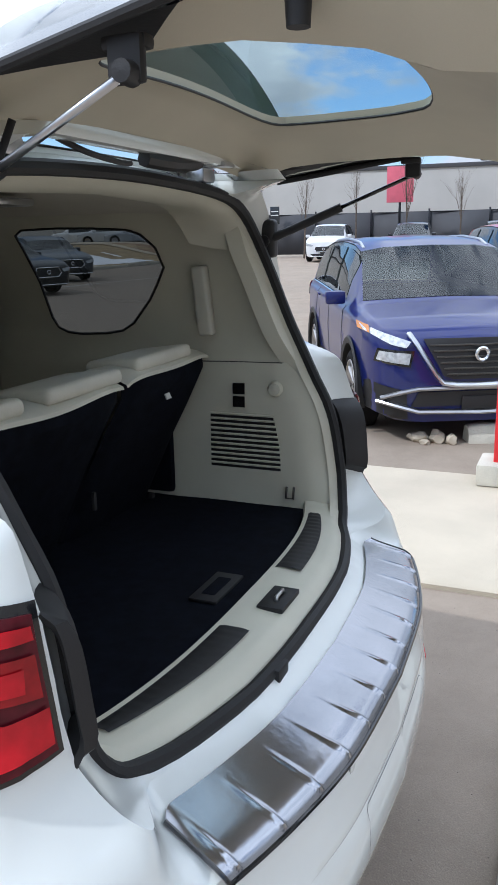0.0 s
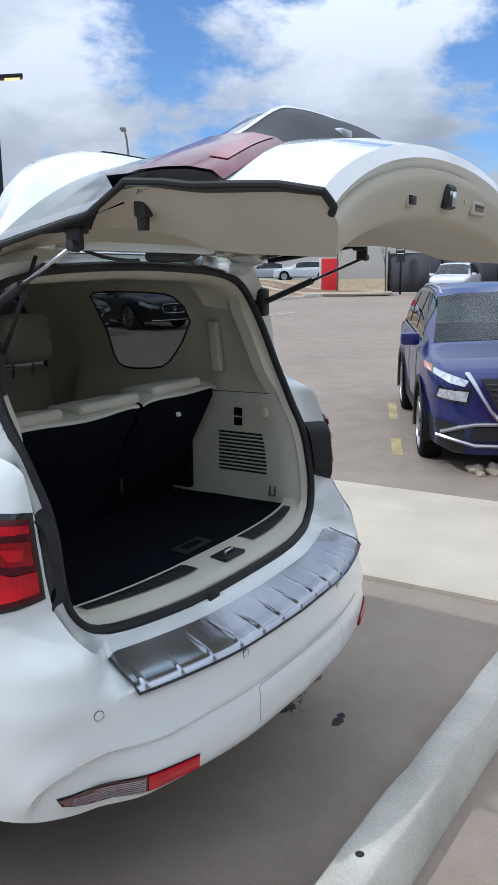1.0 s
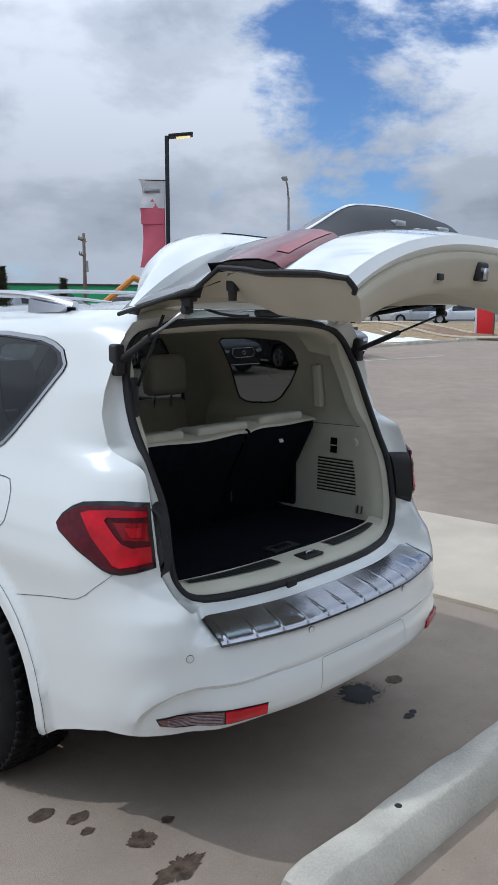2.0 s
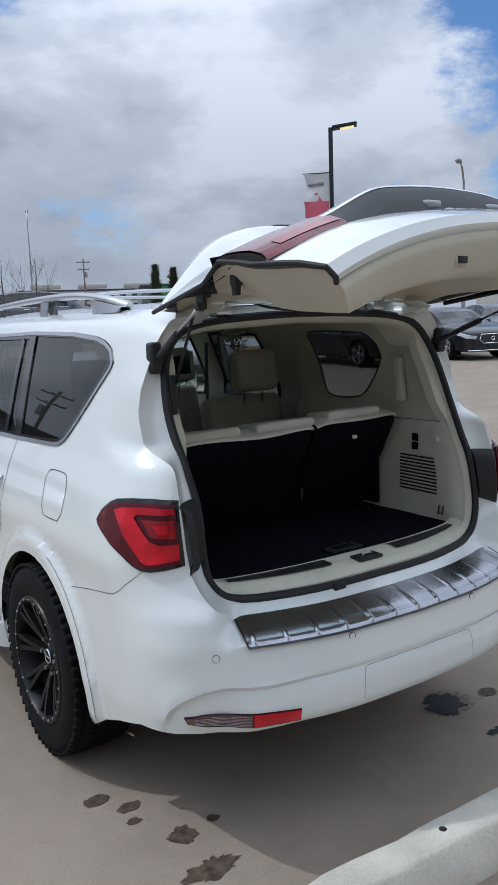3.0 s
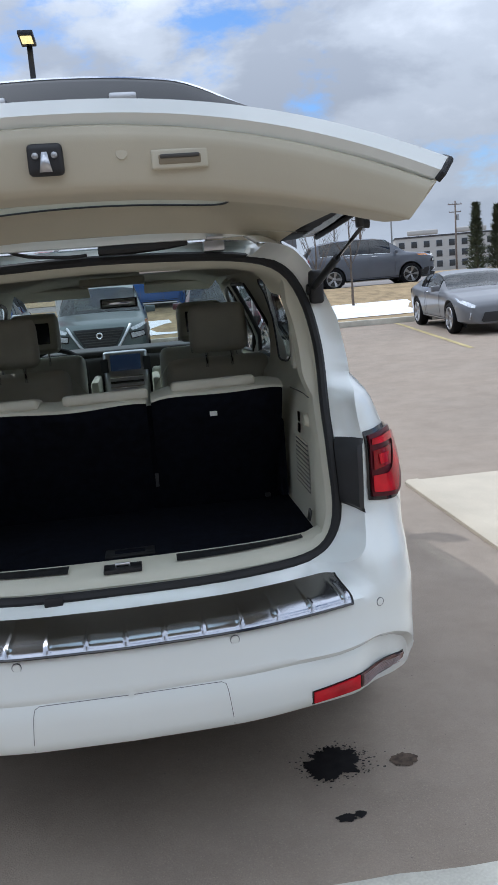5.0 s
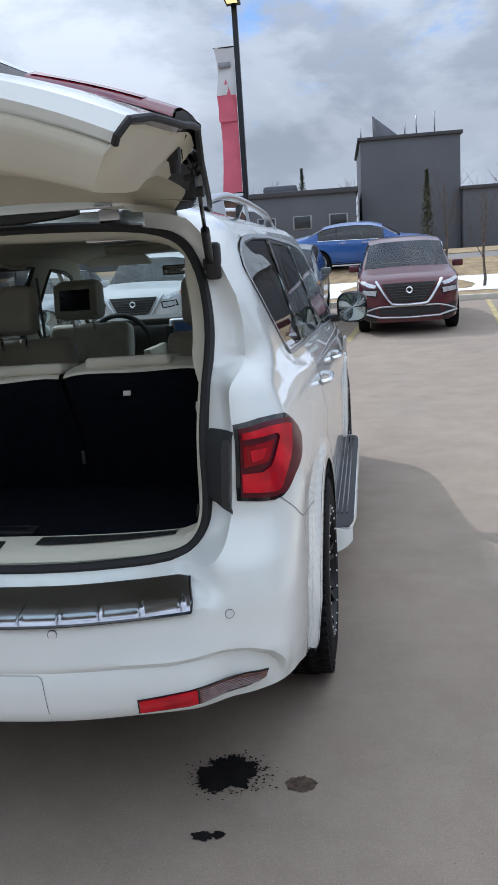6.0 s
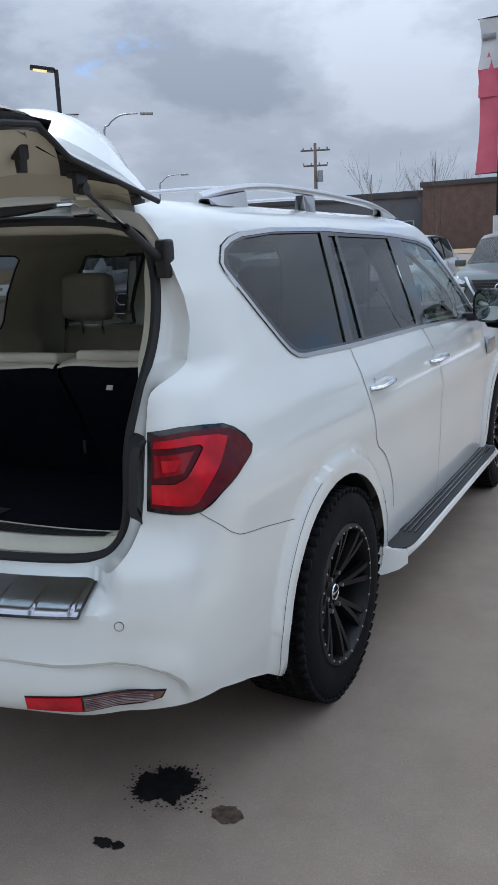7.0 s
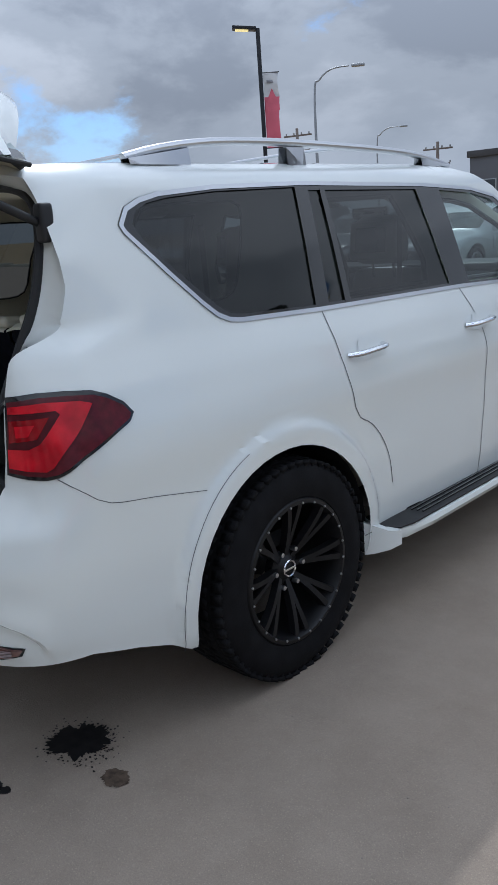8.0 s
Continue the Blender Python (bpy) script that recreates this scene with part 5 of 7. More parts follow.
part("console_side", at(box((0.05, 0.5, 0.3), bevel=0.02), pose(-0.19, 3.3, 0.92)), M["beige"], dash)
part("console_side", at(box((0.05, 0.5, 0.3), bevel=0.02), pose(0.19, 3.3, 0.92)), M["beige"], dash)
part("passenger_panel", at(box((0.50, 0.10, 0.16), bevel=0.03, seg=3), pose(0.42, 3.47, 1.02)), M["beige"], dash)
for x in (-0.14, 0.14):
    part("dash_vent", at(box((0.05, 0.01, 0.09), bevel=0.004), pose(x, 3.455, 1.13, -14)), M["black"], dash)
dash.location = (0, -0.12, 0.12)
wheel_pts = [(-0.44 + 0.185 * math.cos(a), 3.27 - 0.07 * math.sin(a), 1.22 + 0.17 * math.sin(a)) for a in span(0, 2 * math.pi, 28)[:-1]]
sw = part("steering_wheel", tube(wheel_pts, 0.017, 8, True), M["black"], suv, "black leather steering wheel")
part("wheel_boss", at(box((0.16, 0.05, 0.12), bevel=0.02, seg=3), pose(-0.44, 3.28, 1.21, -20)), M["black"], sw)
part("column", tube([(-0.44, 3.30, 1.21), (-0.44, 3.55, 1.15)], 0.04), M["black"], sw)
part("room_mirror", at(box((0.24, 0.03, 0.065), bevel=0.012, seg=3), pose(0.0, 3.22, 1.655)), M["black_gloss"], suv, "interior rear-view mirror")
part("mirror_face", at(box((0.21, 0.004, 0.045), bevel=0.002), pose(0.0, 3.203, 1.655)), M["chrome"], suv)
for x in (-0.38, 0.38):
    part("sun_visor", at(box((0.42, 0.17, 0.02), bevel=0.008), pose(x, 3.09, 1.735, -18)), M["beige_cloth"], suv, "folded sun visor")
part("cabin_floor", box((1.45, 2.7, 0.04), (0, 2.7, 0.52), 0.01), M["dark_trim"], suv)
part("front_bulkhead", box((1.5, 0.04, 0.65), (0, 3.95, 0.85), 0.01), M["black"], suv)
for s in (1, -1):
    part("grab_handle", tube(curve_through([(s * 0.60, 1.95, 1.735), (s * 0.575, 2.0, 1.72), (s * 0.57, 2.15, 1.72), (s * 0.595, 2.2, 1.735)], 0.03), 0.011, 8), M["beige"], suv)
    part("seat_belt", grid(lambda t, k: (s * (0.66 - 0.012 * t), 2.50 + 0.02 * (k - 0.5) * 2, 1.66 - 0.55 * t), span(0, 1, 4), range(2)), M["dark_trim"], suv)

# ---- SUV: raised tailgate ----
gate = part("tailgate_frame", box((1.2, 0.05, 0.03), (0, 0.60, 1.872), 0.01), M["white"], suv, "raised tailgate with beige inner trim and dark glass")
OUT_C = [(-0.398, 2.034), (-0.410, 2.048), (-0.398, 2.076), (-0.30, 2.098), (-0.18, 2.108), (-0.12, 2.118), (-0.02, 2.135), (0.10, 2.14), (0.45, 2.11), (0.56, 2.10)]
OUT_D = [0.150, 0.150, 0.152, 0.155, 0.160, 0.160, 0.168, 0.228, 0.252, 0.258]
OUT_W = [0.745, 0.755, 0.775, 0.80, 0.815, 0.815, 0.81, 0.79, 0.735, 0.715]
def outer(k, s):
    k0 = min(int(k), len(OUT_C) - 2)
    f = k - k0
    y = OUT_C[k0][0] * (1 - f) + OUT_C[k0 + 1][0] * f
    z = OUT_C[k0][1] * (1 - f) + OUT_C[k0 + 1][1] * f
    d = OUT_D[k0] * (1 - f) + OUT_D[k0 + 1] * f
    w = OUT_W[k0] * (1 - f) + OUT_W[k0 + 1] * f
    return (w * s, y - 0.035 * abs(s) ** 4 * (1 if y < -0.3 else 0), z - d * abs(s) ** 2.3)
part("outer_panel", grid(outer, [0, 1, 2, 3, 4, 5, 6], span(-1, 1, 44)), M["white"], gate, "white outer tailgate panel")
part("rear_glass", grid(lambda k, s: outer(k, s * 0.93), [6, 6.5, 7, 7.3, 7.7, 8, 8.5, 9], span(-1, 1, 30)), M["glass_green"], gate, "tinted tailgate glass")
for s in (1, -1):
    part("glass_border", grid(lambda k, t: outer(k, s * t), [6, 6.3, 6.6, 7, 7.3, 7.7, 8, 8.5, 9], span(0.93, 0.985, 6)), M["black_gloss"], gate, "gloss black border of the tailgate glass")
# garnish bar with lamps at the ends
BAR = [(-0.20, 2.100), (-0.175, 2.125), (-0.12, 2.175), (-0.06, 2.195), (0.0, 2.19), (0.04, 2.165), (0.06, 2.14)]
BAR_END = [-0.006, 0.012, 0.024, 0.027, 0.026, 0.018, 0.0]
def bar(j, s, w=0.80):
    y, z = BAR[int(j)]
    a = abs(s)
    d = 0.16 * a ** 2.1
    squash = 1 - 0.60 * smooth(0.3, 0.95, a)
    base = outer(4.0, 0)[2]
    e = smooth(0.30, 0.72, a)
    zz = base + (z - base) * squash * (1 - e) + BAR_END[int(j)] * e - d
    return (w * s, y - 0.02 * a ** 2 - 0.03 * smooth(0.6, 1, a), zz)
part("garnish", grid(lambda j, s: bar(j, s), range(3, 7), span(-0.70, 0.70, 40)), M["black_gloss"], gate, "dark gloss number plate garnish")
part("plate_recess", grid(lambda j, s: bar(j, s), range(0, 4), span(-0.70, 0.70, 40)), M["black"], gate, "matt black number plate recess")
part("garnish_chrome", tube([Vector(bar(3, s)) + Vector((0, 0, 0.001)) for s in span(-0.66, 0.66, 40)], 0.005, 8), M["chrome"], gate, "thin chrome strip across the tailgate")
for s in (1, -1):
    lp = part("tailgate_lamp", grid(lambda j, t: (lambda p: (p[0], p[1], p[2] + 0.006))(bar(j, s * t, 0.812)), range(7), span(0.62, 1.0, 12)), M["red_top"], gate, "dark red tailgate lamp")
    part("lamp_stripe", grid(lambda j, t: (lambda p, q: (p[0] + (q[0] - p[0]) * (0.05 + 0.42 * j), p[1] + (q[1] - p[1]) * (0.05 + 0.42 * j) - 0.002, p[2] + (q[2] - p[2]) * (0.05 + 0.42 * j) + 0.0072))(bar(1, s * t, 0.8135), bar(2, s * t, 0.8135)), range(3), span(0.63, 0.92, 14)), M["red_lens"], lp, "bright red lamp stripe")
    cap = mesh_from([bar(j, s, 0.815) for j in range(7)] + [(s * 0.812, 0.03, 1.975), (s * 0.812, -0.245, 1.938)], [tuple(range(9))])
    part("lamp_end", cap, M["black"], lp, "dark ribbed end of the lamp")
    part("plate_light", box((0.06, 0.03, 0.022), (s * 0.14, -0.165, 2.125), 0.006), M["satin"], gate, "number plate light")
    part("gate_buffer", join(revolve([(0, -0.012), (0.020, -0.012), (0.022, 0.0), (0.018, 0.010), (0, 0.012)], 14, "z", (s * 0.752, 0.022, 1.944)), revolve([(0, -0.012), (0.020, -0.012), (0.023, 0.002), (0.018, 0.012), (0, 0.014)], 14, "z", (s * 0.752, -0.050, 1.944)), box((0.028, 0.075, 0.018), (s * 0.752, -0.014, 1.938), 0.007), box((0.030, 0.032, 0.046), (s * 0.754, -0.015, 1.918), 0.008), revolve([(0, -0.020), (0.012, -0.020), (0.014, 0.012)], 12, "z", (s * 0.756, -0.015, 1.890))), M["black"], gate, "black tailgate buffer")
for i in range(7):
    s = -0.17 + 0.055 * i
    part("badge_bar", box((0.026, 0.018, 0.003), (s * 0.9, -0.25, outer(3.3, s)[2] + 0.002), 0.001, 1), M["chrome"], gate)
# inner trim
IN_C = [(-0.394, 2.030), (-0.406, 2.024), (-0.410, 2.004), (-0.399, 1.955), (-0.387, 1.916), (-0.372, 1.905), (-0.23, 1.904), (-0.14, 1.915), (-0.06, 1.950), (0.10, 1.985), (0.42, 1.978), (0.50, 1.955), (0.55, 1.912), (0.60, 1.868)]
IN_D = [0.146, 0.146, 0.140, 0.125, 0.108, 0.095, 0.085, 0.085, 0.09, 0.10, 0.10, 0.085, 0.06, 0.035]
IN_W = [0.738, 0.738, 0.73, 0.71, 0.695, 0.69, 0.70, 0.70, 0.70, 0.69, 0.68, 0.66, 0.63, 0.60]
def inner_pt(v, s):
    k0 = max(0, min(int(v), len(IN_C) - 2))
    f = v - k0
    g = lambda a: a[k0] * (1 - f) + a[k0 + 1] * f
    y, z = g([c[0] for c in IN_C]), g([c[1] for c in IN_C])
    a = abs(s)
    return (g(IN_W) * s, y - 0.03 * a ** 4 * (1 if v < 5 else 0) , z - g(IN_D) * a ** 2.2)
def hole_pt(a):
    c, d = math.cos(a), math.sin(a)
    e = (abs(c) ** 3.4 + abs(d) ** 3.4) ** (-1 / 3.4)
    return (0.62 * e * c, 9.60 + 1.05 * e * d)
glass_hole = [hole_pt(a) for a in span(0, 2 * math.pi, 48)[:-1]]
def inner_sv(a, b):
    return inner_pt(b / 0.12, a / 0.7)
trim_out = [(-0.7, 0.0), (0.7, 0.0), (0.7, 13 * 0.12), (-0.7, 13 * 0.12)]
hole = [(a * 0.7, b * 0.12) for a, b in glass_hole]
inner_trim = part("inner_trim", panel(trim_out, inner_sv, 0.035, [hole]), M["gate_trim"], gate, "tan plastic inner tailgate trim")
hole_r = resample(hole, 0.04)
part("glass_reveal", grid(lambda i, k: (lambda p: (p[0] * (1 - 0.006 * k), p[1], p[2] + [0, 0.008, 0.022][int(k)]))(inner_sv(*hole_r[int(i) % len(hole_r)])), range(len(hole_r) + 1), range(3)), M["gate_trim"], inner_trim)
part("glass_gasket", tube([(lambda p: (p[0] * 0.995, p[1], p[2] + 0.004))(inner_sv(*q)) for q in hole_r], 0.0032, 6, True), M["black"], inner_trim, "black glass edge")
part("lip_return", grid(lambda k, s: tuple(Vector(outer(0, s)).lerp(Vector(inner_pt(0, s)), k)), range(2), span(-1, 1, 44)), M["white"], gate)
# fittings on the trim's upright face
def on_face(x, v, dy=0.0):
    p = inner_pt(v, x / 0.71)
    return Vector((x, p[1] - dy, p[2]))
lt = part("latch_cover", box((0.068, 0.026, 0.060), on_face(-0.02, 2.75, 0.002), 0.012, 3), M["black"], inner_trim, "black latch cover")
fc = on_face(-0.02, 2.75, 0.0155)
part("latch_claw", mesh_from([fc + Vector(q) for q in ((-0.012, 0, -0.024), (0.012, 0, -0.024), (0.005, 0.0, 0.012), (-0.005, 0.0, 0.012), (-0.012, -0.006, -0.024), (0.012, -0.006, -0.024), (0.005, -0.006, 0.012), (-0.005, -0.006, 0.012))], [(4, 5, 6, 7), (0, 4, 7, 3), (1, 2, 6, 5), (0, 1, 5, 4), (3, 7, 6, 2)]), M["satin"], lt, "steel latch claw")
for dx in (-0.018, 0.018):
    part("latch_bolt", revolve([(0, -0.004), (0.006, -0.003), (0.007, 0.003)], 12, "y", fc + Vector((dx, 0, 0.006))), M["satin"], lt, "round latch bolt")
bt = part("close_button", box((0.033, 0.012, 0.020), on_face(-0.275, 2.95, 0.004), 0.003), M["black"], inner_trim, "black close button")
part("button_surround", box((0.046, 0.006, 0.031), on_face(-0.275, 2.95, 0.0), 0.0025), M["gate_trim"], bt)
hd = part("pull_handle", box((0.112, 0.012, 0.038), on_face(0.237, 2.75, 0.0), 0.005, 3), M["gate_trim"], inner_trim, "recessed tan pull handle")
# a block proud of the handle; its darker colour stands for the recess's shade
part("handle_recess", box((0.084, 0.010, 0.019), on_face(0.237, 2.77, 0.003), 0.004), M["shaded_recess"], hd, "olive recess block with its shade put into the colour")
part("recess_floor", box((0.078, 0.006, 0.008), on_face(0.237, 2.64, 0.006), 0.003), M["dark_trim"], hd)
part("trim_plug", revolve([(0, -0.0015), (0.011, -0.001), (0.0125, 0.003)], 16, "y", on_face(0.125, 2.6, 0.0)), M["gate_trim"], inner_trim)
# side edges
for s in (1, -1):
    ns = 28
    def edge(i, k):
        t = i / ns
        a = Vector(outer(t * 9, s))
        b = Vector(inner_pt(t * 13, s * 1.0))
        return tuple(a.lerp(b, k / 3) + Vector((s * 0.006 * math.sin(math.pi * k / 3), 0, 0)))
    part("gate_band", grid(lambda i, k: edge(i, k * (0.45 + 1.2 * smooth(17, 20, i))), range(ns + 1), range(2)), M["black_gloss"], gate, "black rubber band under the tailgate skin")
    part("gate_side", grid(lambda i, k: edge(i, (0.45, 1.2, 2.1, 3.0)[int(k)]), range(0, 21), range(4)), M["gate_trim"], gate, "tan side of the inner trim")
    part("gate_arm", grid(lambda i, k: edge(i, (1.2, 2.1, 3.0)[int(k)]), range(20, ns + 1), range(3)), M["rubber"], gate, "black tailgate side near the hinge")
    part("gate_seal", tube([Vector(outer(t, s)) + Vector((s * 0.003, 0, -0.006)) for t in span(0.2, 9, 44)], 0.0075, 8), M["rubber"], gate, "black rubber edge of the tailgate")
# spoiler over the roof
def spoiler(t, s):
    y, z = [(0.50, 2.10), (0.545, 2.112), (0.575, 2.140), (0.62, 2.152), (0.72, 2.148), (0.79, 2.115), (0.78, 2.07), (0.72, 2.02), (0.63, 1.93), (0.58, 1.885)][int(t)]
    a = abs(s)
    w = [0.715, 0.715, 0.70, 0.68, 0.66, 0.65, 0.65, 0.665, 0.68, 0.69][int(t)]
    ym = y - (0.30 * (y - 0.5) / 0.37) * a ** 3
    if t < 1:
        return outer(8.3, s * 0.985)
    return (w * s, ym, 1.845 + (z - 1.845) * (1 - 0.93 * a ** 3.2))
sp = part("spoiler", grid(spoiler, range(10), span(-1, 1, 36)), M["white"], gate, "white roof spoiler")
part("brake_lamp", grid(lambda t, s: (lambda p: (p[0], p[1] + 0.004, p[2] + 0.004))(spoiler(3 + t, s)), range(2), span(-0.22, 0.22, 12)), M["dark_trim"], sp, "high-level brake lamp")
# struts
for s in (1, -1):
    a, b = Vector((s * 0.700, 0.592, 1.672)), Vector((s * 0.768, 0.170, 1.845))
    m = a.lerp(b, 0.52)
    st = part("gas_strut", tube([a, m], 0.0125, 10), M["black"], suv, "black tailgate gas strut")
    part("piston", tube([m, b], 0.0055, 8), M["satin"] if s < 0 else M["black_gloss"], st)
    part("strut_socket", revolve([(0, -0.02), (0.018, -0.018), (0.02, 0.018), (0, 0.02)], 12, "x", a), M["black"], st)
    part("strut_socket", revolve([(0, -0.013), (0.012, -0.012), (0.014, 0.012), (0, 0.013)], 12, "x", b), M["black"], st)
    part("upper_bracket", join(box((0.016, 0.042, 0.050), (s * 0.756, 0.176, 1.860), 0.006), box((0.024, 0.055, 0.016), (s * 0.746, 0.180, 1.878), 0.006)), M["black"], st, "black bracket on the tailgate")
    part("strut_bracket", box((0.045, 0.045, 0.11), (s * 0.712, 0.585, 1.68), 0.014, 3), M["black"], suv, "black strut bracket")
for s in (1, -1):
    rows = [r for r in RIM_ROWS if 1.20 < r[2] < 1.735]
    def pillar(i, k):
        r = rows[int(i)]
        w = (0.018 + 0.040 * smooth(1.28, 1.42, r[2])) * (1 - 0.6 * smooth(1.62, 1.735, r[2]))
        return (s * (r[0] - [0.004, 0.35 * w, w, w + 0.006][int(k)]), r[1] + [0.012, 0.020, 0.028, 0.075][int(k)], r[2])
    part("pillar_trim", grid(pillar, range(len(rows)), range(4)), M["beige"], suv, "beige trim of the rear pillar")
part("lift_rod", tube([(-0.652, 0.545, 1.59), (-0.640, 0.42, 1.832)], 0.0055, 8), M["black"], suv, "thin black lift rod")
part("spindle_cover", box((0.032, 0.024, 0.140), (-0.658, 0.562, 1.548), 0.011, 3), M["black"], suv, "black oval strut cover")


# ---- other vehicles ----
M["alloy"] = mat("machined_alloy", (0.42, 0.42, 0.43), 0.3, 1.0, var=0.1)
M["head_lens"] = mat("headlamp_lens", (0.52, 0.54, 0.56), 0.08, 0.3, var=0.3, scale=30, coat=1.0)
M["amber"] = mat("amber_lens", (0.65, 0.22, 0.02), 0.15, coat=1.0)
M["glass_car"] = glass_mat("car_window", (0.20, 0.24, 0.25), 1.55)
M["cabin"] = mat("dark_cabin", (0.03, 0.03, 0.032), 0.8)
M["plate"] = mat("pale_number_plate", (0.6, 0.6, 0.58), 0.5)
M["navy"] = mat("dark_bar", (0.03, 0.04, 0.10), 0.6)

SHAPES = {
    "suv": dict(L=4.66, W=1.84, wb=2.70, fo=0.90, r=0.365, top=[(0, 0.62), (0.004, 0.95), (0.03, 1.08), (0.055, 1.30), (0.085, 1.52), (0.13, 1.60), (0.25, 1.665), (0.42, 1.69), (0.55, 1.67), (0.63, 1.61), (0.70, 1.39), (0.775, 1.15), (0.84, 1.11), (0.92, 1.06), (0.965, 1.00), (0.99, 0.92), (1.0, 0.62)], belt=(1.12, 1.05), gh=(0.075, 0.745), splits=(0.13, 0.28, 0.31, 0.48, 0.505, 0.66)),
    "sedan": dict(L=4.82, W=1.84, wb=2.85, fo=0.88, r=0.345, top=[(0, 0.55), (0.004, 0.88), (0.02, 1.0), (0.10, 1.06), (0.16, 1.13), (0.26, 1.36), (0.34, 1.42), (0.45, 1.44), (0.55, 1.42), (0.62, 1.34), (0.70, 1.12), (0.76, 0.98), (0.84, 0.94), (0.93, 0.87), (0.97, 0.80), (0.99, 0.74), (1.0, 0.5)], belt=(0.98, 0.88), gh=(0.14, 0.74), splits=(0.22, 0.34, 0.35, 0.475, 0.495, 0.645)),
    "coupe": dict(L=4.25, W=1.845, wb=2.55, fo=0.85, r=0.34, top=[(0, 0.55), (0.004, 0.84), (0.03, 0.94), (0.10, 1.0), (0.20, 1.14), (0.32, 1.27), (0.42, 1.31), (0.50, 1.30), (0.57, 1.23), (0.66, 1.02), (0.72, 0.92), (0.82, 0.88), (0.92, 0.79), (0.97, 0.70), (0.99, 0.62), (1.0, 0.42)], belt=(0.95, 0.84), gh=(0.12, 0.71), splits=(0.26, 0.36, 0.37, 0.38, 0.385, 0.60)),
}


SCR = {"suv": (0.63, 0.77, 0.03, 0.10), "sedan": (0.63, 0.74, 0.16, 0.25), "coupe": (0.55, 0.70, 0.13, 0.30)}


def vehicle(label, color, shape, place, face="bar", name="car", detail=True, rim="alloy", cladding=False, category="car", group=""):
    """A parked car: nose towards local +y, wheels on local z = 0."""
    S = SHAPES[shape]
    L, W, wb, fo, r = S["L"], S["W"], S["wb"], S["fo"], S["r"]
    paint_m = paint(name + "_paint", color)
    root = thing(name, label, category, place, group)
    plan = [(0, 0.62), (0.006, 0.80), (0.02, 0.90), (0.05, 0.955), (0.12, 1.0), (0.80, 1.0), (0.90, 0.975), (0.95, 0.93), (0.975, 0.87), (0.992, 0.76), (1.0, 0.58)]

    def keys(f):
        w, zt = W / 2 * lerp_table(plan, f), lerp_table(S["top"], f)
        zb = min(S["belt"][0] + (S["belt"][1] - S["belt"][0]) * f, zt - 0.05)
        h = max(0.0, min(1.0, (zt - zb) / 0.5))
        bulge = 0.02 * (math.exp(-(((f - (1 - fo / L)) / 0.06) ** 2)) + math.exp(-(((f - (1 - (fo + wb) / L)) / 0.06) ** 2)))
        xt = (0.87 - 0.13 * h) * w
        lo = min(0.5, zt * 0.6)
        return [(0, 0.24), (0.84 * w, 0.24), (0.955 * w, 0.29), (0.985 * w + bulge, lo), (1.0 * w + bulge, (lo + zb) / 2), (0.985 * w, zb - 0.05), (0.945 * w, zb), (0.925 * w, zb + 0.03 * h + 0.01), ((0.925 * w + xt) / 2 + 0.02 * w * h, (zb + zt) / 2), (xt, zt - 0.045 * (0.4 + 0.6 * h)), (0.5 * w, zt - 0.010), (0, zt)]

    def surf(f, s, o=0.0):
        k = keys(f)
        i = max(0, min(int(s), len(k) - 2))
        t = s - i
        x, z = k[i][0] + (k[i + 1][0] - k[i][0]) * t, k[i][1] + (k[i + 1][1] - k[i][1]) * t
        return Vector((x + o * (1 if i < 9 else 0.3), -L / 2 + f * L, z + (o if i >= 9 else o * 0.3)))

    fs = sorted({0, 0.004, 0.012, 0.02, 0.03, 0.05, 0.075, 0.1, 0.13, 0.16, 0.2, 0.25, 0.3, 0.35, 0.4, 0.45, 0.5, 0.55, 0.6, 0.63, 0.66, 0.7, 0.74, 0.77, 0.8, 0.84, 0.88, 0.92, 0.95, 0.965, 0.975, 0.982, 0.99, 0.992, 0.996, 1.0})
    ss = [0, 1, 2, 2.5, 3, 3.5, 4, 4.5, 5, 5.5, 6, 7, 7.5, 8, 8.5, 9, 9.5, 10, 10.5, 11]
    verts, faces = [], []
    cols = ss + [-s for s in ss[-2:0:-1]]
    m = len(cols)
    well = r + 0.055
    axles = [L / 2 - fo, L / 2 - fo - wb]
    for ya in axles:
        fs += [(ya + L / 2 + q) / L for q in [-well - 0.004, well + 0.004] + [well * math.cos(a) for a in span(0, math.pi, 14)]]
    fs = [f for i, f in enumerate(sorted(fs)) if i == 0 or f - sorted(fs)[i - 1] > 1e-5]

    def shell(f, s):
        """The body's skin, with its lower edge lifted over the wheel wells."""
        p = surf(f, s)
        y = f * L - L / 2
        dy = min(abs(y - ya) for ya in axles)
        if s > 5 or dy > well:
            return p
        k = keys(f)
        lift = r + math.sqrt(max(0.0, well * well - dy * dy))
        z = lift + (p.z - 0.24) / (k[5][1] - 0.24) * (k[5][1] - lift)
        x = 0.0 if s == 0 else float(np.interp(z, [q[1] for q in k[1:6]], [q[0] for q in k[1:6]]))
        return Vector((x, p.y, z))

    for f in fs:
        for s in cols:
            p = shell(f, abs(s))
            verts.append((p.x if s >= 0 and math.copysign(1, s) > 0 else -p.x, p.y, p.z))
    g0, g1 = S["gh"]
    wheel_f = [1 - fo / L, 1 - (fo + wb) / L]
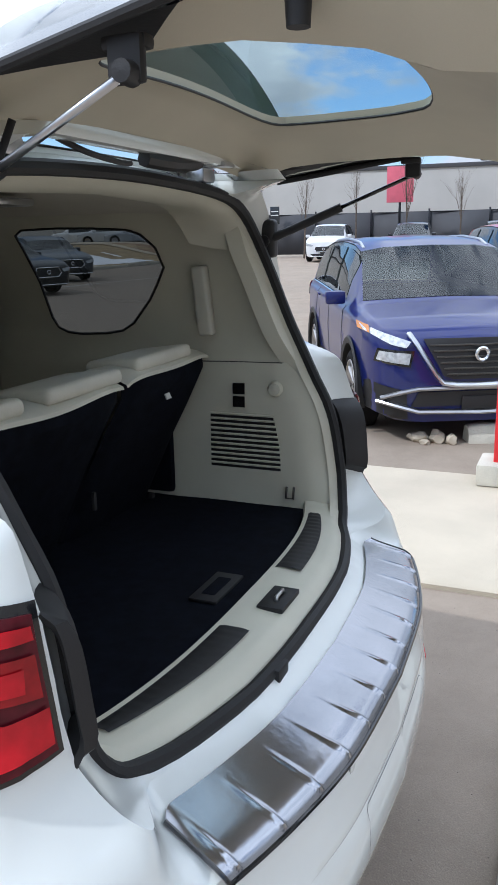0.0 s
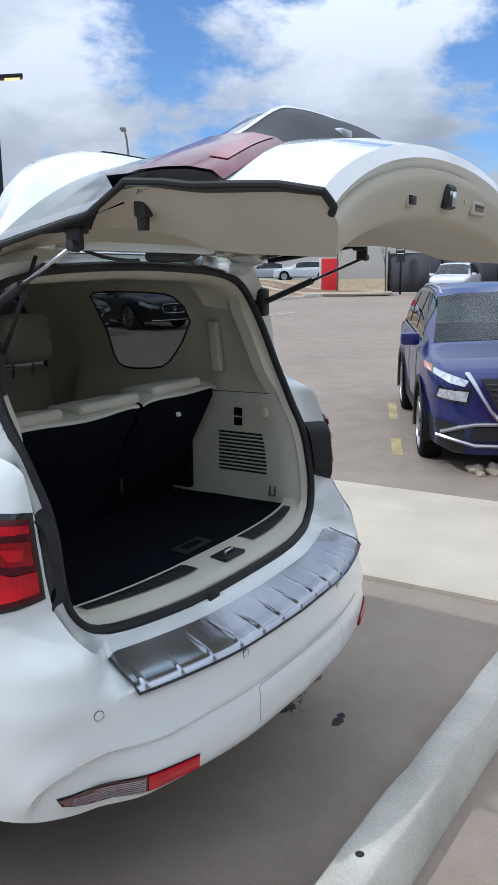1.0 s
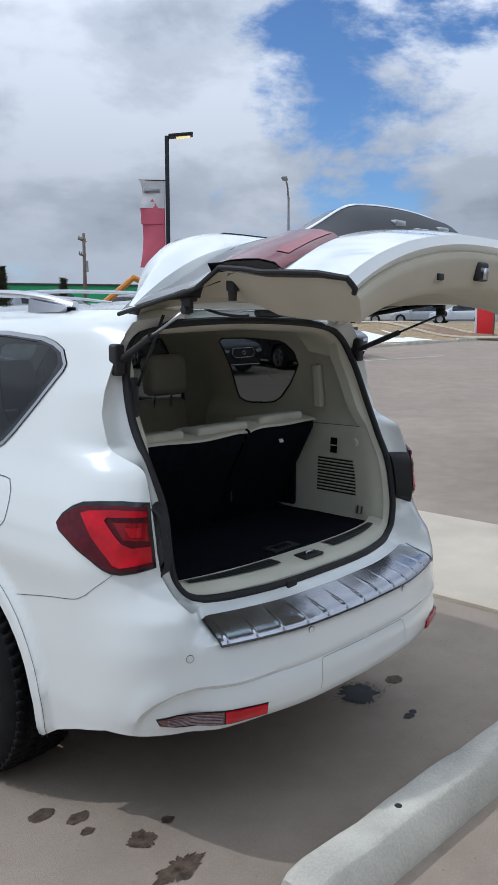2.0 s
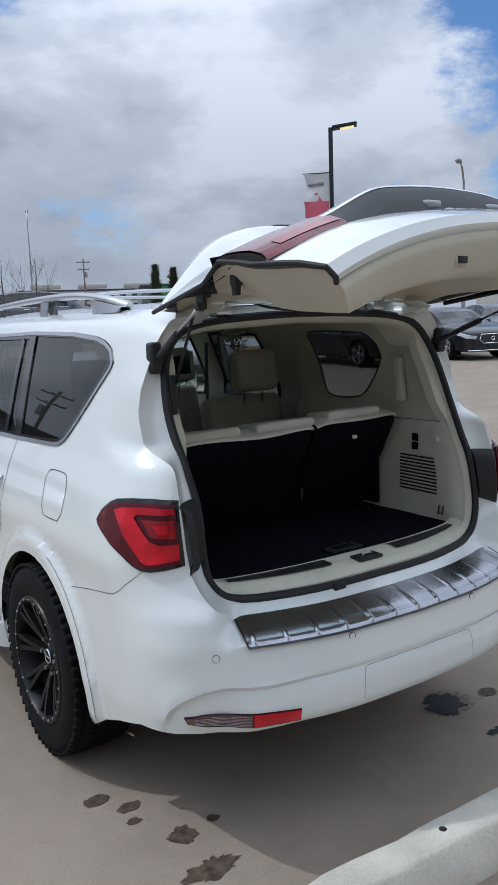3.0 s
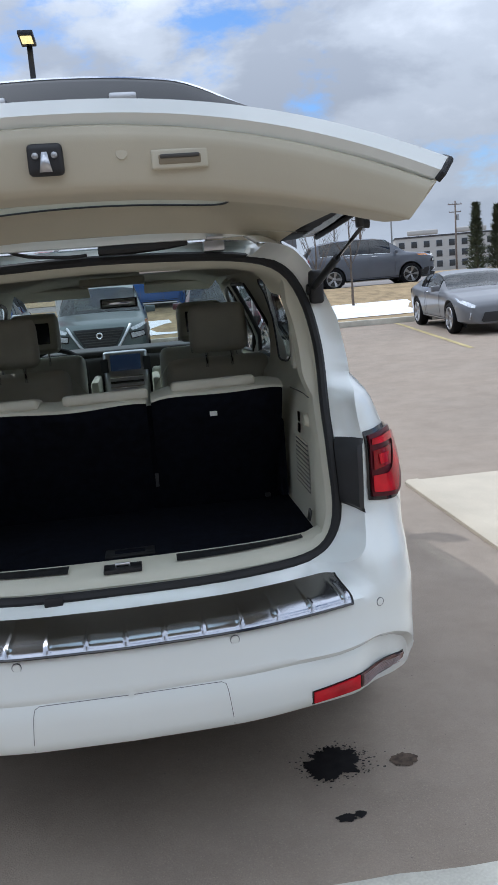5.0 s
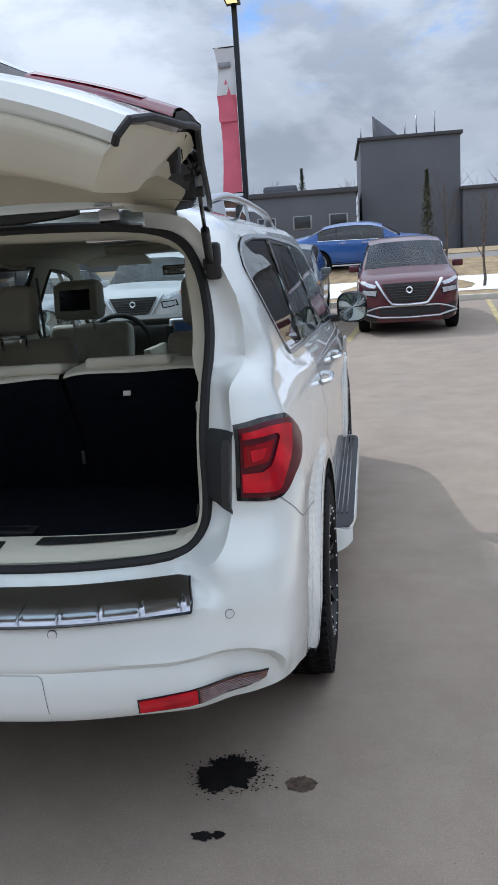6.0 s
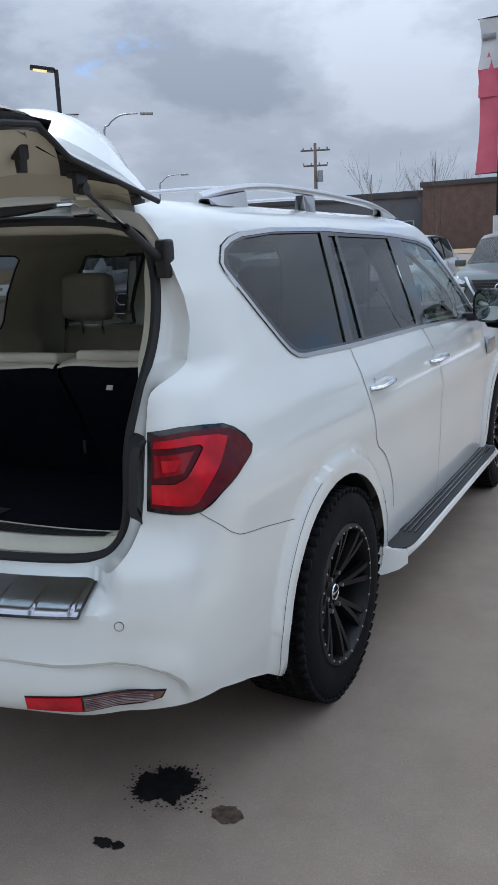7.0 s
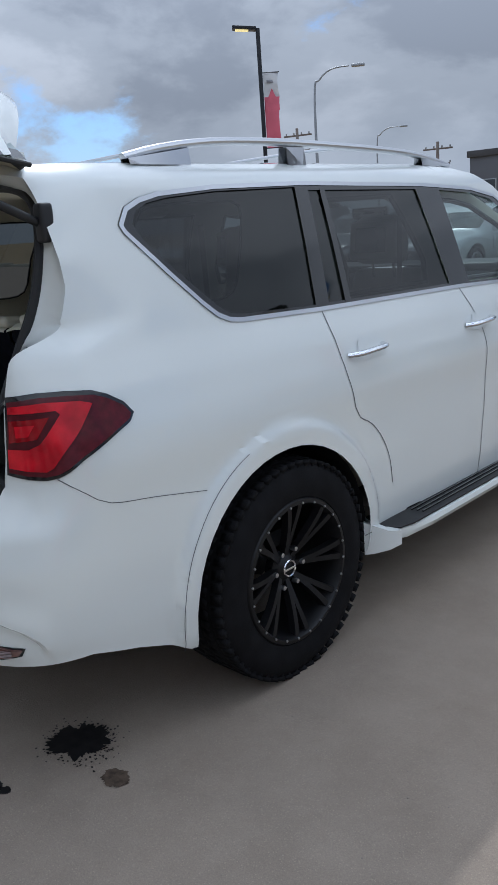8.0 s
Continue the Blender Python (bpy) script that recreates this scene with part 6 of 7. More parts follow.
    for i in range(len(fs) - 1):
        fm = (fs[i] + fs[i + 1]) / 2
        for j in range(m):
            a, b = cols[j], cols[(j + 1) % m]
            sm = (abs(a) + abs(b)) / 2
            if g0 < fm < g1 and 7 < sm < 9 and S["splits"][0] < fm < S["splits"][5]:
                continue  # side windows stand here
            if sm > 9 and (SCR[shape][0] < fm < SCR[shape][1] or SCR[shape][2] < fm < SCR[shape][3]):
                continue  # windscreen and rear window stand here
            q = (i * m + j, i * m + (j + 1) % m, (i + 1) * m + (j + 1) % m, (i + 1) * m + j)
            faces.append(q)
    faces += [tuple(range(m)), tuple((len(fs) - 1) * m + j for j in range(m))[::-1]]
    part("body", mesh_from(verts, faces), paint_m, root, angle=50)
    # windows
    def patch(f0, f1, s0, s1, o, side, nf=6, ns=4, cut=0.0):
        def fn(u, v):
            f = f0 + (f1 - f0) * u
            p = surf(f + cut * v * (1 if f0 < 0.3 else 1), s0 + (s1 - s0) * v, o)
            return (p.x * side, p.y, p.z)
        return grid(fn, span(0, 1, nf), span(0, 1, ns))
    sp = S["splits"]
    for side in (1, -1):
        part("pillar", patch(sp[0], sp[5], 7, 9, -0.012, side, 10, 4), M["black_gloss"], root)
        pairs = [(sp[0] + 0.005, sp[1]), (sp[2], sp[3]), (sp[4], sp[5] - 0.005)] if shape != "coupe" else [(sp[0] + 0.02, sp[1]), (sp[4], sp[5] - 0.01)]
        for a, b in pairs:
            part("side_window", patch(a, b, 7.12, 8.82, 0.002, side, 5, 4), M["glass_car"], root, "dark side window")
        part("window_strip", tube([Vector((side * v.x, v.y, v.z)) for v in [surf(f, 6.95, 0.006) for f in span(sp[0], sp[5], 12)]], 0.009, 5), M["chrome"] if detail else M["black"], root)
    w0, w1 = {"suv": (0.63, 0.77), "sedan": (0.63, 0.74), "coupe": (0.55, 0.70)}[shape]
    r0, r1 = {"suv": (0.03, 0.10), "sedan": (0.16, 0.25), "coupe": (0.13, 0.30)}[shape]
    for nm, a, b in (("windscreen", w0, w1), ("rear_window", r0, r1)):
        def ws(u, v):
            p = surf(a + (b - a) * u, 9.0 + 2.0 * (1 - abs(v)) ** 1.0, 0.002)
            return (p.x * (1 if v >= 0 else -1), p.y, p.z + 0.002)
        part(nm, grid(ws, span(0, 1, 8), span(-1, 1, 16)), M["glass_car"] if nm != "windscreen" else M["glass_scr"], root, "curved " + nm.replace("_", " "))
    # wheels
    for f in wheel_f:
        for side in (1, -1):
            y = -L / 2 + f * L
            x = W / 2 - 0.005
            wheel = new("wheel")
            wheel.parent = root
            wheel.matrix_basis = pose(side * (x + 0.006), y, r, 0, 0, 0 if side > 0 else 180)
            part("tyre", tyre_mesh(r, r * 0.70, 0.22, False), M["tyre"], wheel)
            part("wheel_well", mesh_from([(side * (x - 0.26), y + (well + 0.02) * math.cos(a), r + (well + 0.02) * math.sin(a)) for a in span(math.radians(-30), math.radians(210), 22)], [tuple(range(23))]), M["black"], root, "dark wheel well")
            if cladding:
                part("arch_cladding", grid(lambda a, k: (side * (x + [-0.06, 0.022, 0.030, 0.018][int(k)]), y + (r + [0.05, 0.05, 0.105, 0.12][int(k)]) * math.cos(a), r + (r + [0.05, 0.05, 0.105, 0.12][int(k)]) * math.sin(a)), span(math.radians(-15), math.radians(195), 20), range(4)), M["black"], root)
            if detail:
                spoke_rim(r * 0.70, 5, wheel, M[rim], 0.03, True, 0.05, 1.5)
                part("brake_disc", revolve([(0, -0.075), (r * 0.62, -0.075), (r * 0.62, -0.09)], 24, "x"), M["dark_trim"], wheel)
            else:
                part("rim", revolve([(r * 0.68, 0.0), (r * 0.6, 0.004), (r * 0.5, -0.012), (r * 0.2, -0.02), (0, -0.014)], 20, "x"), M[rim], wheel)
    # nose
    up = 0.06 if face == "vee" else 0.0

    def nose(x, z, o=0.012):
        """A point of the front end at a half-width and height, a little proud of it."""
        z += up
        lo, hi = 0.72, 1.0
        for _ in range(11):
            f = (lo + hi) / 2
            k, half = keys(f), 0.0
            for (xa, za), (xb, zb) in zip(k[1:], k[2:]):
                if min(za, zb) <= z <= max(za, zb) and abs(zb - za) > 1e-6:
                    half = max(half, xa + (xb - xa) * (z - za) / (zb - za))
            if half >= abs(x):
                lo = f
            else:
                hi = f
        return (x * (1 + 0.7 * o), -L / 2 + lo * L + o * 0.9, z + 0.2 * o)

    hz = {"suv": 0.90, "sedan": 0.68, "coupe": 0.66}[shape]
    if face == "vee":
        part("grille", panel([(-0.46, 0.86), (0.46, 0.86), (0.30, 0.56), (0.22, 0.53), (-0.22, 0.53), (-0.30, 0.56)], lambda x, z: nose(x, z, 0.03), 0.08), M["black"], root, "black grille")
        for i in range(6):
            z = 0.57 + i * 0.047
            part("grille_bar", tube([nose(x, z, 0.036) for x in span(-0.27 - 0.028 * i, 0.27 + 0.028 * i, 10)], 0.008, 5), M["dark_trim"], root)
        part("vee_trim", tube([nose(x, z, 0.045) for x, z in [(-0.56, 0.90), (-0.50, 0.80), (-0.36, 0.57), (-0.30, 0.50), (-0.2, 0.485), (0, 0.48), (0.2, 0.485), (0.30, 0.50), (0.36, 0.57), (0.50, 0.80), (0.56, 0.90)]], 0.030, 8, flat=0.6), M["satin"], root, "chrome V-shaped grille trim")
        for side in (1, -1):
            part("headlamp", panel([(side * 0.56, 0.84), (side * 0.80, 0.92), (side * 0.885, 0.945), (side * 0.88, 0.905), (side * 0.72, 0.82), (side * 0.60, 0.79)], lambda x, z: nose(x, z, 0.02), 0.06), M["head_lens"], root, "slim headlamp")
            part("indicator", panel([(side * 0.84, 0.945), (side * 0.89, 0.955), (side * 0.895, 0.90), (side * 0.85, 0.89)], lambda x, z: nose(x, z, 0.026), 0.06), M["amber"], root)
            part("lower_lamp_surround", panel([(side * 0.535, 0.765), (side * 0.815, 0.785), (side * 0.84, 0.675), (side * 0.57, 0.635)], lambda x, z: nose(x, z, 0.014), 0.07), M["black_gloss"], root)
            part("bumper_corner", panel([(side * 0.60, 0.44), (side * 0.86, 0.50), (side * 0.90, 0.40), (side * 0.88, 0.20), (side * 0.58, 0.20)], lambda x, z: nose(x, z, 0.012), 0.06), M["black"], root, "black lower bumper cladding")
            part("lower_lamp", panel([(side * 0.56, 0.745), (side * 0.80, 0.765), (side * 0.82, 0.69), (side * 0.58, 0.655)], lambda x, z: nose(x, z, 0.026), 0.05), M["head_lens"], root, "lower headlamp unit")
        part("intake_brow", tube([nose(x, z, 0.025) for x, z in [(-0.78, 0.37), (-0.62, 0.43), (-0.5, 0.455), (0, 0.46), (0.5, 0.455), (0.62, 0.43), (0.78, 0.37)]], 0.020, 8), M["alloy"], root, "grey trim over the lower intake")
        part("lower_intake", panel([(-0.50, 0.43), (0.50, 0.43), (0.56, 0.31), (-0.56, 0.31)], lambda x, z: nose(x, z, 0.02), 0.08), M["black"], root)
        part("skid_trim", tube([nose(x, z, 0.035) for x, z in [(-0.80, 0.34), (-0.66, 0.315), (-0.5, 0.27), (0, 0.255), (0.5, 0.27), (0.66, 0.315), (0.80, 0.34)]], 0.036, 8, flat=0.6), M["alloy"], root, "silver lower bumper trim")
    elif face == "low":
        part("grille", panel([(-0.42, 0.47), (0.42, 0.47), (0.50, 0.30), (0.46, 0.27), (-0.46, 0.27), (-0.50, 0.30)], lambda x, z: nose(x, z, 0.03), 0.08), M["black"], root, "wide black grille")
        for side in (1, -1):
            part("headlamp", panel([(side * 0.58, 0.62), (side * 0.76, 0.72), (side * 0.86, 0.78), (side * 0.87, 0.70), (side * 0.74, 0.60), (side * 0.62, 0.565)], lambda x, z: nose(x, z, 0.02), 0.06), M["head_lens"], root, "boomerang headlamp")
            part("running_light", tube([nose(side * 0.70, 0.48, 0.03), nose(side * 0.72, 0.34, 0.03)], 0.012, 6), M["head_lens"], root)
        part("splitter", tube([nose(x, 0.215, 0.02) for x in span(-0.8, 0.8, 12)], 0.02, 6), M["black"], root)
    else:
        part("grille", panel([(-0.34, 0.70), (0.34, 0.70), (0.40, 0.56), (0.30, 0.46), (-0.30, 0.46), (-0.40, 0.56)], lambda x, z: nose(x, z, 0.03), 0.08), M["black"], root, "black mesh grille")
        part("grille_frame", tube([nose(x, z, 0.036) for x, z in [(-0.34, 0.70), (0.34, 0.70), (0.40, 0.56), (0.30, 0.46), (-0.30, 0.46), (-0.40, 0.56)]], 0.014, 6, True), M["chrome"], root, "chrome grille frame")
        for side in (1, -1):
            hh = hz + (0.0 if shape == "sedan" else -0.1)
            part("headlamp", panel([(side * 0.46, hh - 0.03), (side * 0.74, hh + 0.03), (side * 0.87, hh + 0.09), (side * 0.88, hh + 0.02), (side * 0.78, hh - 0.07), (side * 0.52, hh - 0.10)], lambda x, z: nose(x, z, 0.02), 0.06), M["head_lens"], root, "swept headlamp")
        part("lower_intake", panel([(-0.6, 0.38), (0.6, 0.38), (0.5, 0.28), (-0.5, 0.28)], lambda x, z: nose(x, z, 0.02), 0.08), M["black"], root)
        part("intake_trim", tube([nose(x, 0.27, 0.03) for x in span(-0.7, 0.7, 8)], 0.014, 6), M["chrome"], root)
    bz = {"vee": 0.73, "low": 0.62}.get(face, 0.58)
    bp = Vector(nose(0, bz, 0.05))
    part("badge", revolve([(0.035, -0.004), (0.05, 0.006), (0.062, -0.004)], 20, "y", bp), M["chrome"], root, "round chrome badge")
    # tail, mirrors, handles
    for side in (1, -1):
        zt = lerp_table(S["top"], 0.03)
        part("tail_lamp", patch(0.006, 0.05, 4.5, 5.9, 0.012, side, 3, 3), M["red_lens"], root, "red tail lamp")
        mf = w1 - 0.075
        p = surf(mf, 6.3)
        part("door_mirror", at(box((0.20, 0.10, 0.13), bevel=0.035, seg=2), pose(side * (p.x + 0.12), p.y, p.z + 0.07)), paint_m, root, "painted door mirror")
        part("sill_strip", patch((axles[1] + well + L / 2) / L, (axles[0] - well + L / 2) / L, 1.3, 2.2 if not cladding else 2.75, 0.008, side, 8, 2), M["black"], root)
        if detail:
            for a in ((sp[2] + 0.01), (sp[4] + 0.01)) if shape != "coupe" else ((sp[4] + 0.015),):
                h0, h1 = surf(a, 5.0, 0.03), surf(a + 0.045, 5.0, 0.03)
                part("door_handle", tube([(side * h0.x, h0.y, h0.z), (side * h1.x, h1.y, h1.z)], 0.013, 6), M["chrome"] if not cladding else paint_m, root)
            for a in (sp[1], sp[3] + 0.01, sp[5] + 0.03):
                part("door_gap", tube([Vector((side * q.x, q.y, q.z)) for q in [surf(a, v, 0.001) for v in (2.2, 3, 4, 5, 6)]], 0.004, 4), M["seam"], root)
    if cladding:
        for side in (1, -1):
            rail = [surf(f, 9.25, 0.0) for f in span(0.16, 0.60, 10)]
            part("roof_rail", tube([(side * q.x, q.y, q.z + (0.012 if 0 < i < 10 else -0.01)) for i, q in enumerate(rail)], 0.016, 8), M["satin"], root, "silver roof rail")
    part("seat_row", join(at(cushion(1.3, 0.2, 0.55, 0.06), pose(0, -L / 2 + (sp[2] + 0.0) * L, 0.85, -10)), at(cushion(0.5, 0.2, 0.6, 0.06), pose(-0.36, -L / 2 + sp[4] * L, 0.85, -10)), at(cushion(0.5, 0.2, 0.6, 0.06), pose(0.36, -L / 2 + sp[4] * L, 0.85, -10))), M["cabin"], root)
    part("dashboard", box((1.4, 0.5, 0.12), (0, -L / 2 + (w1 - 0.03) * L, S["belt"][1] - 0.05), 0.04), M["cabin"], root)
    part("number_plate", box((0.30, 0.012, 0.11), (0, L / 2 + 0.03 if face != "low" else L / 2 + 0.03, 0.40), 0.004), M["black"], root)
    return root


M["glass_scr"] = glass_mat("car_windscreen", (0.36, 0.44, 0.44), 1.55)


def stand(x, y, heading):
    """A pose on the ground; heading: degrees by which local +y turns to the left."""
    e = 1.2
    c, s = math.cos(radians(heading)), math.sin(radians(heading))
    fwd, right = Vector((-s, c)), Vector((c, s))
    z = gz(x, y)
    pitch = math.degrees(math.atan2(gz(x + fwd.x * e, y + fwd.y * e) - gz(x - fwd.x * e, y - fwd.y * e), 2 * e))
    roll = -math.degrees(math.atan2(gz(x + right.x * e, y + right.y * e) - gz(x - right.x * e, y - right.y * e), 2 * e))
    return Matrix.Translation((x, y, z)) @ Euler((0, 0, radians(heading))).to_matrix().to_4x4() @ Euler((radians(pitch), radians(roll), 0)).to_matrix().to_4x4()


vehicle("metallic blue compact SUV with a black grille, parked on asphalt", (0.008, 0.014, 0.105), "suv", stand(7.28, 1.45, 115.0), "vee", "blue_suv", True, "alloy", True)
vehicle("dark red compact SUV with a chrome grille trim", (0.085, 0.016, 0.022), "suv", stand(1.87, 15.2, 180), "vee", "red_suv", True, "rim_black")
vehicle("grey-green compact SUV with a chrome grille trim", (0.09, 0.115, 0.115), "suv", stand(-0.65, 15.3, 180), "vee", "grey_suv", True, "alloy")
vehicle("white compact SUV parked in the row", (0.62, 0.63, 0.64), "suv", stand(-3.3, 15.5, 180), "vee", "white_suv", True, "alloy")
vehicle("silver saloon car parked in the row", (0.42, 0.44, 0.46), "sedan", stand(-5.9, 15.5, 180), "bar", "silver_sedan", True)
vehicle("dark grey saloon car parked in the row", (0.05, 0.05, 0.06), "sedan", stand(-8.5, 15.6, 180), "bar", "dark_sedan", True)
vehicle("white compact SUV parked in the row", (0.6, 0.61, 0.62), "suv", stand(-11.2, 15.6, 180), "vee", "white_suv", True)
vehicle("graphite grey sports coupe with dark windows", (0.14, 0.145, 0.155), "coupe", stand(7.80, 16.1, 176), "low", "coupe", True, "alloy")
vehicle("glossy black saloon car with chrome window trim", (0.010, 0.011, 0.013), "sedan", stand(13.3, 15.5, 176.5), "bar", "black_sedan", True, "alloy")
vehicle("glossy black saloon car with a chrome grille", (0.012, 0.013, 0.017), "sedan", stand(16.4, 14.8, 165), "bar", "black_sedan", True, "alloy")
vehicle("dark grey saloon car with a wide grille", (0.06, 0.07, 0.08), "sedan", stand(21.6, 17.0, 150), "bar", "grey_sedan", True, "alloy")
vehicle("grey crossover SUV standing on the street beyond the snow", (0.10, 0.11, 0.13), "suv", stand(8.2, 26.3, -94), "vee", "street_suv", True, "alloy")
vehicle("silver grey pickup-sized SUV standing on the street", (0.28, 0.30, 0.33), "suv", stand(17.0, 28.0, -94), "vee", "street_suv", False)
vehicle("blue saloon car standing beyond the snow", (0.03, 0.10, 0.32), "sedan", stand(1.0, 24.4, -92), "bar", "blue_sedan", True)
vehicle("white SUV parked along the dark fence", (0.68, 0.69, 0.70), "suv", stand(36.5, 11.2, 98), "bar", "white_suv", False)
vehicle("black pickup-like SUV parked along the dark fence", (0.02, 0.022, 0.026), "suv", stand(37.0, 7.4, 98), "bar", "black_suv", False)
vehicle("black SUV parked along the dark fence", (0.025, 0.026, 0.03), "suv", stand(37.2, 3.4, 98), "vee", "black_suv", False)
vehicle("red SUV parked behind the blue one", (0.40, 0.02, 0.03), "suv", stand(13.5, 0.6, 110), "vee", "red_suv", False)
for i, (x, y, c, lab, sh) in enumerate([(56, 36, (0.5, 0.52, 0.54), "silver SUV parked far across the lot", "suv"), (53, 31.5, (0.34, 0.36, 0.38), "grey saloon car parked far across the lot", "sedan"), (58, 40, (0.66, 0.67, 0.68), "white SUV parked far across the lot", "suv"), (52, 27.5, (0.55, 0.58, 0.6), "silver saloon car parked far across the lot", "sedan"), (40, 46, (0.04, 0.04, 0.05), "black saloon car by the green building", "sedan"), (26, 33, (0.05, 0.06, 0.06), "dark hatchback by the green building", "suv")]):
    vehicle(lab, c, sh, stand(x, y, 20 if i < 4 else -70), "bar", "far_car", False)

# ---- verge, kerbs and lines ----
def sheet(name, x0, x1, y0, y1, lift, material, label, category, seed=0, wob=0.3, n=30, kind=""):
    rnd = random.Random(seed)
    ph = [rnd.uniform(0, 6.28) for _ in range(4)]
    w = lambda t, p: wob * (math.sin(t * 0.9 + p) + 0.5 * math.sin(t * 2.3 + 2 * p) + 0.3 * math.sin(t * 6.1 + p))
    bm = grid(lambda x, v: (x, y0 + (y1 - y0) * v + w(x, ph[0]) * (1 - v) + w(x, ph[1]) * v, gz(x, y0 + (y1 - y0) * v) + lift), span(x0, x1, n), [0, 0.25, 0.5, 0.75, 1.0])
    return solo(name, bm, material, label, category, kind=kind)


sheet("grass_verge", -60, 60, 18.7, 24.6, 0.10, M["grass_dead"], "dead tan grass verge beyond the kerb", "grass", 1, 0.0, 60, "structure")
sheet("snow_patch", -30, 11.2, 20.0, 21.9, 0.125, M["snow"], "dirty melting snow on the verge", "snow", 2, 0.16, 60)
sheet("snow_patch", 10.5, 34, 19.4, 22.4, 0.125, M["snow"], "dirty melting snow on the verge", "snow", 3, 0.2, 50)
kerb = thing("kerb", "grey concrete kerb along the verge", "kerb", kind="structure")
for i in range(24):
    x = -60 + i * 5.0
    part("kerb_stone", at(box((4.985, 0.16, 0.22), bevel=0.02), pose(x + 2.5, 18.66, gz(x + 2.5, 18.66) + 0.03)), M["concrete_grey"], kerb)
M["road"] = mat("street_asphalt", (0.20, 0.18, 0.165), 0.9, var=0.15, scale=0.5, bump=0.3, bscale=50)
sheet("street", -80, 80, 24.6, 33, 0.03, M["road"], "grey street beyond the verge", "road", 4, 0.0, 40, "structure")
sheet("far_verge", -120, 120, 33, 60, 0.05, M["grass_dead"], "dead grass beyond the street", "grass", 5, 0.0, 40, "structure")


def line(x0, y0, x1, y1, w, material, label):
    d = Vector((x1 - x0, y1 - y0)).normalized()
    n = Vector((-d.y, d.x)) * w / 2
    pts = [Vector((x0, y0)).lerp(Vector((x1, y1)), t) for t in span(0, 1, 8)]
    verts = [(p.x + s * n.x, p.y + s * n.y, gz(p.x + s * n.x, p.y + s * n.y) + 0.006) for p in pts for s in (-1, 1)]
    solo("parking_line", mesh_from(verts, [(2 * i, 2 * i + 1, 2 * i + 3, 2 * i + 2) for i in range(8)]), material, label, "line", group="parking lines")


for x in (0.75, 3.45, 6.2, 8.85, -2.0, -4.7, -7.4):
    line(x, 12.3, x + 0.55, 18.5, 0.11, M["line_yellow"], "faded yellow parking line on asphalt")
line(5.45, 1.84, 8.3, 3.05, 0.11, M["line_yellow"], "faded yellow parking line on asphalt")
line(11.5, 15.5, 15.8, 14.2, 0.12, M["line_white"], "faded white parking line on asphalt")
line(18.5, 14.0, 24, 13.2, 0.12, M["line_white"], "faded white parking line on asphalt")

# broken kerb pieces and red bollard
rnd = random.Random(3)
def stone_chunk(x, y, s, seed):
    b = bmesh.new()
    bmesh.ops.create_icosphere(b, subdivisions=2, radius=1.0)
    for v in b.verts:
        v.co += v.co.normalized() * noise.noise(v.co * 1.4 + Vector((seed, 0, 0))) * 0.5
        v.co = Vector((v.co.x * s[0], v.co.y * s[1], v.co.z * s[2]))
    solo("concrete_chunk", b, M["concrete"], "broken chunk of pale concrete on asphalt", "rubble", Matrix.Translation((x, y, gz(x, y) + s[2] * 0.7)), "concrete chunks", angle=25)
for i, (x, y, s) in enumerate([(5.10, 0.93, (0.07, 0.09, 0.05)), (5.11, 0.78, (0.08, 0.07, 0.06)), (5.08, 0.66, (0.05, 0.05, 0.05)), (5.01, 0.87, (0.045, 0.05, 0.025))]):
    stone_chunk(x, y, s, i * 3.3)
wheel_stop(stand(5.62, -0.30, 115.0), "weathered concrete wheel stop before the blue SUV", 1.9)
bol = thing("bollard", "bright red painted steel post in a concrete base", "bollard", pose(4.0, 0.13, 0.037))
M["red_paint"] = mat("bright_red_paint", (0.62, 0.02, 0.025), 0.4, var=0.06)
part("post", box((0.16, 0.16, 1.05), (0, 0, 0.62), 0.02, 2), M["red_paint"], bol)
part("base", box((0.36, 0.36, 0.15), (0, 0, 0.075), 0.02, 2), M["concrete_grey"], bol, "square concrete base")

# ---- lamp posts, flags, poles ----
M["dark_metal"] = mat("dark_bronze_metal", (0.025, 0.026, 0.03), 0.4, 0.6, var=0.1)
M["grey_metal"] = mat("galvanised_metal", (0.33, 0.34, 0.35), 0.45, 0.8, var=0.1)
M["led"] = mat("led_panel", (0.9, 0.72, 0.30), 0.4, emit=1.0)
M["timber_pole"] = mat("weathered_timber_pole", (0.16, 0.13, 0.11), 0.9, var=0.25, scale=3)
M["pink"] = mat("pink_banner_cloth", (0.62, 0.13, 0.18), 0.8, var=0.08, scale=3)
M["banner_white"] = mat("white_banner_cloth", (0.62, 0.62, 0.62), 0.8, var=0.06, scale=3)
M["grey_bar"] = mat("grey_print", (0.28, 0.28, 0.30), 0.8)


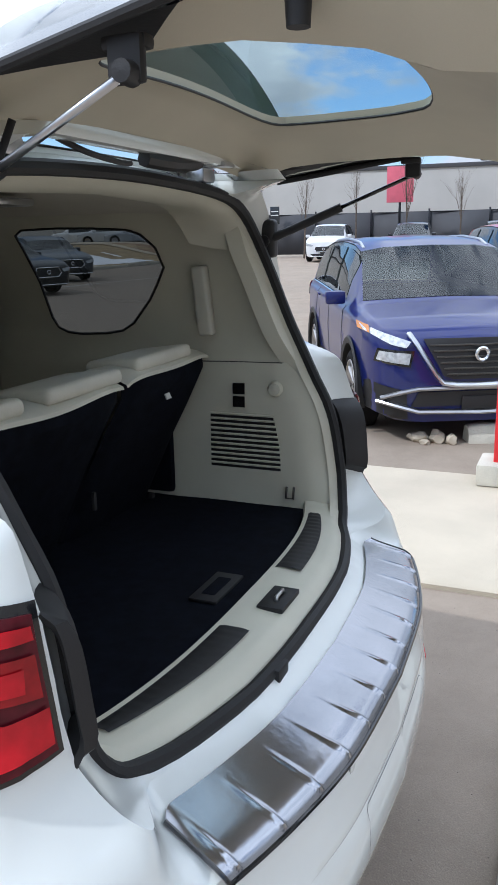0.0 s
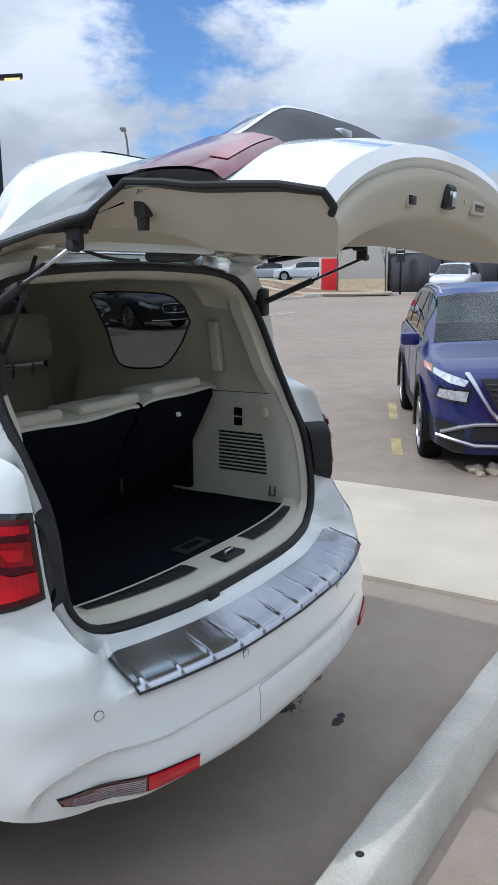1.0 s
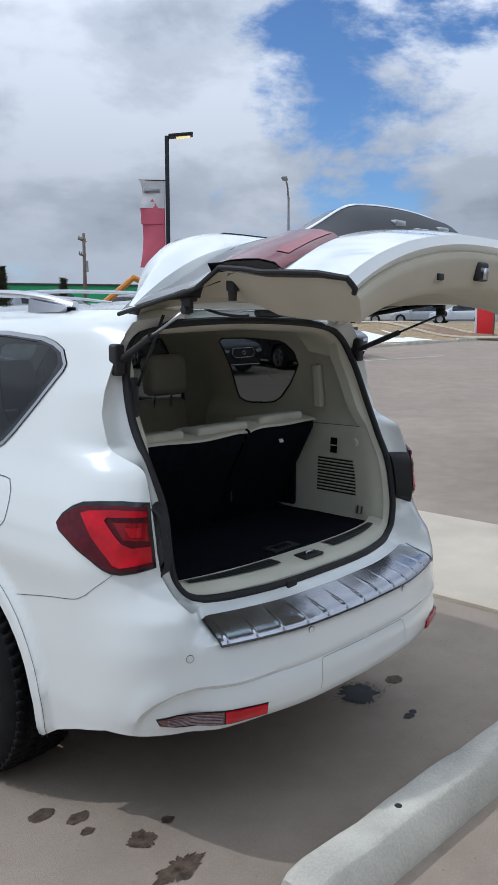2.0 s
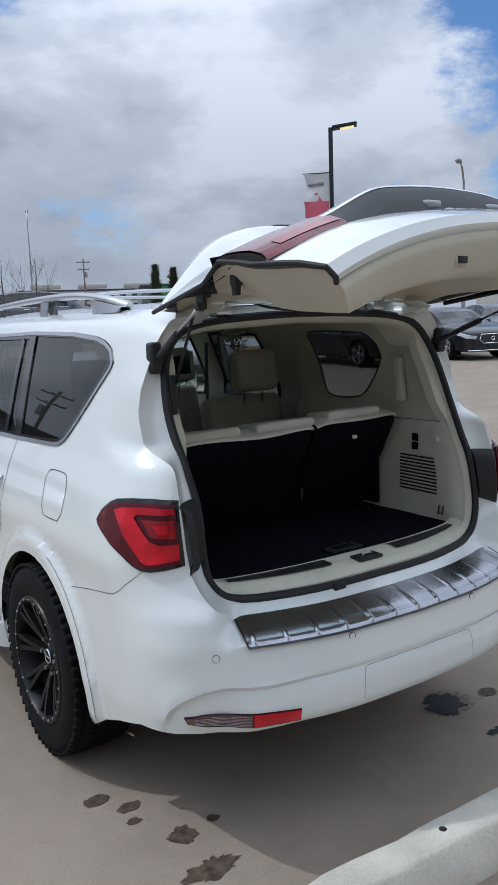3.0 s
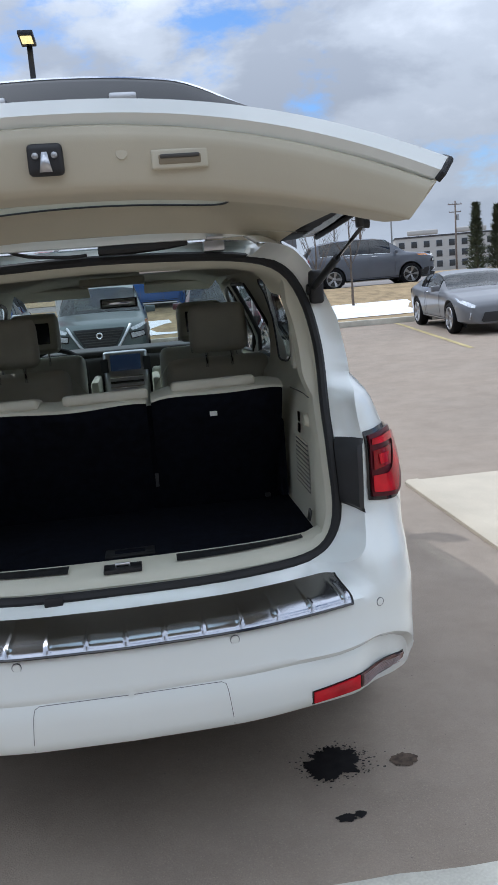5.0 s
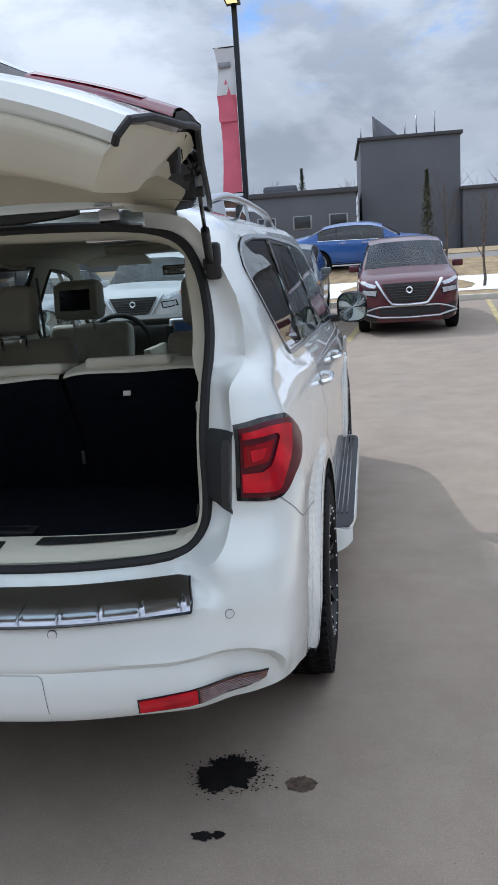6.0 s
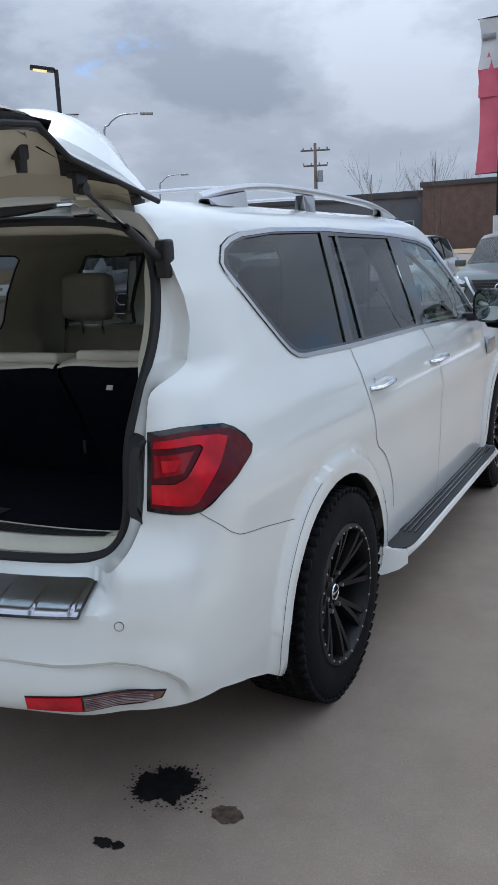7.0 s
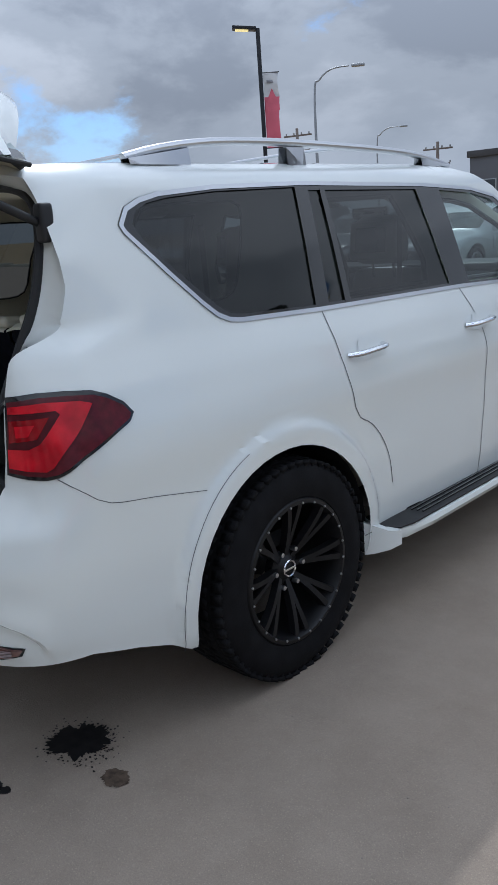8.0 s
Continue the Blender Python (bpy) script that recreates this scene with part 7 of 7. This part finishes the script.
def lamp_post(x, y, h, turn, banner=None, label="dark square lamp post with a lit LED head"):
    z = gz(x, y)
    root = thing("lamp_post", label, "lamp post", pose(x, y, z, 0, 0, turn), "lamp posts")
    part("pole", box((0.13, 0.13, h), (0, 0, h / 2), 0.015), M["dark_metal"], root)
    part("base", revolve([(0, 0.8), (0.25, 0.8), (0.27, 0.78), (0.27, -0.1)], 20, "z"), M["concrete_grey"], root, "round concrete footing")
    arm = part("lamp_head", at(box((0.36, 0.75, 0.10), bevel=0.03), pose(0, 0.42, h + 0.02, 6)), M["dark_metal"], root)
    part("led_panel", at(box((0.26, 0.42, 0.02), bevel=0.004), pose(0, 0.50, h - 0.035, 6)), M["led"], arm, "lit yellowish LED panel")
    if banner:
        way, top, hh, wd = banner
        bn = thing("banner", "pink and white cloth banner hanging on the lamp post", "banner", pose(x, y, z, 0, 0, turn + way))
        cloth = lambda z0, z1: grid(lambda u, v: (0.08 + wd * u * (1 - 0.12 * math.sin(v * 3)), 0.05 * math.sin(v * 5 + u * 2) * u, z0 + (z1 - z0) * v), span(0, 1, 6), span(0, 1, 10))
        part("cloth_white", cloth(top - hh * 0.32, top), M["banner_white"], bn)
        part("cloth_pink", cloth(top - hh, top - hh * 0.32), M["pink"], bn)
        for e in (-0.02, 0.02):
            part("peak", mesh_from([(0.08 + wd * a, e, top - hh * b) for a, b in ((0.05, 0.42), (0.5, 0.21), (0.95, 0.42), (0.95, 0.5), (0.05, 0.5))], [(0, 1, 2, 3, 4)]), M["pink"], bn)
            part("print_bar", box((wd * 0.6, 0.004, hh * 0.04), (0.08 + wd * 0.5, e * 1.5, top - hh * 0.12)), M["grey_bar"], bn)
        for zz in (top, top - hh):
            part("rod", tube([(0, 0, zz), (0.1 + wd, 0, zz)], 0.015, 6), M["dark_metal"], bn)
    return root


lamp_post(14.45, 17.5, 6.9, -132, (-90, 5.6, 2.6, 0.78))
lamp_post(-15.6, 19.9, 7.1, 134, (-90, 5.8, 2.27, 0.5))
flag = lamp_post(-1.87, 19.3, 7.4, 180, (0, 6.45, 3.45, 0.5), "dark lamp post with a pink and white banner beyond the verge")
part("sleeve", revolve([(0.13, 0.9), (0.14, 2.0), (0.0, 2.0)], 16, "z"), M["banner_white"], flag, "white sleeve round the pole")


def street_light(x, y, h, turn, reach=2.2):
    root = thing("street_light", "tall grey curved-arm street light", "street light", pose(x, y, gz(x, y), 0, 0, turn), "street lights")
    pts = [(0, 0, 0), (0, 0, h * 0.82), (0, reach * 0.12, h * 0.93), (0, reach * 0.4, h * 0.99), (0, reach * 0.8, h)]
    part("pole", tube(curve_through(pts, 0.2), [max(0.035, 0.10 - 0.0016 * i) for i in range(len(curve_through(pts, 0.2)))], 8), M["grey_metal"], root)
    part("head", at(box((0.26, 0.65, 0.14), bevel=0.05, seg=3), pose(0, reach, h - 0.01)), M["grey_metal"], root)


street_light(29.3, 25.2, 7.0, 125)
street_light(-23.97, 33.28, 7.4, -55)
street_light(-37.7, 58.9, 7.2, -60)
street_light(16, 62, 10, 20)
street_light(22, 66, 10, -20)


def power_pole(x, y, h, turn=0):
    root = thing("power_pole", "weathered timber power pole with crossarms", "power pole", pose(x, y, gz(x, y), 0, 0, turn), "power poles")
    part("pole", tube([(0, 0, 0), (0, 0, h)], [0.17, 0.11], 8), M["timber_pole"], root)
    for k, z in enumerate((h - 0.5, h - 1.6)):
        arm = part("crossarm", box((2.2 - 0.4 * k, 0.10, 0.12), (0, 0.12, z), 0.01), M["timber_pole"], root)
        for i in range(4):
            part("insulator", revolve([(0, 0.18), (0.05, 0.16), (0.06, 0.05), (0.03, 0.0)], 8, "z", (-0.9 + 0.6 * i, 0.12, z + 0.06)), M["grey_metal"], arm)
    part("transformer", revolve([(0, 0.45), (0.2, 0.42), (0.22, -0.4), (0, -0.42)], 12, "z", (0.35, 0, h - 2.4)), M["grey_metal"], root, "grey pole transformer")


power_pole(34.1, 49.3, 6.7, 40)
power_pole(29.0, 53.7, 4.0, 40)
power_pole(-22.6, 57.4, 8.2, 20)
power_pole(-37.9, 48.7, 6.9, 20)
power_pole(-30.2, 55.8, 5.2, 20)
power_pole(48, 116, 10, 0)
power_pole(26, 90, 8.0, 0)

# ---- plants ----
M["bark"] = mat("grey_brown_bark", (0.11, 0.085, 0.065), 0.95, var=0.3, scale=10, bump=0.5, bscale=40)
M["needle"] = mat("conifer_needles", (0.085, 0.098, 0.055), 0.85, var=0.35, scale=6)
M["twig"] = mat("reddish_twigs", (0.16, 0.09, 0.07), 0.9, var=0.3, scale=6)


def bare_tree(x, y, h, seed, label="leafless young tree on the verge", material="bark", spread=0.5, depth=4, trunk=0.04):
    rnd = random.Random(seed)
    z = gz(x, y)
    root = thing("bare_tree", label, "tree", pose(x, y, z), "bare trees")
    tips = []
    lead = [Vector((0, 0, 0))]
    for i in range(8):
        lead.append(lead[-1] + Vector((rnd.uniform(-0.03, 0.03), rnd.uniform(-0.03, 0.03), h / 8)))
    part("trunk", tube(lead, [trunk * (1 - 0.85 * i / 8) + 0.004 for i in range(9)], 7), M["bark"], root)
    segs = []
    def grow(p, d, l, r, k):
        q = p + d * l * 0.5 + Vector((rnd.uniform(-1, 1), rnd.uniform(-1, 1), 0.4)) * l * 0.06
        e = p + d * l + Vector((0, 0, 0.08)) * l
        segs.append(tube([p, q, e], [r, r * 0.75, r * 0.5], 4))
        if k:
            for _ in range(rnd.randint(2, 3)):
                dd = (d + Vector((rnd.uniform(-1, 1), rnd.uniform(-1, 1), rnd.uniform(-0.2, 0.8))) * 0.55).normalized()
                grow(p.lerp(e, rnd.uniform(0.45, 1.0)), dd, l * rnd.uniform(0.5, 0.75), r * 0.55, k - 1)
    for i in range(14):
        t = rnd.uniform(0.3, 0.98)
        p = lead[min(7, int(t * 8))].lerp(lead[min(8, int(t * 8) + 1)], t * 8 % 1)
        a = rnd.uniform(0, 6.28)
        d = Vector((math.cos(a) * spread, math.sin(a) * spread, 1)).normalized()
        grow(p, d, h * (1.05 - t) * rnd.uniform(0.35, 0.6) + 0.15, trunk * 0.35 * (1.1 - t), depth - 2)
    part("crown", merged(segs), M[material], root, "bare twigs")
    return root


def conifer(x, y, h, w, seed):
    rnd = random.Random(seed)
    root = thing("conifer", "narrow dusty green conifer on the snowy verge", "tree", pose(x, y, gz(x, y)), "conifers")
    part("trunk", tube([(0, 0, 0), (0, 0, h)], [0.06, 0.008], 7), M["bark"], root)
    verts, faces = [], []
    for i in range(2000):
        t = rnd.random() ** 0.8
        z = 0.15 + t * (h - 0.15)
        rr = w * (1 - t) ** 1.1 * (0.55 + 0.45 * math.sin(z * 9 + rnd.uniform(-0.6, 0.6)) ** 2) * rnd.uniform(0.35, 1.05) + 0.03
        a = rnd.uniform(0, 6.28)
        p = Vector((rr * math.cos(a), rr * math.sin(a), z))
        out = Vector((math.cos(a), math.sin(a), rnd.uniform(0.2, 1.0))).normalized()
        l, side = rnd.uniform(0.08, 0.17), Vector((-math.sin(a), math.cos(a), rnd.uniform(-0.5, 0.5))) * rnd.uniform(0.02, 0.04)
        n = len(verts)
        verts += [p - out * l * 0.3, p + side, p + out * l, p - side]
        faces.append((n, n + 1, n + 2, n + 3))
    part("crown", mesh_from(verts, faces), M["needle"], root, "dense needle sprays")


conifer(12.2, 19.9, 2.6, 0.62, 1)
conifer(10.1, 21.0, 2.9, 0.6, 2)
conifer(10.85, 21.2, 2.8, 0.65, 3)
conifer(4.6, 47, 4.5, 0.7, 5)
conifer(-3.5, 60, 6.5, 1.2, 6)
for i, (x, y, h) in enumerate([(5.3, 21.3, 2.9), (6.5, 21.7, 2.8), (4.2, 20.6, 2.6), (-5.5, 20.5, 3.2), (-4.0, 21.5, 3.4), (3.4, 22.6, 2.6)]):
    bare_tree(x, y, h, 20 + i)
bare_tree(-3.4, 19.4, 2.7, 33, "bushy leafless tree with reddish twigs", "twig", 0.9, 5, 0.05)
for i in range(9):
    bare_tree(38.6 + (i % 2) * 0.6, 18.5 - i * 2.6, 4.2 + 0.6 * math.sin(i * 2.1), 50 + i, "leafless sapling along the fence", "bark", 0.25, 4, 0.05)
for i in range(6):
    bare_tree(-15 + 3.0 * i, 60 + (i % 3), 4.6 + (i % 2) * 0.8, 70 + i, "leafless tree before the low building", "twig", 0.6, 4, 0.09)

# ---- buildings, fence, signs ----
M["green_wall"] = mat("bright_green_cladding", (0.03, 0.36, 0.14), 0.55, var=0.06, scale=0.6)
M["green_dark"] = mat("grey_green_cladding", (0.13, 0.17, 0.16), 0.6, var=0.08, scale=0.6)
M["tan_wall"] = mat("tan_panel", (0.45, 0.29, 0.17), 0.8, var=0.08)
M["brick"] = mat("brown_brickwork", (0.13, 0.085, 0.07), 0.9, var=0.2, scale=2.0, bump=0.4, bscale=20)
M["grey_wall"] = mat("grey_cladding", (0.105, 0.11, 0.125), 0.7, var=0.08, scale=0.5)
M["pale_wall"] = mat("pale_render", (0.42, 0.41, 0.39), 0.8, var=0.06, scale=0.3)
M["dark_glass"] = mat("dark_window_glass", (0.03, 0.035, 0.04), 0.12, spec=0.6)
M["roof_dark"] = mat("dark_roof", (0.06, 0.06, 0.065), 0.8)
M["fence_mesh"] = mat("dark_screen_mesh", (0.07, 0.072, 0.08), 0.8, var=0.12, scale=0.7)


def building(name, label, x, y, w, d, h, turn, wall, roof=0.3, rows=(), parapet=0.0, cols=0, base=None):
    z = gz(x, y)
    root = thing(name, label, "building", pose(x, y, z - 0.2, 0, 0, turn))
    part("wall", box((w, d, h), (0, 0, h / 2), 0.03), wall, root)
    part("roof", box((w + 0.3, d + 0.3, roof), (0, 0, h + roof / 2 - 0.02), 0.04), M["roof_dark"], root)
    if base:
        part("base_panel", box((w * 0.7, 0.08, h * 0.42), (-w * 0.1, -d / 2 - 0.04, h * 0.21), 0.01), base, root)
    for zz, wh in rows:
        for i in range(cols):
            xx = -w / 2 + w * (i + 0.5) / cols
            win = part("window", box((w / cols * 0.45, 0.06, wh), (xx, -d / 2 - 0.01, zz), 0.01), M["dark_glass"], root)
            part("frame", box((w / cols * 0.53, 0.05, wh * 1.12), (xx, -d / 2 + 0.0, zz), 0.01), M["grey_metal"], win)
    return root


gb = building("green_building", "low building with bright green cladding and tan panels", 38.2, 57.0, 16, 9, 3.25, -30, M["green_wall"], 0.15, base=M["tan_wall"])
building("grey_green_building", "long grey-green metal shed", 42.0, 70, 14, 12, 3.6, -25, M["green_dark"], 0.25)
ho = building("hotel", "three-storey pale hotel far off", 101, 238, 44, 16, 10.2, -15, M["pale_wall"], 0.5, [(2.2, 1.8), (5.2, 1.8), (8.2, 1.8)], cols=12)
for i, xx in enumerate((-14, 0, 14)):
    part("gable", box((9, 1.2, 1.5), (xx, -8, 11.6), 0.5, 3), M["pale_wall"], ho)
br = building("brick_building", "low brown brick building with a dark flat roof", -9.2, 53, 6.0, 8, 4.0, 3, M["brick"], 0.3)
gw = building("grey_building", "low grey building with dark band windows", -2.9, 53, 6.6, 8, 4.0, 2, M["grey_wall"], 0.3, [(2.4, 0.7)], cols=3)
part("roof_unit", box((2.2, 1.6, 0.7), (-1.5, 0, 4.6), 0.2), M["grey_wall"], gw, "rounded rooftop unit")
tb = building("tall_grey_building", "tall plain grey clad building with roof aerials", 3.7, 55.5, 6.0, 10, 7.0, 2, M["grey_wall"], 0.2)
part("parapet_fin", mesh_from([(-2.2, -4.9, 7.1), (-0.6, -4.9, 7.1), (-2.2, -4.9, 8.4), (-2.2, -4.6, 7.1), (-0.6, -4.6, 7.1), (-2.2, -4.6, 8.4)], [(0, 1, 2), (3, 5, 4), (0, 2, 5, 3), (1, 4, 5, 2)]), M["grey_wall"], tb)
for xx in (-2.9, -0.2, 0.5, 1.6):
    part("aerial", tube([(xx, -4, 7.1), (xx, -4, 8.2 + 0.3 * math.sin(xx * 5))], 0.05, 6), M["grey_metal"], tb, "roof aerial")
building("grey_annex", "low grey annex beside the tall building", 8.6, 54, 3.6, 8, 3.7, 2, M["grey_wall"], 0.2)
building("dark_building", "long low dark building beyond the street", -18.3, 53, 11.5, 8, 3.5, 6, M["grey_wall"], 0.4, [(1.6, 0.9)], cols=5)
building("white_building", "long pale industrial building behind the fence", 92, 24, 12, 90, 7.5, 6, M["pale_wall"], 0.4)
building("office_block", "pale office building far across the lot", 110, 66, 22, 26, 11, 20, M["pale_wall"], 0.4, [(2.4, 1.6), (5.6, 1.6), (8.8, 1.6)], cols=6)
# added building behind the camera path, out of view; only its bounce and reflections count
shed = building("unseen_wall", "plain grey building added behind the walker, out of view", 1.0, -15.5, 44, 8, 6.5, 180, M["pale_wall"], 0.4, [(1.9, 2.6)], cols=9)

fence = thing("fence", "tall dark screened fence along the lot edge", "fence", kind="")
for i in range(17):
    y0 = 16.5 - i * 3.0
    x0 = 41.0 + i * 0.18
    z0 = gz(x0, y0)
    part("post", tube([(x0, y0, z0 - 0.1), (x0, y0, z0 + 2.35)], 0.05, 8), M["dark_metal"], fence)
    part("screen", box((0.03, 2.96, 2.1), (x0 + 0.09, y0 - 1.5, z0 + 1.15)), M["fence_mesh"], fence)
    part("rail", tube([(x0, y0, z0 + 2.2), (x0 + 0.18, y0 - 3.0, gz(x0 + 0.18, y0 - 3.0) + 2.2)], 0.03, 6), M["dark_metal"], fence)


def sign(x, y, z, w, h, material, label, turn, bars=(), post=True):
    zg = gz(x, y)
    root = thing("sign", label, "sign", pose(x, y, zg, 0, 0, turn))
    if post:
        part("post", tube([(0, 0.06, 0), (0, 0.06, z + h / 2)], 0.06, 8), M["dark_metal"], root)
    part("board", box((w, 0.08, h), (0, 0, z), 0.02), material, root)
    for bx, bz, bw, bh, bm_ in bars:
        part("bar", box((bw, 0.02, bh), (bx, -0.05, z + bz), 0.004), bm_, root)


M["sign_blue"] = mat("blue_sign", (0.05, 0.16, 0.55), 0.4)
M["sign_orange"] = mat("orange_sign", (0.75, 0.28, 0.06), 0.4)
sign(39.8, 2.6, 3.2, 0.95, 1.35, M["sign_blue"], "blue sign board with a white mark over an orange strip", -85, [(0, 0.0, 0.45, 0.3, M["banner_white"]), (0, -0.85, 0.95, 0.32, M["sign_orange"])])
sign(40.6, -2.2, 3.3, 1.6, 0.9, M["banner_white"], "white sign board with a blue oval mark", -85, [(0, 0, 1.0, 0.4, M["sign_blue"])])
sign(39.5, 8.6, 3.5, 1.3, 1.7, M["pink"], "red hanging banner on a dark post", -80)
sign(40.5, 15.6, 2.2, 0.5, 0.9, M["dark_glass"], "small dark sign board on a post", -80, [(0, 0.2, 0.4, 0.05, M["banner_white"]), (0, 0.0, 0.4, 0.05, M["banner_white"])])
booth = thing("red_cabinet", "red and white cabinet on the planted island", "cabinet", pose(39.3, 19.3, gz(39.3, 19.3) + 0.1, 0, 0, -70))
part("body", box((0.9, 0.6, 1.9), (0, 0, 0.95), 0.03), M["red_paint"], booth)
part("side_panel", box((0.12, 0.62, 1.92), (-0.5, 0, 0.96), 0.02), M["banner_white"], booth)
isl = thing("island", "kerbed island with bare brown soil", "island", kind="structure")
M["soil"] = mat("bare_brown_soil", (0.22, 0.14, 0.085), 0.95, var=0.25, scale=3, bump=0.6, bscale=20)
def island_pt(t, k):
    a = 2 * math.pi * t
    r = [1.0, 1.0, 0.97, 0.0][int(k)]
    x, y = 38.8 + 2.0 * r * math.cos(a) - 0.0, 21.5 + 6.0 * r * math.sin(a)
    return (x, y, gz(x, y) + [0, 0.14, 0.15, 0.16][int(k)])
part("soil", grid(island_pt, span(0, 1, 40), [1, 2, 3]), M["soil"], isl)
part("kerb_ring", tube([island_pt(t, 1) for t in span(0, 1, 40)[:-1]], 0.10, 6, True), M["concrete"], isl)

# sales banner with readable words, beside the black saloon car
def words(text, size, at_m, material, parent):
    cu = bpy.data.curves.new("text", "FONT")
    cu.body, cu.size, cu.extrude, cu.align_x = text, size, 0.004, "CENTER"
    tmp = bpy.data.objects.new("text", cu)
    scene.collection.objects.link(tmp)
    me = bpy.data.meshes.new_from_object(tmp.evaluated_get(bpy.context.evaluated_depsgraph_get()))
    bpy.data.objects.remove(tmp)
    me.materials.clear()
    me.materials.append(material)
    ob = new("lettering", me)
    ob.parent = parent
    ob.matrix_basis = at_m
    return ob


sb = thing("sales_banner", "white upright banner reading SALES EVENT in blue", "banner", pose(17.6, 20.6, gz(17.6, 20.6), 0, 0, -42))
part("cloth", grid(lambda u, v: (-0.45 + 0.9 * u, 0.03 * math.sin(3 * v), 0.5 + 2.9 * v), span(0, 1, 6), span(0, 1, 14)), M["banner_white"], sb)
part("pole", tube([(-0.48, 0.02, 0), (-0.48, 0.02, 3.5)], 0.025, 8), M["grey_metal"], sb)
words("SALES", 0.30, pose(0.0, -0.06, 2.05, 90), M["navy"], sb)
words("EVENT", 0.30, pose(0.0, -0.06, 1.62, 90), M["navy"], sb)
part("print_bar", box((0.6, 0.01, 0.10), (0, -0.05, 2.55)), M["grey_bar"], sb)

# orange loader behind the black cars
M["orange"] = mat("orange_machine_paint", (0.55, 0.22, 0.02), 0.4, var=0.1)
ld = thing("loader", "orange construction loader standing behind the cars", "loader", stand(24.5, 27.5, 60))
part("body", box((1.9, 3.6, 1.0), (0, 0, 1.25), 0.15, 3), M["orange"], ld)
cabn = part("cab", box((1.4, 1.3, 1.2), (0, -0.6, 2.2), 0.12, 3), M["orange"], ld)
part("cab_window", box((1.42, 0.9, 0.7), (0, -0.6, 2.3), 0.05), M["dark_glass"], cabn)
part("boom", tube([(0.3, 0.9, 1.6), (0.3, 2.6, 2.4), (0.3, 4.0, 1.2)], 0.16, 8), M["orange"], ld)
for sx in (-1, 1):
    for yy in (-1.2, 1.2):
        part("tyre", revolve([(0.2, -0.2), (0.6, -0.2), (0.65, -0.15), (0.65, 0.15), (0.6, 0.2), (0.2, 0.2)], 24, "x", (sx * 0.95, yy, 0.65)), M["tyre"], ld)
